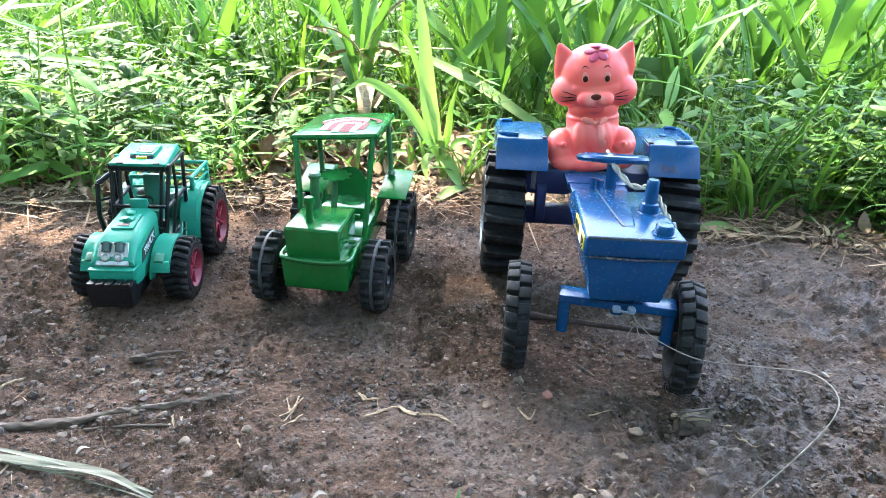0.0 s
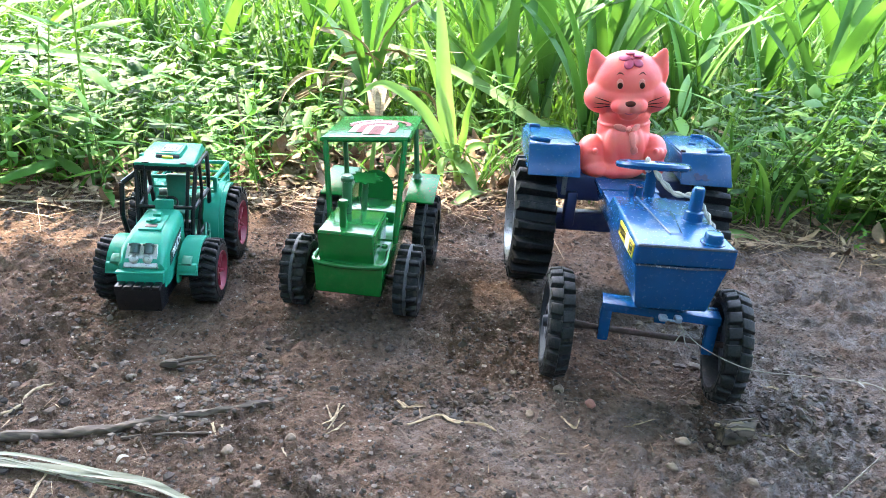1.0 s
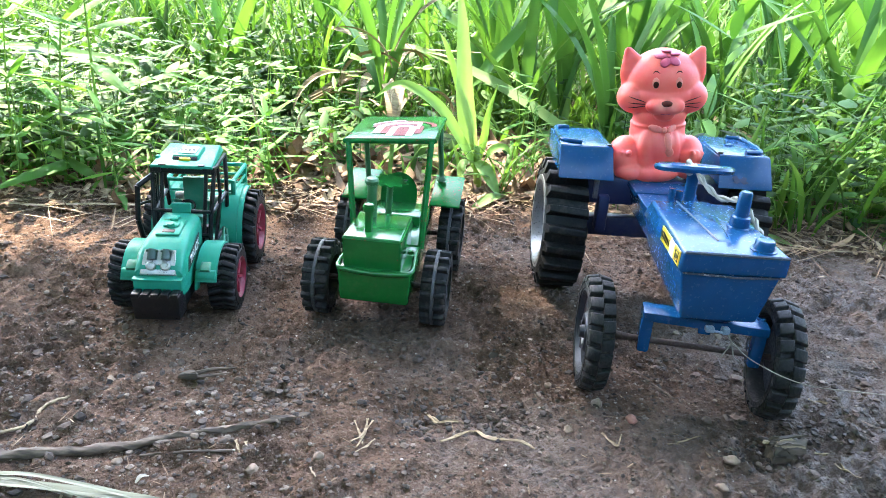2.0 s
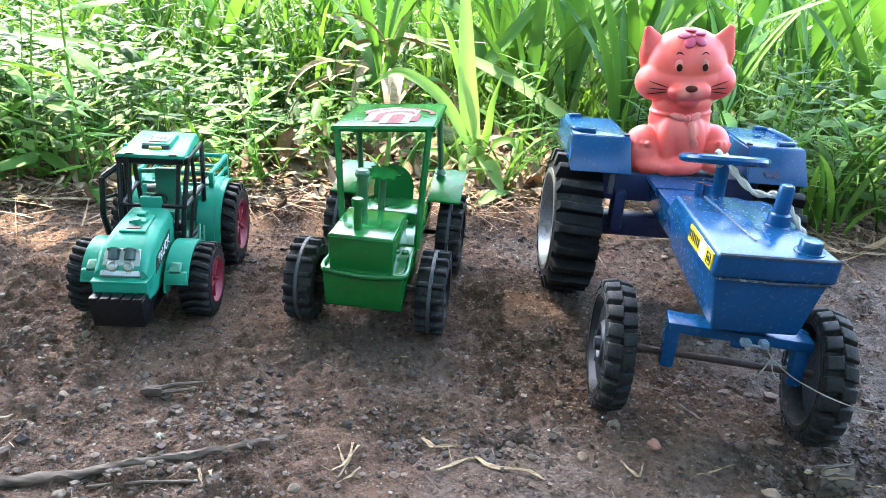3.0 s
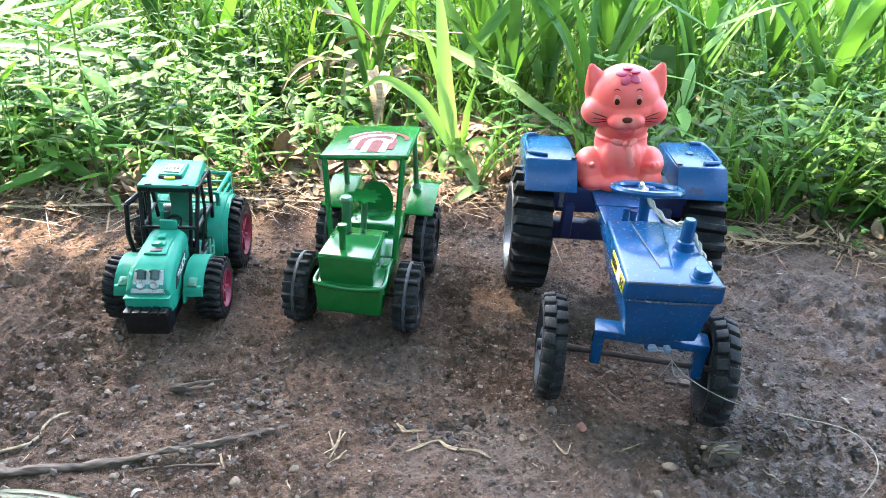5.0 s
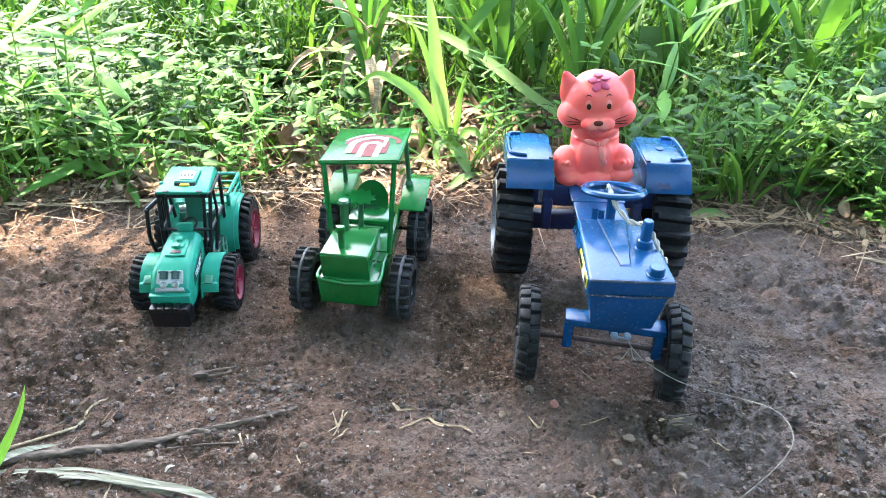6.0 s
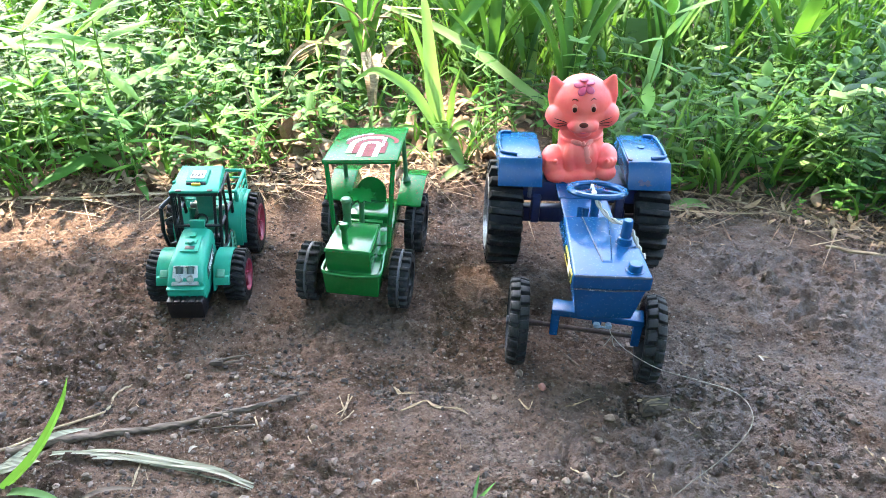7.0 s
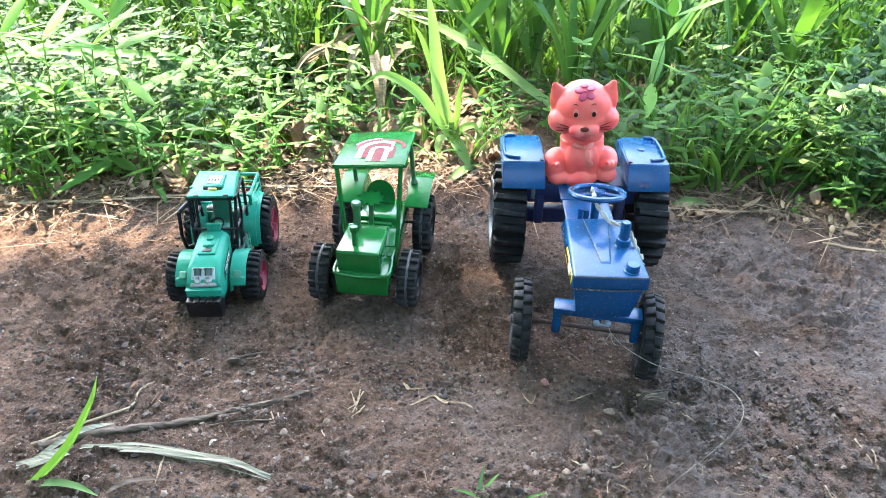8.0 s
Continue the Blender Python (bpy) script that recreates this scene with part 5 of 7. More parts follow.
for s in (-1, 1):
    ff = part("front_fender", joined(arch_fender(0.0600, 0.0235, 0.0305, s * 0.0195, s * 0.0345, 22, 118), arch_fender(0.0600, 0.0235, 0.0290, s * 0.0185, s * 0.0205, 10, 130, 0.008),
                                     hexa([(s * 0.0268 - 0.0070, 0.0310, 0.0375), (s * 0.0268 + 0.0070, 0.0310, 0.0375), (s * 0.0268 + 0.0070, 0.0350, 0.0375), (s * 0.0268 - 0.0070, 0.0350, 0.0375)],
                                          [(s * 0.0268 - 0.0070, 0.0335, 0.0430), (s * 0.0268 + 0.0070, 0.0335, 0.0430), (s * 0.0268 + 0.0070, 0.0370, 0.0430), (s * 0.0268 - 0.0070, 0.0370, 0.0430)], 0.0006),
                                     block(min(s * 0.015, s * 0.026), max(s * 0.015, s * 0.026), 0.046, 0.060, 0.038, 0.044, 0.001)), TEAL, teal)
    part("fender_lamp", moved(hexa([(-0.004, -0.004, 0), (0.004, -0.004, 0), (0.004, 0.005, 0), (-0.004, 0.005, 0)], [(-0.0035, -0.0034, 0.0032), (0.0035, -0.0034, 0.0032), (0.003, 0.004, 0.0010), (-0.003, 0.004, 0.0010)], 0.0010),
                              Matrix.Translation((s * 0.0265, 0.0365, 0.0446)) @ Matrix.Rotation(radians(42), 4, "X")), TEAL_DEEP, ff)
    part("rear_fender", joined(arch_fender(0.1480, 0.0330, 0.0375, s * 0.0205, s * 0.0330, -8, 120, 0.0022, 16), arch_fender(0.1480, 0.0330, 0.0365, s * 0.0330, s * 0.0370, -4, 110, 0.0020, 16), arch_fender(0.148, 0.033, 0.0372, s * 0.0195, s * 0.0212, -8, 150, 0.016, 16)), TEAL, teal)
    ladder_x = s * 0.0290
    part("step_rail", joined(tube([(ladder_x, 0.082, 0.0300), (ladder_x - s * 0.004, 0.1020, 0.0500)], 0.0012, 8), tube([(ladder_x, 0.094, 0.0260), (ladder_x - s * 0.004, 0.1120, 0.0450)], 0.0012, 8),
                             *[tube([(ladder_x - s * 0.0013 * k, 0.087 + 0.005 * k, 0.035 + 0.005 * k), (ladder_x - s * 0.0013 * k, 0.097 + 0.005 * k, 0.031 + 0.005 * k)], 0.0010, 6) for k in range(3)]), TEAL_DEEP, teal, "teal plastic step rail")
    teal_wheel(teal, Matrix.Translation((s * 0.0362, 0.0610, 0.0262)) @ Matrix.Rotation(0.1 * s, 4, "X"), s, 0.0262, 0.0205)
    teal_wheel(teal, Matrix.Translation((s * 0.0362, 0.1480, 0.0330)), s, 0.0330, 0.0200)


def stick_frame(points, r=0.0015, closed=True):
    pts = list(points) + ([points[0]] if closed else [])
    return joined(*[tube([a, b], r, 6) for a, b in zip(pts, pts[1:])])


for s in (-1, 1):
    part("cab_pillar", joined(tube([(s * 0.0235, 0.0740, 0.0420), (s * 0.0250, 0.0800, 0.0700), (s * 0.0270, 0.0920, 0.1030)], 0.0020, 8), tube([(s * 0.0265, 0.1250, 0.0500), (s * 0.0285, 0.1220, 0.0850), (s * 0.0270, 0.1280, 0.1040)], 0.0020, 8),
                              tube([(s * 0.0270, 0.0920, 0.1030), (s * 0.0270, 0.1280, 0.1045)], 0.0016, 8), tube([(s * 0.0235, 0.0740, 0.0430), (s * 0.0265, 0.1250, 0.0450)], 0.0020, 8),
                              tube([(s * 0.0268, 0.1020, 0.1030), (s * 0.0280, 0.1010, 0.0800), (s * 0.0250, 0.0900, 0.0450)], 0.0016, 8),
                              tube([(s * 0.0250, 0.0800, 0.0700), (s * 0.0278, 0.1230, 0.0740)], 0.0018, 8)), BLACK, teal, "black cab frame", Matrix.Diagonal((0.87, 1.0, 1.0, 1.0)))
part("cab_front", joined(tube([(-0.0270, 0.0915, 0.1010), (0.0270, 0.0915, 0.1010)], 0.0026, 8), tube([(-0.0248, 0.0795, 0.0720), (0.0248, 0.0795, 0.0720)], 0.0015, 8), tube([(-0.0235, 0.0745, 0.0540), (0.0235, 0.0745, 0.0540)], 0.0018, 8),
                         tube([(-0.0175, 0.0750, 0.0500), (-0.0190, 0.0905, 0.1000)], 0.0018, 8), tube([(0.0185, 0.0750, 0.0500), (0.0200, 0.0905, 0.1000)], 0.0018, 8), block(-0.0250, 0.0250, 0.0740, 0.0790, 0.0330, 0.0510, 0.001),
                         block(-0.0285, 0.0285, 0.0880, 0.0935, 0.1000, 0.1055, 0.0010), block(-0.0250, -0.0180, 0.0860, 0.0885, 0.1010, 0.1045, 0.0005), block(0.0180, 0.0250, 0.0860, 0.0885, 0.1010, 0.1045, 0.0005)), BLACK, teal, "black windscreen frame", Matrix.Diagonal((0.87, 1.0, 1.0, 1.0)))
part("open_door", stick_frame([(-0.0275, 0.0930, 0.0450), (-0.0365, 0.0850, 0.0455), (-0.0385, 0.0830, 0.0620), (-0.0372, 0.0860, 0.0890), (-0.0275, 0.0960, 0.0960)], 0.0021), BLACK, teal, "black cab door standing open", Matrix.Translation((0.003, 0, 0)))
part("door_bar", stick_frame([(-0.0382, 0.0840, 0.0740), (-0.0275, 0.0930, 0.0760)], 0.0011, False), BLACK, teal, "", Matrix.Translation((0.003, 0, 0)))
part("cab_floor", joined(block(-0.0240, 0.0240, 0.0760, 0.1300, 0.0380, 0.0430, 0.001), block(-0.0240, 0.0240, 0.1260, 0.1300, 0.0430, 0.0640, 0.001)), TEAL_DEEP, teal)
part("driver_seat", joined(block(-0.0095, 0.0095, 0.1000, 0.1180, 0.0430, 0.0600, 0.0020), block(-0.0090, 0.0090, 0.1150, 0.1200, 0.0560, 0.0880, 0.0018)), TEAL_DEEP, teal, "small teal driver seat")
part("dashboard", hexa([(-0.0065, 0.0760, 0.0600), (0.0065, 0.0760, 0.0600), (0.0065, 0.0860, 0.0600), (-0.0065, 0.0860, 0.0600)], [(-0.0075, 0.0770, 0.0790), (0.0075, 0.0770, 0.0790), (0.0070, 0.0810, 0.0790), (-0.0070, 0.0810, 0.0790)], 0.0010), TEAL, teal)
roof_t = part("cab_roof", joined(hexa([(-0.0278, 0.0870, 0.1035), (0.0272, 0.0870, 0.1035), (0.0250, 0.1330, 0.1060), (-0.0255, 0.1330, 0.1060)],
                                      [(-0.0270, 0.0870, 0.1065), (0.0264, 0.0870, 0.1065), (0.0228, 0.1310, 0.1115), (-0.0232, 0.1310, 0.1115)], 0.0012),
                                 hexa([(-0.0120, 0.0980, 0.1070), (0.0120, 0.0980, 0.1070), (0.0120, 0.1220, 0.1095), (-0.0120, 0.1220, 0.1095)], [(-0.0110, 0.1000, 0.1110), (0.0110, 0.1000, 0.1110), (0.0110, 0.1210, 0.1130), (-0.0110, 0.1210, 0.1130)], 0.0006),
                                 block(-0.0270, -0.0235, 0.100, 0.104, 0.104, 0.1095, 0.0010)), TEAL, teal, "teal cab roof with a raised hatch", Matrix.Diagonal((0.87, 1.0, 1.0, 1.0)))
part("roof_slot", joined(hexa([(-0.0105, 0.0968, 0.1068), (0.0105, 0.0968, 0.1068), (0.0105, 0.0995, 0.1068), (-0.0105, 0.0995, 0.1068)], [(-0.0105, 0.0985, 0.1100), (0.0105, 0.0985, 0.1100), (0.0105, 0.1005, 0.1100), (-0.0105, 0.1005, 0.1100)], 0.0003),
                         block(-0.0200, -0.0140, 0.0868, 0.0900, 0.1062, 0.1071, 0.0003), block(0.0140, 0.0200, 0.0868, 0.0900, 0.1062, 0.1071, 0.0003)), BLACK, roof_t, "dark slots in the roof")
# yellow label at the front of the hatch, no lamp
part("roof_label", block(-0.0050, 0.0050, 0.0962, 0.0990, 0.1074, 0.1096, 0.0006), YELLOW, roof_t, "small yellow label on the roof hatch")
dec_m = Matrix.Translation((0, 0.1105, 0.1124)) @ Matrix.Rotation(radians(5.4), 4, "X")
decal = part("roof_sticker", moved(plate([(-0.0075, -0.007), (0.0075, -0.0075), (0.0085, 0.006), (-0.0065, 0.007)], 0.0004), dec_m), WHITE_PRINT, roof_t, "white sticker with dark marks")
for k, (x, w) in enumerate(((-0.0055, 0.0022), (-0.0020, 0.0026), (0.0016, 0.0022), (0.0050, 0.0022))):
    part("sticker_bar", moved(block(x - w / 2, x + w / 2, -0.004 + 0.001 * (k % 2), 0.001, 0.0002, 0.0006, 0.0), dec_m), BLACK_PRINT, decal)
rail_pts = [((-0.0270, 0.135), (0.0270, 0.135)), ((0.0270, 0.135), (0.0280, 0.182)), ((0.0280, 0.182), (-0.0280, 0.182)), ((-0.0280, 0.182), (-0.0270, 0.135))]
box = part("load_box", block(-0.0270, 0.0270, 0.133, 0.184, 0.0540, 0.0600, 0.001), TEAL, teal, "teal railed load box", Matrix.Translation((0, 0, -0.009)))
for a, b in rail_pts:
    for z, r in ((0.0880, 0.0018), (0.0790, 0.0011), (0.0710, 0.0011)):
        part("rail", tube([(*a, z), (*b, z)], r, 8), TEAL, box)
for x in (-0.0272, 0.0272):
    for y in (0.135, 0.182):
        part("corner_post", block(x - 0.0018, x + 0.0018, y - 0.0018, y + 0.0018, 0.0580, 0.0890, 0.0005), TEAL, box)



def lettering(text, size, m, material, parent, name):
    cu = bpy.data.curves.new(name, "FONT")
    cu.body, cu.size, cu.extrude, cu.align_x, cu.align_y, cu.shear = text, size, 0.0002, "CENTER", "CENTER", 0.3
    tmp = new("lettering", cu)
    me = bpy.data.meshes.new_from_object(tmp.evaluated_get(bpy.context.evaluated_depsgraph_get()))
    bpy.data.objects.remove(tmp)
    me.materials.append(material)
    ob = new(name, me)
    ob.parent, ob.matrix_basis = parent, m
    return ob


side_m = Matrix.Translation((0.0166, 0.045, 0.0545)) @ Euler((radians(90), 0, radians(90))).to_matrix().to_4x4() @ Matrix.Rotation(radians(14), 4, "Z")
flash = part("hood_decal", moved(plate([(-0.020, -0.0045), (0.012, -0.0045), (0.017, 0.0045), (-0.014, 0.0045)], 0.0004), side_m), BLACK_PRINT, hood_t, "black and white hood decal")
words = lettering("TRUCK", 0.0078, side_m @ Matrix.Translation((-0.001, 0.0, 0.0006)), WHITE_PRINT, hood_t, "decal_word")
words["label"] = "white slanted lettering"


# ---- unseen tree, added to lay shade on the toys ----
tree = thing("shade_tree", Matrix.Identity(4), "unseen broad leafy tree added to shade the bare soil", "tree")
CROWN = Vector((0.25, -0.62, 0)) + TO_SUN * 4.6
part("trunk", tube(smooth_line([(-3.4, -1.2, -0.1), (-3.3, -1.1, 0.8), (-3.05, -0.55, 2.0), tuple(CROWN.lerp(Vector((-3.0, -0.4, 2.6)), 0.45)), tuple(CROWN)], 6), 0.14, 12, [1.25 - 0.045 * i for i in range(25)]), BARK, tree)
for tip in ((-1.2, -2.6, 3.9), (0.9, -1.6, 4.0), (-0.6, 0.4, 3.9), (-3.4, -2.8, 3.8), (1.2, 0.6, 3.9)):
    part("limb", tube(smooth_line([(-3.07, -0.58, 1.95), (-2.75 + 0.12 * tip[0], -0.4 + 0.25 * tip[1], 2.9), (0.5 * (tip[0] - 2.0), 0.6 * tip[1], 3.6), tip], 5), 0.075, 8, [1.1 - 0.06 * i for i in range(16)]), BARK, tree)
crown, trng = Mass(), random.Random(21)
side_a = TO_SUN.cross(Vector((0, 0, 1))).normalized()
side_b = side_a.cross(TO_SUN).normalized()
# holes left in the added crown, so sun patches fall at these ground points
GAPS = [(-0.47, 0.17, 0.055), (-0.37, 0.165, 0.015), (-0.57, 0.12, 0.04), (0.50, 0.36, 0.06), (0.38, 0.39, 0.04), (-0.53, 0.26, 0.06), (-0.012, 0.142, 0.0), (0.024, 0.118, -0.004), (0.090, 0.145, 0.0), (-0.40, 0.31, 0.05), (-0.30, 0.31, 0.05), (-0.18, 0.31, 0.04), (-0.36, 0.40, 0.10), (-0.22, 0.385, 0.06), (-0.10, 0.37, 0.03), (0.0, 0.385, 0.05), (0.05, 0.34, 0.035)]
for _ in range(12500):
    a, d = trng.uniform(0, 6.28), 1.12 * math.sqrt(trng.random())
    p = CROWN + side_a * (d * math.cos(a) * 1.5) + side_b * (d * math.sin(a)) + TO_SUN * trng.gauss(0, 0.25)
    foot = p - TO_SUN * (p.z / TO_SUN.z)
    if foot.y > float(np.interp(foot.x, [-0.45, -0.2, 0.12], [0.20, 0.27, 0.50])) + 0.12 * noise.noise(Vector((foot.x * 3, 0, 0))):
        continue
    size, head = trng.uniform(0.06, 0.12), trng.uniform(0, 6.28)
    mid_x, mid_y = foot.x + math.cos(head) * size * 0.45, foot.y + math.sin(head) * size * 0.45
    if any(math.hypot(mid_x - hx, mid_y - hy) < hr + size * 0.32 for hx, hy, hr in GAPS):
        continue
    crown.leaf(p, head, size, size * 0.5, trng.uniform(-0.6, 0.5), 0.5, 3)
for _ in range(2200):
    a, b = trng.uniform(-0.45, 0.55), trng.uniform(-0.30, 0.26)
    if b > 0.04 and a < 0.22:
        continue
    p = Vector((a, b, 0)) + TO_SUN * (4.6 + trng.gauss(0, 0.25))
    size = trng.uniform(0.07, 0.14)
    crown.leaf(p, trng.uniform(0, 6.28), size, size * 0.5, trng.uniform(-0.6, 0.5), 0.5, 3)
# added crown spread on behind, over the tall grass, to darken the toys' fronts
for _ in range(9500):
    foot = Vector((trng.uniform(-4.5, 4.5), trng.uniform(-5.5, -0.75), 0))
    if foot.y < -3.2 and noise.noise(foot * 0.9) < -0.3:
        continue
    size = trng.uniform(0.15, 0.26)
    crown.leaf(foot + TO_SUN * (4.7 + trng.gauss(0, 0.35)), trng.uniform(0, 6.28), size, size * 0.5, trng.uniform(-0.6, 0.5), 0.5, 3)
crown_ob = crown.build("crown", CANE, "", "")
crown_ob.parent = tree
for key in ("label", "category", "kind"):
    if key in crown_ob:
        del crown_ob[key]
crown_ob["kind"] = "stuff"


# ---- single plants ----
def ribbon(points, width, n=6, fold=0.25, profile=None, roll=0.0):
    """A strap leaf along a curve."""
    line = smooth_line(points, n)
    bm = bmesh.new()
    rows = []
    for i, p in enumerate(line):
        t = i / (len(line) - 1)
        d = (line[min(i + 1, len(line) - 1)] - line[max(i - 1, 0)]).normalized()
        side = d.cross(Vector((0, 0, 1)))
        side = side.normalized() if side.length > 0.02 else Vector((1, 0, 0))
        side = (Matrix.Rotation(roll, 3, d) @ side)
        up = side.cross(d)
        w = width * 0.5 * (profile(t) if profile else (0.5 + 0.5 * min(1, t * 3)) * (1 - t ** 3))
        rows.append([bm.verts.new(p + side * w * k + up * w * fold * abs(k)) for k in (-1, -0.5, 0, 0.5, 1)])
    for a, b in zip(rows, rows[1:]):
        for k in range(4):
            bm.faces.new((a[k], a[k + 1], b[k + 1], b[k]))
    return bm


def blade_points(heading, length, lean, curl, base=(0, 0, 0), n=6):
    pts, p, tilt = [Vector(base)], Vector(base), lean
    for i in range(n):
        p = p + Vector((math.cos(heading) * math.sin(tilt), math.sin(heading) * math.sin(tilt), math.cos(tilt))) * (length / n)
        tilt += curl / n
        pts.append(p.copy())
    return pts


def clump(x, y, count, length, width, seed, label, stem=0.012, tall=0.10):
    r = random.Random(seed)
    ob = thing("tall_grass_clump", Matrix.Translation((x, y, ground_z(x, y) - 0.004)), label, "grass clump", "tall grass clumps")
    part("stalk", tube([(0, 0, 0), (0.004, 0.003, tall * 0.5), (0.006, 0.0, tall)], stem, 10, [1.0, 0.9, 0.6]), STEM, ob, "pale green leaf-sheathed stalk")
    for i in range(count):
        h = 6.28 * i / count + r.uniform(-0.5, 0.5)
        part("blade", ribbon(blade_points(h, length * r.uniform(0.6, 1.15), r.uniform(0.08, 0.42), r.uniform(0.3, 1.4), (0, 0, tall * r.uniform(0.1, 0.9))), width * r.uniform(0.7, 1.2), 4, 0.3, None, r.uniform(-0.3, 0.3)), CANE_ONE, ob)
    return ob


for i, (x, y, n, ln, w, st, tall) in enumerate(((-0.207, 0.630, 7, 0.32, 0.020, 0.014, 0.13), (0.055, 0.72, 9, 0.42, 0.030, 0.012, 0.10), (0.16, 0.80, 9, 0.5, 0.028, 0.010, 0.09), (0.60, 0.93, 11, 0.48, 0.034, 0.013, 0.12),
                                               (-0.36, 0.95, 9, 0.5, 0.032, 0.012, 0.1), (0.34, 1.02, 9, 0.5, 0.03, 0.011, 0.1), (-0.06, 1.02, 9, 0.55, 0.034, 0.012, 0.1), (0.86, 0.96, 8, 0.5, 0.03, 0.012, 0.1),
                                               (-0.72, 0.98, 8, 0.5, 0.03, 0.012, 0.1), (-0.005, 0.665, 5, 0.30, 0.022, 0.007, 0.06), (0.465, 0.69, 9, 0.38, 0.022, 0.010, 0.08), (0.72, 0.62, 6, 0.34, 0.02, 0.008, 0.06),
                                               (0.11, 0.60, 7, 0.34, 0.024, 0.007, 0.06), (-0.05, 0.78, 8, 0.45, 0.03, 0.010, 0.1), (0.27, 0.68, 6, 0.36, 0.022, 0.008, 0.07), (0.42, 0.86, 8, 0.45, 0.028, 0.010, 0.09), (-0.50, 0.78, 7, 0.4, 0.026, 0.009, 0.08), (0.22, 0.95, 8, 0.5, 0.03, 0.01, 0.1))):
    clump(x, y, n, ln, w, 40 + i, "clump of tall dark green strap-leaved grass" if i else "thick-stalked clump of broad green grass with withered leaves", st, tall)

maize = thing("young_maize_plant", Matrix.Translation((-0.054, 0.420, ground_z(-0.054, 0.42) - 0.003)), "bright yellow-green young maize plant at the edge of soil", "plant")
part("stalk", tube([(0, 0, 0), (-0.003, 0.002, 0.025), (-0.006, 0.004, 0.055)], 0.0048, 10, [1.1, 1.0, 0.8]), STEM, maize, "pale green stalk")
for pts, w, rl in (([(-0.006, 0.004, 0.03), (-0.016, 0.004, 0.060), (-0.024, 0.004, 0.10), (-0.028, 0.004, 0.138), (-0.034, 0.004, 0.197), (-0.041, 0.004, 0.24)], 0.025, 1.25),
                   ([(-0.006, 0.0, 0.028), (-0.022, -0.002, 0.056), (-0.051, -0.004, 0.097), (-0.085, -0.008, 0.120), (-0.106, -0.010, 0.121), (-0.130, -0.016, 0.104)], 0.016, -0.8),
                   ([(-0.004, 0.004, 0.03), (0.001, 0.006, 0.060), (0.004, 0.008, 0.092), (0.013, 0.010, 0.130)], 0.010, 1.1),
                   ([(0.0, 0.0, 0.015), (0.004, -0.012, 0.034), (0.012, -0.020, 0.056), (0.027, -0.022, 0.063), (0.036, -0.026, 0.054)], 0.014, 0.8),
                   ([(-0.004, -0.004, 0.038), (0.006, -0.026, 0.036), (0.018, -0.040, 0.022), (0.026, -0.046, 0.010)], 0.018, 0.3),
                   ([(-0.006, -0.002, 0.036), (-0.018, -0.020, 0.040), (-0.021, -0.030, 0.026), (-0.014, -0.034, 0.002)], 0.011, -0.2),
                   ([(-0.010, 0.004, 0.05), (-0.030, 0.02, 0.11), (-0.050, 0.03, 0.16), (-0.062, 0.03, 0.18)], 0.009, -1.0)):
    part("blade", ribbon(pts, w, 6, 0.3, None, rl), MAIZE, maize)

LEAF_MESHES = {}


def leaf_mesh(length, width, droop, material, key):
    if key not in LEAF_MESHES:
        mass = Mass()
        mass.leaf((0, 0, 0), 0.0, length, width, 0.25, droop, 6, 0.85)
        me = bpy.data.meshes.new("leaf")
        me.from_pydata(mass.v, [], mass.f)
        me.materials.append(material)
        me.shade_smooth()
        LEAF_MESHES[key] = me
    return LEAF_MESHES[key]


def weed(kind, height, leaf_len, leaf_w, pairs, seed, label, material):
    """A broad-leaved weed: a stem with leaves in turned pairs."""
    r = random.Random(seed)
    ob = thing("broadleaf_weed", Matrix.Identity(4), label, "weed", "weeds along the soil")
    line = smooth_line([(0, 0, 0), (0.1 * height * r.uniform(-1, 1), 0.1 * height * r.uniform(-1, 1), height * 0.5), (0.22 * height * r.uniform(-1, 1), 0.22 * height * r.uniform(-1, 1), height)], 6)
    part("stem", tube(line, 0.0007, 6, [1.2 - 0.06 * i for i in range(len(line))]), STEM, ob)
    for i in range(pairs):
        t = (i + 1) / pairs
        p = line[min(len(line) - 1, int(t * (len(line) - 1)))]
        turn = i * 1.57 + r.uniform(-0.4, 0.4)
        for k in range(2 if i < pairs - 1 else 4):
            leaf = new("leaf", leaf_mesh(leaf_len, leaf_w, r.choice((0.3, 0.6, 0.9)), material, (kind, r.randrange(3))))
            leaf.parent = ob
            s = r.uniform(0.6, 1.15) * (1.05 - 0.35 * t)
            leaf.matrix_basis = Matrix.Translation(p) @ Euler((r.uniform(-0.3, 0.3), r.uniform(-0.5, 0.35), turn + k * (3.14 if i < pairs - 1 else 1.57))).to_matrix().to_4x4() @ Matrix.Scale(s, 4)
    return ob


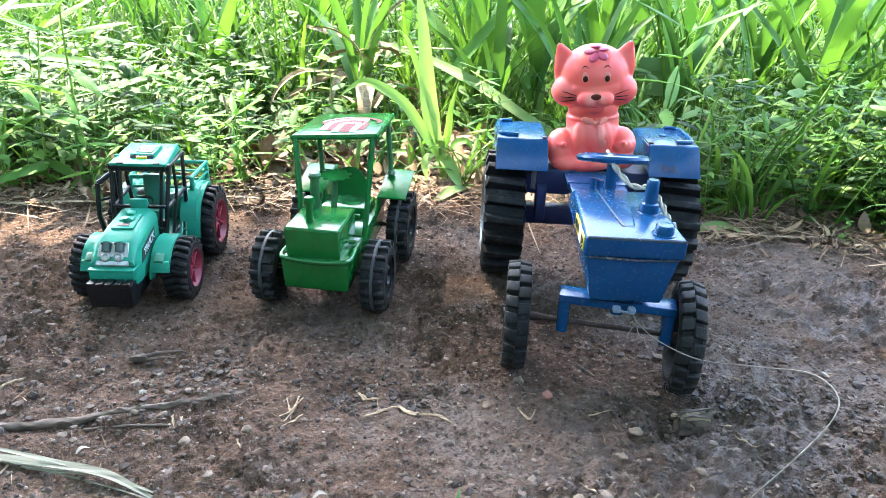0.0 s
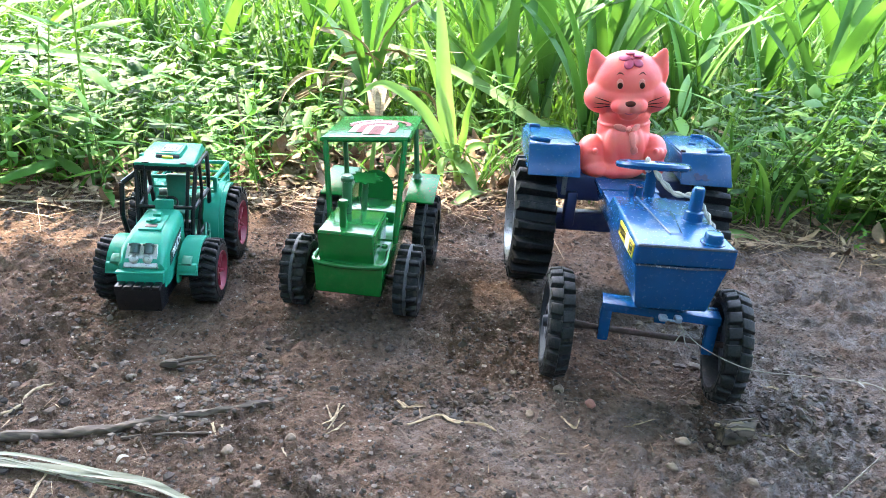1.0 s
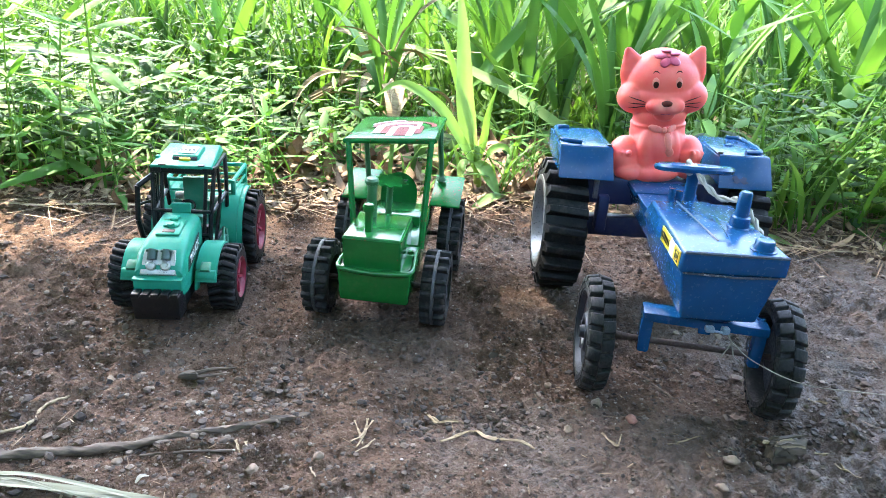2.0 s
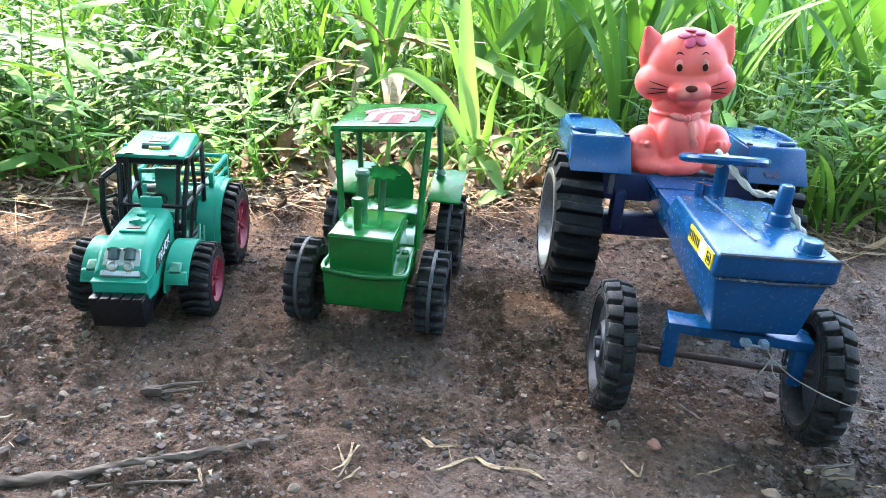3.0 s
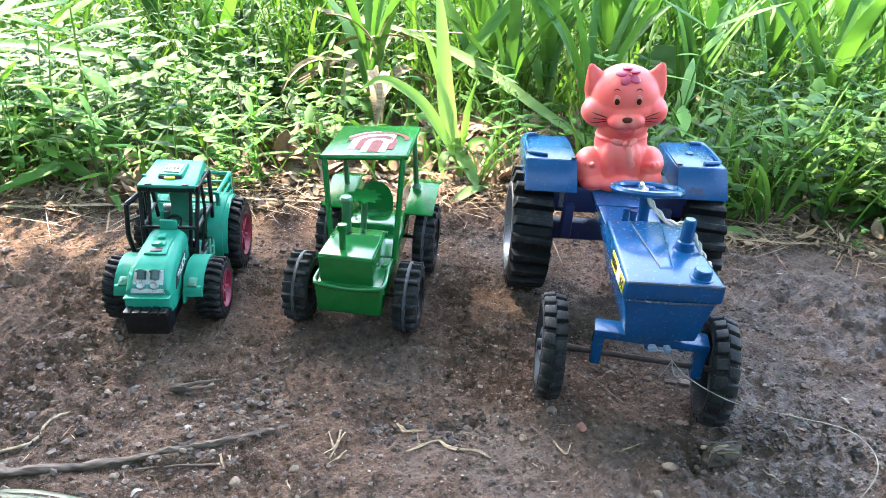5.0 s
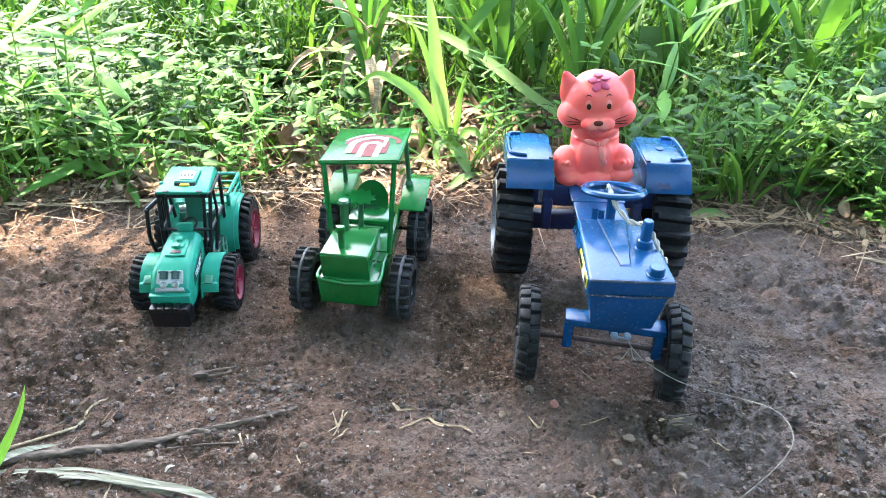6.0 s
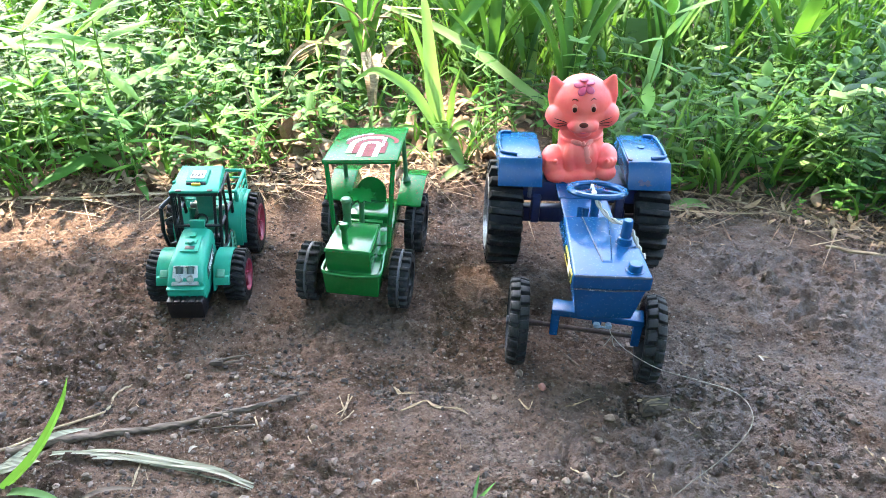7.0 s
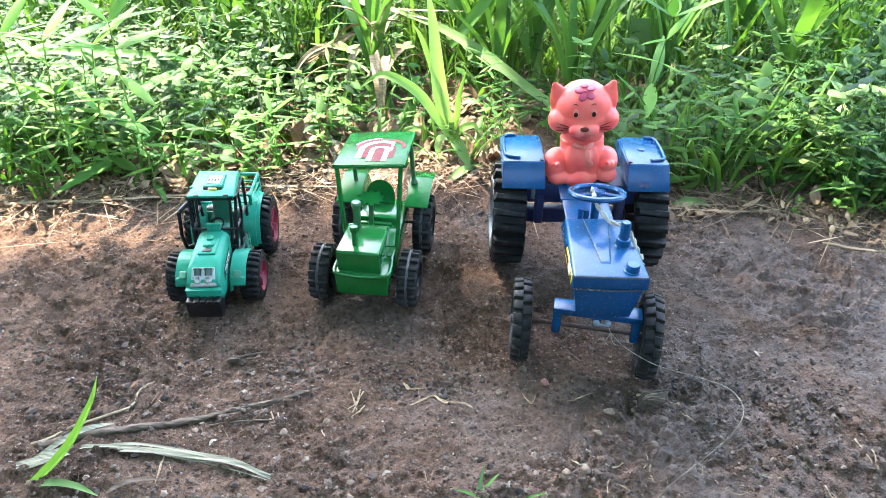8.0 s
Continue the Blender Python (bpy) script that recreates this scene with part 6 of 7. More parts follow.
prng = random.Random(5)
kinds = [weed("oval", 0.075, 0.024, 0.015, 5, 1, "low weed with rounded bright green leaves", WEED_ONE), weed("oval", 0.11, 0.020, 0.012, 7, 2, "leggy weed with small oval yellow-green leaves", WEED_ONE),
         weed("lance", 0.085, 0.050, 0.0085, 6, 3, "bushy weed with narrow lance-shaped leaves", WEED_ONE), weed("broad", 0.085, 0.034, 0.022, 5, 4, "weed with broad grey-green leaves", PALE_LEAF), weed("lance", 0.13, 0.040, 0.0065, 8, 6, "upright weed with thin pointed leaves", WEED_ONE)]
spots = [(0, -0.35, 0.385), (0, -0.40, 0.40), (0, -0.31, 0.42), (1, -0.37, 0.44), (1, -0.33, 0.47), (0, -0.43, 0.36), (1, -0.28, 0.46), (0, -0.38, 0.49), (1, -0.42, 0.50), (4, -0.30, 0.375), (1, -0.45, 0.44),
         (2, -0.545, 0.285), (2, -0.57, 0.32), (2, -0.51, 0.31), (4, -0.55, 0.36), (2, -0.62, 0.34), (4, -0.60, 0.42), (2, -0.48, 0.35), (2, -0.66, 0.29), (3, -0.64, 0.48), (0, -0.50, 0.42),
         (3, 0.435, 0.415), (3, 0.475, 0.435), (3, 0.51, 0.40), (0, 0.46, 0.37), (3, 0.55, 0.46), (0, 0.52, 0.36), (0, 0.40, 0.43), (4, 0.58, 0.40), (2, 0.62, 0.5),
         (2, 0.21, 0.50), (0, 0.30, 0.55), (4, 0.0, 0.47), (4, -0.02, 0.50), (1, -0.13, 0.50), (1, -0.22, 0.50), (4, -0.25, 0.56), (0, 0.08, 0.52), (1, 0.13, 0.56), (3, 0.33, 0.62), (1, -0.48, 0.6), (4, -0.46, 0.66), (3, -0.58, 0.58), (0, 0.389, 0.322)]
low_spots = []
for _ in range(40):
    x = prng.uniform(-0.68, -0.22) if prng.random() < 0.75 else prng.uniform(0.24, 0.62)
    low_spots.append((prng.choice((0, 0, 1, 2, 4)), x, edge_y(x) + prng.uniform(0.02, 0.11)))
used = set()
for k, x, y in spots + low_spots:
    s = prng.uniform(0.9, 1.4) if (x, y) != (0.389, 0.322) else 0.42
    s *= 0.6 if (k, x, y) in low_spots else {3: 1.0, 2: 1.25}.get(k, 0.95)
    m = Matrix.Translation((x, y, ground_z(x, y) - 0.001)) @ Matrix.Rotation(prng.uniform(0, 6.28), 4, "Z") @ Matrix.Rotation(prng.uniform(-0.15, 0.15), 4, "X") @ Matrix.Scale(s, 4)
    if k in used:
        copy_thing(kinds[k], m)
    else:
        used.add(k)
        kinds[k].matrix_basis = m

# long lying and withered leaves
def strap(name, pts, width, material, label, category, roll=0.0, profile=None, fold=0.2):
    return tagged(part(name, ribbon(pts, width, 8, fold, profile, roll), material), label, category)


strap("long_leaf", [(-0.69, 0.41, 0.120), (-0.625, 0.42, 0.127), (-0.59, 0.43, 0.125), (-0.554, 0.45, 0.118), (-0.501, 0.47, 0.109), (-0.467, 0.50, 0.094), (-0.43, 0.53, 0.07)], 0.018, CANE_ONE, "long dark green strap leaf arching over weeds", "leaf", 0.5)
strap("long_leaf", [(-0.175, 0.69, 0.124), (-0.103, 0.67, 0.106), (-0.025, 0.62, 0.082), (0.048, 0.56, 0.053), (0.128, 0.50, 0.026), (0.20, 0.45, 0.010)], 0.018, PALE_LEAF, "long grey-green leaf leaning down through the grass", "leaf", 0.6)
strap("long_leaf", [(0.02, 0.78, 0.12), (0.12, 0.72, 0.20), (0.25, 0.70, 0.235), (0.42, 0.72, 0.20)], 0.022, CANE_ONE, "long bright green leaf arching across the grass", "leaf", 0.4)
strap("long_leaf", [(0.22, 0.47, 0.022), (0.27, 0.43, 0.014), (0.31, 0.39, 0.006), (0.345, 0.355, 0.003)], 0.010, PALE_LEAF, "fallen green strap leaf lying by the soil", "leaf", 0.3)
strap("long_leaf", [(0.318, 0.63, 0.205), (0.330, 0.62, 0.165), (0.342, 0.615, 0.125), (0.348, 0.61, 0.073), (0.340, 0.61, 0.015)], 0.015, CANE_ONE, "dark green leaf hanging straight down", "leaf", 0.2)
strap("long_leaf", [(-0.085, 0.66, 0.080), (-0.069, 0.66, 0.098), (-0.047, 0.66, 0.131), (-0.012, 0.67, 0.175), (0.02, 0.68, 0.21)], 0.022, CANE_ONE, "broad dark green leaf standing behind maize", "leaf", 0.9)
strap("broad_leaf", [(0.328, 0.55, -0.020), (0.369, 0.55, 0.0), (0.431, 0.55, 0.008), (0.478, 0.55, 0.013), (0.54, 0.56, 0.008)], 0.030, PALE_LEAF, "broad grey-green leaf lying in the grass", "leaf", 0.8, lambda t: math.sin(math.pi * min(1, t * 0.9 + 0.05)))
for off in (0.0, 0.006, -0.005):
    strap("withered_leaf", [(-0.335, 0.672, 0.034 + off), (-0.282, 0.675, 0.067 + 0.6 * off), (-0.247, 0.68, 0.087 + 0.3 * off), (-0.205, 0.68, 0.106)], 0.010, DEAD, "brown withered leaf hanging from the grass clump", "dry leaf", 0.7 + 40 * off, None, 0.5)
strap("withered_leaf", [(-0.32, 0.73, 0.140), (-0.274, 0.72, 0.133), (-0.22, 0.71, 0.126), (-0.161, 0.69, 0.121), (-0.10, 0.675, 0.112)], 0.014, DEAD, "long dry straw-brown leaf lying across the stalks", "dry leaf", 0.5)
strap("withered_leaf", [(-0.20, 0.72, 0.120), (-0.169, 0.72, 0.118), (-0.117, 0.72, 0.119), (-0.05, 0.72, 0.120)], 0.005, STRAW, "thin dry straw lying across the stalks", "dry leaf", 0.3)
strap("withered_leaf", [(0.25, 0.70, 0.066), (0.274, 0.70, 0.057), (0.315, 0.70, 0.040), (0.37, 0.70, 0.019), (0.40, 0.70, 0.006)], 0.010, STRAW, "pale dry leaf slanting through green grass", "dry leaf", 0.6)
strap("withered_leaf", [(0.440, 0.62, -0.010), (0.434, 0.62, 0.020), (0.437, 0.625, 0.045), (0.450, 0.64, 0.062)], 0.042, STRAW, "crumpled pale brown dead leaf among weeds", "dry leaf", 1.0, lambda t: math.sin(math.pi * min(1, t * 0.85 + 0.1)), 0.5)
strap("dry_straw", [(0.290, 0.45, 0.012), (0.307, 0.45, 0.011), (0.36, 0.45, 0.007), (0.42, 0.45, 0.002)], 0.007, STRAW, "pale dry stem lying at the weeds", "straw")
strap("dry_straw", [(0.25, 0.36, 0.006), (0.30, 0.345, 0.008), (0.36, 0.325, 0.006), (0.42, 0.30, 0.005)], 0.004, STRAW, "long thin dry stem lying at the weeds", "straw")
strap("dry_straw", [(0.21, 0.31, 0.006), (0.27, 0.305, 0.008), (0.34, 0.315, 0.006), (0.40, 0.335, 0.008)], 0.004, DEAD, "long brown stem lying across the litter", "straw")
strap("dry_straw", [(-0.50, 0.235, 0.004), (-0.44, 0.245, 0.007), (-0.38, 0.262, 0.006), (-0.31, 0.275, 0.007)], 0.006, STRAW, "long straw leaf lying along the soil edge", "straw")
strap("dry_straw", [(-0.34, 0.29, 0.005), (-0.28, 0.295, 0.008), (-0.22, 0.305, 0.006), (-0.17, 0.31, 0.006)], 0.005, STRAW, "pale straw lying along the soil edge", "straw")
strap("dry_straw", [(-0.60, 0.215, 0.004), (-0.53, 0.225, 0.007), (-0.46, 0.232, 0.005)], 0.007, DEAD, "flat dead blade lying along the soil edge", "straw")
strap("cut_leaf", [(0.235, 0.315, 0.004), (0.262, 0.325, 0.008), (0.285, 0.322, 0.004)], 0.018, PALE_LEAF, "fallen pale green leaf on the soil", "leaf", 0.2)
strap("cut_leaf", [(-0.055, 0.345, 0.004), (-0.035, 0.365, 0.012), (-0.015, 0.385, 0.010)], 0.014, PALE_LEAF, "fallen pale green leaf on the litter", "leaf", 0.3)
wrng = random.Random(33)
for i in range(16):
    h, base = wrng.uniform(0, 6.28), (-0.205 + wrng.gauss(0, 0.016), 0.60 + wrng.gauss(0, 0.015), wrng.uniform(0.03, 0.14))
    strap("withered_leaf", [tuple(p) for p in blade_points(h, wrng.uniform(0.08, 0.19), wrng.uniform(0.3, 1.2), wrng.uniform(1.2, 2.6), base)], wrng.uniform(0.008, 0.018), DEAD if i % 3 else STRAW, "brown withered leaf hanging from the grass clump", "dry leaf", wrng.uniform(-1, 1), None, 0.45)
torn = thing("torn_leaf", pose(0.235, 0.70, 0.07, 0, 0, 4), "torn piece of broad pale green ribbed leaf", "leaf")
for k in range(3):
    part("leaf_strip", hexa([(-0.03, 0.002 * (k % 2), 0.019 * k), (0.034, 0.004, 0.019 * k), (0.034, 0.005, 0.019 * k), (-0.03, 0.001 + 0.002 * (k % 2), 0.019 * k)],
                            [(-0.028, 0.006, 0.019 * k + 0.018), (0.033, 0.009, 0.019 * k + 0.018), (0.033, 0.010, 0.019 * k + 0.018), (-0.028, 0.007, 0.019 * k + 0.018)], 0.0), PALE_LEAF, torn)
tagged(part("dry_stalk", tube(smooth_line([(-0.308, 0.375, -0.003), (-0.312, 0.385, 0.05), (-0.325, 0.40, 0.10)], 5), 0.0015, 6), STRAW), "pale upright dry weed stalk at the soil edge", "stalk")
front_blade = thing("grass_blade", Matrix.Identity(4), "single bright green grass blade standing in front", "grass")
part("blade", ribbon([(-0.335, -0.172, -0.004), (-0.318, -0.169, 0.012), (-0.290, -0.166, 0.045), (-0.262, -0.162, 0.090), (-0.250, -0.160, 0.118)], 0.0115, 8, 0.45, lambda t: (0.75 + 0.25 * min(1, t * 3)) * (1 - t ** 1.6), -1.0), WEED_ONE, front_blade)
part("blade", ribbon([(-0.335, -0.172, -0.004), (-0.31, -0.176, 0.012), (-0.285, -0.180, 0.018), (-0.265, -0.183, 0.012)], 0.0075, 6, 0.3), PALE_LEAF, front_blade)

# grasses with seed spikes
def seed_grass(x, y, h, lean, seed):
    r = random.Random(seed)
    ob = thing("seeding_grass", Matrix.Translation((x, y, ground_z(x, y) - 0.002)), "thin green grass stem with a seed spike", "grass", "seeding grasses")
    line = smooth_line([(0, 0, 0), (lean * 0.3, 0.002, h * 0.45), (lean, 0.004, h)], 8)
    part("stem", tube(line, 0.0008, 6), STEM, ob)
    spike = Mass()
    for k in range(46):
        t = k / 45
        p = line[-1] + Vector((lean * 0.5 * t, 0, h * 0.32 * t))
        spike.leaf(p, r.uniform(0, 6.28), 0.0055 * (1 - 0.5 * t), 0.0024, r.uniform(0.3, 1.0), 0.2, 3)
    me = bpy.data.meshes.new("seed_spike")
    me.from_pydata(spike.v, [], spike.f)
    me.materials.append(WEED_ONE)
    ob2 = new("seed_spike", me)
    ob2.parent = ob
    part("blade", ribbon(blade_points(r.uniform(0, 6.28), h * 0.8, 0.35, 1.3, tuple(line[4])), 0.007, 4, 0.3), WEED_ONE, ob)
    return ob


for k, (x, y, h, lean) in enumerate(((-0.012, 0.465, 0.085, 0.006), (0.012, 0.468, 0.080, -0.004), (-0.455, 0.50, 0.150, 0.03), (-0.366, 0.55, 0.15, 0.016), (-0.555, 0.34, 0.085, 0.006), (-0.600, 0.40, 0.105, -0.012), (-0.395, 0.36, 0.075, 0.008), (-0.505, 0.40, 0.11, 0.02), (0.40, 0.50, 0.13, 0.02), (0.33, 0.56, 0.14, -0.01))):
    seed_grass(x, y, h, lean, 70 + k)

# ---- things lying on the soil ----
def lying(name, pts, r, material, label, category, lift=0.0, seg=8, taper=None, n=5):
    """A stalk on the soil: straws are flat torn strips, sticks are ragged rods."""
    line = smooth_line([(x, y, 0) for x, y in pts], n)
    rr = random.Random(len(pts) * 31 + int(abs(pts[0][0]) * 1e4))
    if name == "straw":
        line = [(p.x, p.y, sum(ground_z(p.x + o, p.y + q) for o in (-0.005, 0, 0.005) for q in (-0.005, 0.005)) / 6 + r * 1.2 + lift) for p in line]
        bm = ribbon(line, r * 2.6, 2, 0.5, lambda t: (0.75 + 0.25 * math.sin(t * 11 + len(pts))) * (1 - 0.6 * t ** 4), rr.uniform(-0.5, 0.5))
        ob = part(name, bm, material)
        ob.modifiers.new("thickness", "SOLIDIFY").thickness = r * 0.5
        return tagged(ob, label, category)
    line = [Vector((p.x + rr.gauss(0, r * 0.06), p.y + rr.gauss(0, r * 0.06), sum(ground_z(p.x + o, p.y + q) for o in (-0.012, -0.004, 0.004, 0.012) for q in (-0.004, 0.004)) / 8 + r * 0.45 + lift)) for p in line]
    tp = [(taper(i / (len(line) - 1)) if taper else 1) * rr.uniform(0.9, 1.1) for i in range(len(line))]
    bm = tube(line, r, seg, tp)
    if r > 0.002:
        for v in bm.verts:
            v.co += Vector((0, 0.6, 1)) * r * 0.5 * noise.noise(Vector((v.co.x * 90, v.co.y * 900, v.co.z * 900)))
    return tagged(part(name, bm, material), label, category)


lying("stick", [(-0.345, -0.137), (-0.295, -0.117), (-0.240, -0.098), (-0.185, -0.078), (-0.131, -0.046)], 0.0033, BARK, "long weathered grey-brown stick lying on soil", "stick", 0.0, 12, lambda t: 1.15 - 0.75 * t, 12)
lying("stick", [(-0.215, -0.098), (-0.19, -0.093), (-0.165, -0.088)], 0.0009, BARK, "thin dry twig beside the long stick", "stick")
lying("root", [(-0.283, -0.055), (-0.291, -0.069), (-0.291, -0.088), (-0.32, -0.110), (-0.351, -0.137)], 0.0011, STRAW, "thin pale curved root lying on soil", "root", 0.001, 7, lambda t: 0.7 + 0.5 * t)
lying("stick", [(0.080, 0.046), (0.095, 0.031), (0.109, 0.016)], 0.0010, BARK, "short dark twig under the blue tractor", "stick")
lying("stick", [(0.070, 0.050), (0.085, 0.036), (0.098, 0.028)], 0.0005, BARK, "thin dark twig under the blue tractor", "stick")
lying("stick", [(0.40, 0.252), (0.432, 0.249), (0.47, 0.247)], 0.0022, STRAW, "short pale stick lying on soil", "stick")
lying("straw", [(-0.060, -0.021), (-0.054, -0.029), (-0.050, -0.031), (-0.040, -0.031)], 0.0014, STRAW, "short bent pale straw on soil", "straw")
lying("straw", [(-0.049, -0.054), (-0.038, -0.046), (-0.029, -0.039)], 0.0010, STRAW, "thin pale straw on soil", "straw")
lying("straw", [(-0.029, -0.039), (-0.020, -0.047), (-0.011, -0.048), (0.0, -0.049), (0.008, -0.053)], 0.0013, STRAW, "wavy pale straw strip on soil", "straw")
for k, pts in enumerate(([(-0.104, -0.044), (-0.098, -0.056), (-0.094, -0.066)], [(-0.096, -0.042), (-0.095, -0.056), (-0.097, -0.070)], [(-0.088, -0.060), (-0.092, -0.068), (-0.097, -0.075)], [(-0.092, -0.045), (-0.096, -0.06), (-0.101, -0.068)])):
    lying("straw", pts, 0.0006 + 0.0003 * (k % 2), STRAW, "dry straw of a small bundle on soil", "straw", 0.0006 * k)
for k, pts in enumerate(([(0.183, -0.022), (0.189, -0.028), (0.194, -0.040)], [(0.186, -0.026), (0.194, -0.029), (0.202, -0.030)], [(0.188, -0.036), (0.194, -0.042), (0.200, -0.046)])):
    lying("straw", pts, 0.0009, STRAW, "forked pale straw on dark soil", "straw", 0.0004 * k)
for k, pts in enumerate(([(-0.166, -0.080), (-0.160, -0.090)], [(-0.160, -0.080), (-0.155, -0.091)], [(-0.118, -0.095), (-0.113, -0.102)], [(0.09, -0.10), (0.10, -0.108)], [(0.33, -0.05), (0.335, -0.075)], [(0.34, -0.06), (0.338, -0.085)], [(0.29, -0.10), (0.295, -0.125)],
                        [(0.198, 0.034), (0.208, 0.026), (0.214, 0.022)], [(0.05, -0.03), (0.058, -0.04), (0.062, -0.03)], [(0.09, -0.034), (0.1, -0.03), (0.112, -0.022)], [(-0.24, -0.13), (-0.235, -0.16)], [(0.275, 0.055), (0.285, 0.052)])):
    lying("straw", pts, 0.0008, STRAW, "small dry straw lying on soil", "straw")


def husk():
    ob = thing("dry_husk", Matrix.Identity(4), "pale grey-green torn husk leaf lying on soil", "husk")
    base = [(-0.345, -0.163), (-0.321, -0.143), (-0.302, -0.136), (-0.265, -0.131), (-0.227, -0.131), (-0.180, -0.136), (-0.147, -0.144)]
    for off, w, cut, lift in ((0.0, 0.0105, 7, 0.003), (-0.0022, 0.006, 6, 0.0048), (0.0018, 0.005, 7, 0.0052), (-0.0042, 0.0026, 7, 0.004)):
        pts = [(x, y + off * (0.3 + 0.7 * i / 6), ground_z(x, y) + lift + 0.003 * math.sin(i * 1.7 + off * 900)) for i, (x, y) in enumerate(base[:cut])]
        part("fibre_strip", ribbon(pts, w, 6, 0.35, lambda t: (0.8 + 0.2 * math.sin(t * 9)) * (1 - 0.75 * t ** 3), 0.15 * off * 200), HUSK, ob)
    return ob


husk()
strap("dry_grass", [(-0.34, -0.150, 0.004), (-0.315, -0.124, 0.010), (-0.29, -0.106, 0.005)], 0.006, HUSK, "pale dry grass blade beside the husk", "straw", 0.3)
strap("dry_grass", [(-0.27, -0.175, 0.003), (-0.25, -0.165, 0.010), (-0.225, -0.158, 0.006)], 0.004, BARK, "thin dry grass blade beside the husk", "straw", 0.2)


def stone(x, y, r, material, label, name="pebble", flat=0.75, seed=1, stretch=1.0):
    bm = bmesh.new()
    r *= 0.8
    bmesh.ops.create_icosphere(bm, subdivisions=3, radius=r)
    for v in bm.verts:
        v.co *= 1 + 0.38 * noise.noise(v.co / r * 1.1 + Vector((seed * 7, 0, 0))) + 0.16 * noise.noise(v.co / r * 3.5 + Vector((0, seed, 0)))
        v.co.x *= stretch
        v.co.z *= flat
    return tagged(part(name, bm, material, m=Matrix.Translation((x, y, ground_z(x, y) + r * flat * 0.3)) @ Matrix.Rotation(seed, 4, "Z"), crease=180), label, "stone", "pebbles on the soil")


for i, (x, y, r, mat, lab) in enumerate(((0.050, 0.002, 0.0048, PEBBLE, "pale round pebble beside the front wheel"), (0.070, -0.016, 0.0042, PINK_STONE, "small smooth pink stone on soil"), (0.126, -0.042, 0.0042, PEBBLE, "pale brown pebble on soil"),
                                         (0.119, -0.008, 0.0040, CRUMB, "dark lump of crumbly soil"), (0.029, -0.030, 0.0035, PEBBLE, "greyish pebble on soil"), (0.115, -0.066, 0.0032, PEBBLE, "small flat pale pebble"),
                                         (-0.116, -0.085, 0.0036, PEBBLE, "round pale brown pebble on soil"), (-0.150, -0.098, 0.0040, PEBBLE, "flat grey-brown stone on soil"), (-0.19, -0.082, 0.0028, PEBBLE, "small pale pebble by the stick"),
                                         (0.018, 0.017, 0.0030, PEBBLE, "small brownish pebble on soil"), (-0.055, 0.03, 0.0022, PEBBLE, "tiny brown pebble on soil"), (0.16, -0.075, 0.003, PEBBLE, "small pebble on soil"), (-0.225, -0.105, 0.0035, PEBBLE, "small rough pale stone"), (0.205, 0.078, 0.0028, PEBBLE, "small pale pebble on damp soil"),
                                         (0.10, -0.112, 0.0045, PEBBLE, "rough crumbly stone in loose soil"), (0.085, -0.12, 0.0038, PEBBLE, "rough pale stone in loose soil"), (0.062, -0.118, 0.003, PEBBLE, "small stone in loose soil"), (-0.27, -0.03, 0.0035, PEBBLE, "small pale pebble on soil"), (0.14, 0.1, 0.0025, PEBBLE, "tiny brown pebble under the tractor"))):
    stone(x, y, r, mat, lab, seed=i + 1, flat=0.8 if i != 7 else 0.45, stretch=1.0 + 0.2 * (i % 3), name="pebble" if mat is not CRUMB else "soil_clod")
def rough(bm, k=0.0011):
    """Splits a block into small faces and frays them."""
    bmesh.ops.subdivide_edges(bm, edges=list(bm.edges), cuts=2, use_grid_fill=True)
    for v in bm.verts:
        v.co += Vector((1.0, 1.0, 1.3)) * k * noise.noise(v.co * 300) + Vector((0.4, 0, 1.2)) * k * noise.noise(Vector((v.co.x * 60, v.co.y * 900, 0)))
    return bm


wood = thing("wood_chunk", pose(0.168, -0.019, ground_z(0.168, -0.019) + 0.009, -14, 5, 14), "rotten splintered piece of wood in a soil hollow", "wood")
crng = random.Random(3)
part("rotten_core", rough(rough(hexa([(-0.012, -0.005, -0.004), (0.011, -0.004, -0.004), (0.013, 0.006, -0.004), (-0.011, 0.007, -0.004)], [(-0.013, -0.006, 0.004), (0.012, -0.003, 0.005), (0.014, 0.005, 0.007), (-0.010, 0.007, 0.006)], 0.001, 2), 0.0024), 0.0016), CHUNK, wood)
for k in range(9):
    y0, z0, x0, x1 = crng.uniform(-0.007, 0.005), crng.uniform(0.003, 0.0075), crng.uniform(-0.016, -0.004), crng.uniform(0.004, 0.016)
    wy, lift = crng.uniform(0.0010, 0.0024), crng.uniform(-0.002, 0.003)
    strip = hexa([(x0, y0, z0), (x1, y0 + 0.001, z0 + lift), (x1, y0 + wy * 0.5, z0 + lift), (x0, y0 + wy, z0)],
                 [(x0 + 0.002, y0, z0 + 0.0014), (x1 - 0.003, y0 + 0.001, z0 + 0.0012 + lift), (x1 - 0.003, y0 + wy * 0.5, z0 + 0.0012 + lift), (x0 + 0.001, y0 + wy, z0 + 0.0014)], 0.0)
    part("splinter", rough(strip, 0.0008), STRAW if k % 3 == 0 else CHUNK, wood)
chip = thing("bark_chip", pose(-0.212, -0.017, ground_z(-0.212, -0.017) + 0.001, 0, 0, 8), "split brown bark chip lying on soil", "bark")
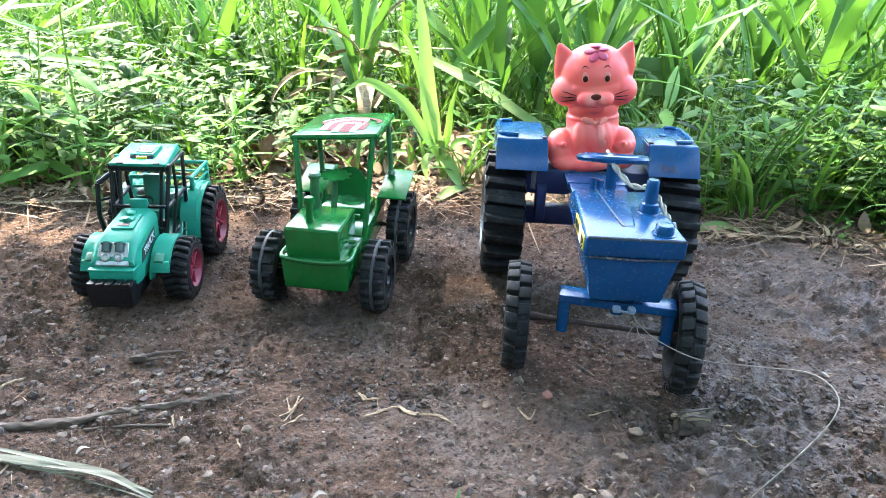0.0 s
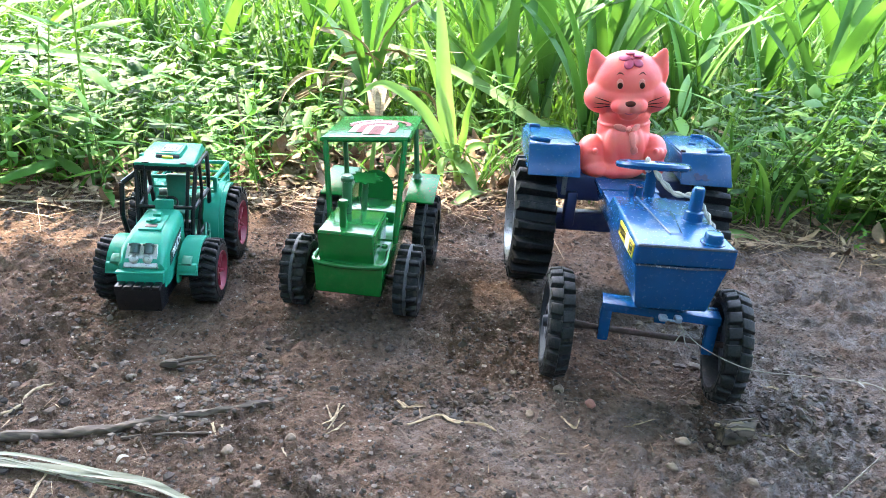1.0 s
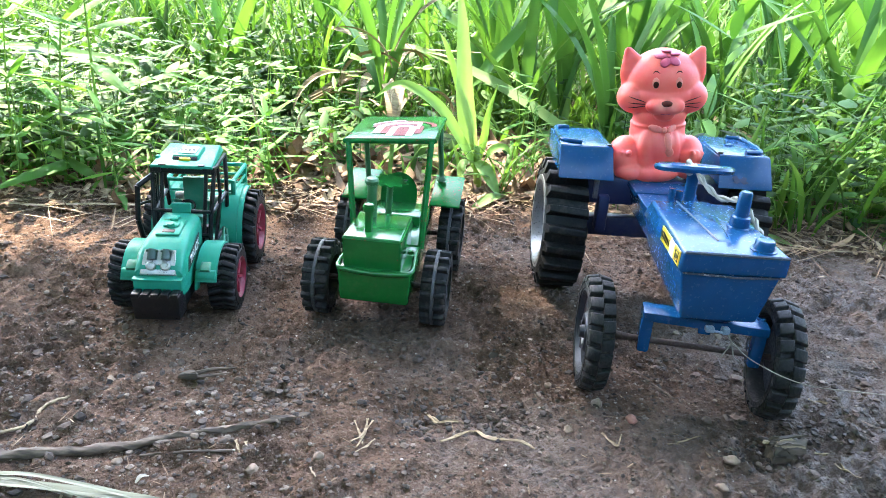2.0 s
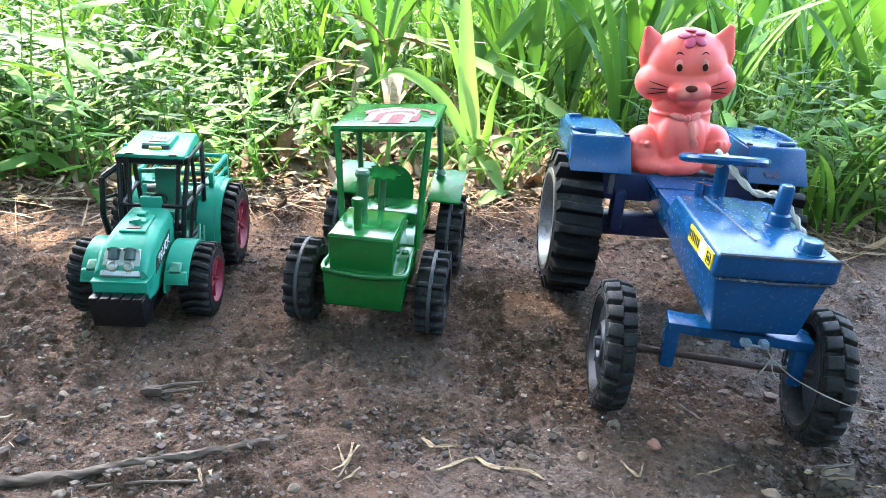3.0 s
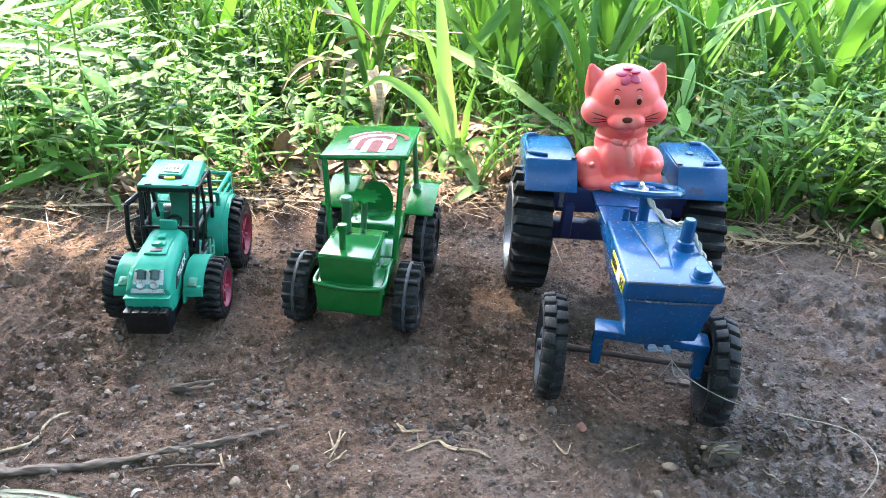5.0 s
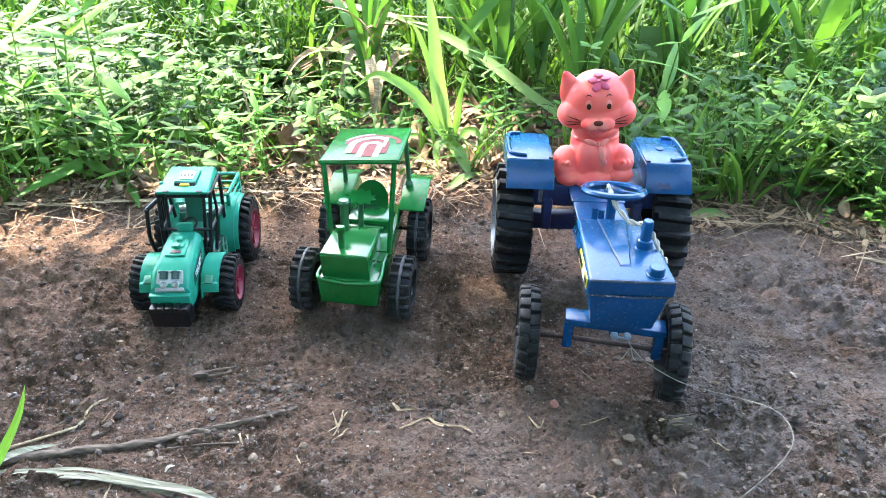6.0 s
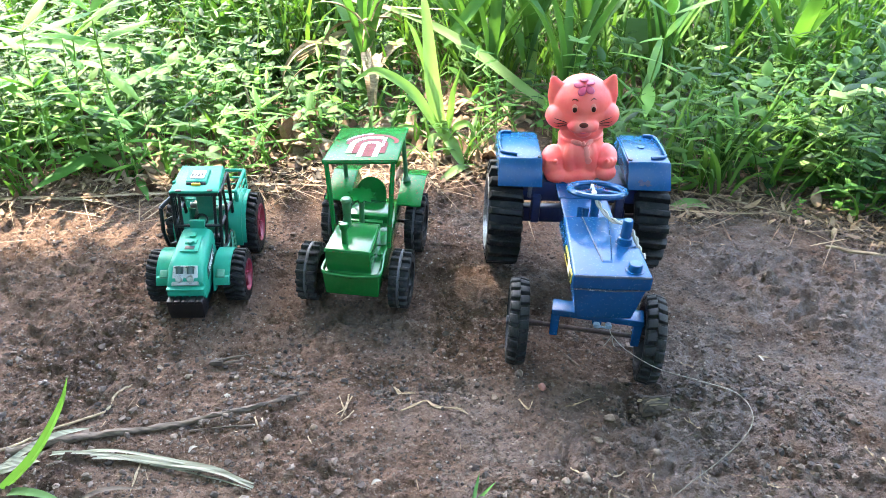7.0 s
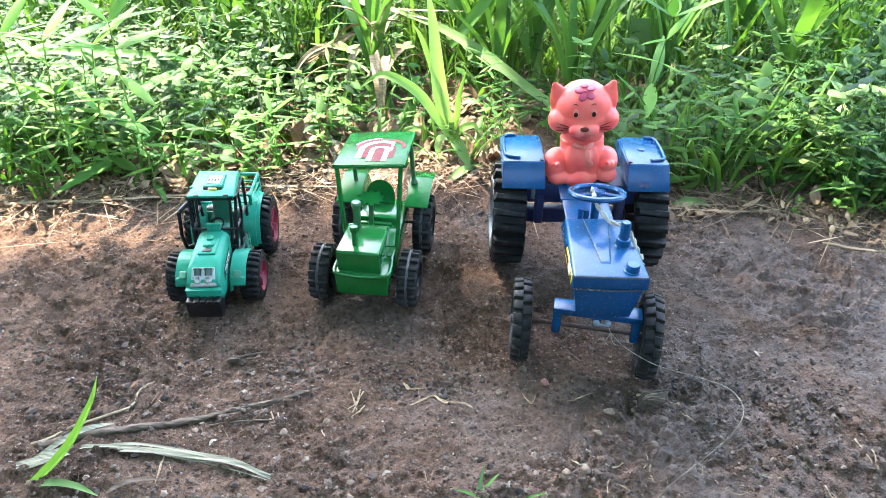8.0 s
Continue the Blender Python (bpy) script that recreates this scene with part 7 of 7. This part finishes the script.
part("chip_end", rough(hexa([(-0.017, -0.003, 0), (-0.004, -0.004, 0), (-0.003, 0.003, 0), (-0.015, 0.004, 0)], [(-0.016, -0.003, 0.003), (-0.005, -0.003, 0.004), (-0.004, 0.003, 0.003), (-0.015, 0.003, 0.002)], 0.0006)), CHUNK, chip)
part("splinter", tube([(-0.008, 0, 0.002), (0.004, 0.003, 0.004), (0.020, 0.008, 0.003)], 0.0013, 6, [1.3, 1, 0.4]), BARK, chip)
part("splinter", tube([(-0.006, -0.002, 0.001), (0.008, 0.0, 0.002), (0.016, 0.003, 0.002)], 0.0010, 6, [1.2, 1, 0.4]), BARK, chip)
star = bmesh.new()
for k in range(7):
    a = 0.9 * k
    star = joined(star, tube([(0, 0, 0.002), (0.0019 * math.cos(a), 0.0019 * math.sin(a), 0.0022), (0.0034 * math.cos(a), 0.0034 * math.sin(a), 0.0012)], 0.0006, 6, [1.2, 1, 0.4]))
tagged(part("fallen_flower", star, WHITE_PETAL, m=Matrix.Translation((-0.197, -0.060, ground_z(-0.197, -0.06)))), "tiny white fallen flower on soil", "flower")
for x, y, rz in ((-0.056, -0.131, 0.6), (0.275, 0.05, 2.0), (-0.205, -0.115, 1.0)):
    tagged(part("petal", ribbon([(-0.004, 0, 0.0015), (0, 0.001, 0.003), (0.004, 0, 0.0012)], 0.003, 4, 0.3, lambda t: math.sin(math.pi * (0.1 + 0.85 * t))), WHITE_PETAL, m=Matrix.Translation((x, y, ground_z(x, y))) @ Matrix.Rotation(rz, 4, "Z")), "small whitish fallen petal on soil", "petal", "fallen petals")
for x, y, n, seed in ((0.017, -0.143, 5, 1), (0.052, -0.141, 4, 2)):
    srng = random.Random(seed)
    sprout = thing("sprout", Matrix.Translation((x, y, ground_z(x, y) - 0.001)), "small flattened green sprout in the soil", "weed", "sprouts in the soil")
    for k in range(n):
        part("blade", ribbon(blade_points(srng.uniform(0, 6.28), srng.uniform(0.014, 0.028), srng.uniform(0.7, 1.3), srng.uniform(0.1, 0.5)), 0.003, 3, 0.3), CANE_ONE, sprout)
orng = random.Random(12)
for k in range(16):
    x, y, a = 0.165 + orng.gauss(0, 0.03), -0.118 + orng.gauss(0, 0.014), orng.uniform(0, 6.28)
    lying("straw", [(x, y), (x + 0.008 * math.cos(a), y + 0.008 * math.sin(a)), (x + 0.018 * math.cos(a + 0.3), y + 0.018 * math.sin(a + 0.3))], 0.0006, STRAW, "small dry straw lying on soil", "straw")
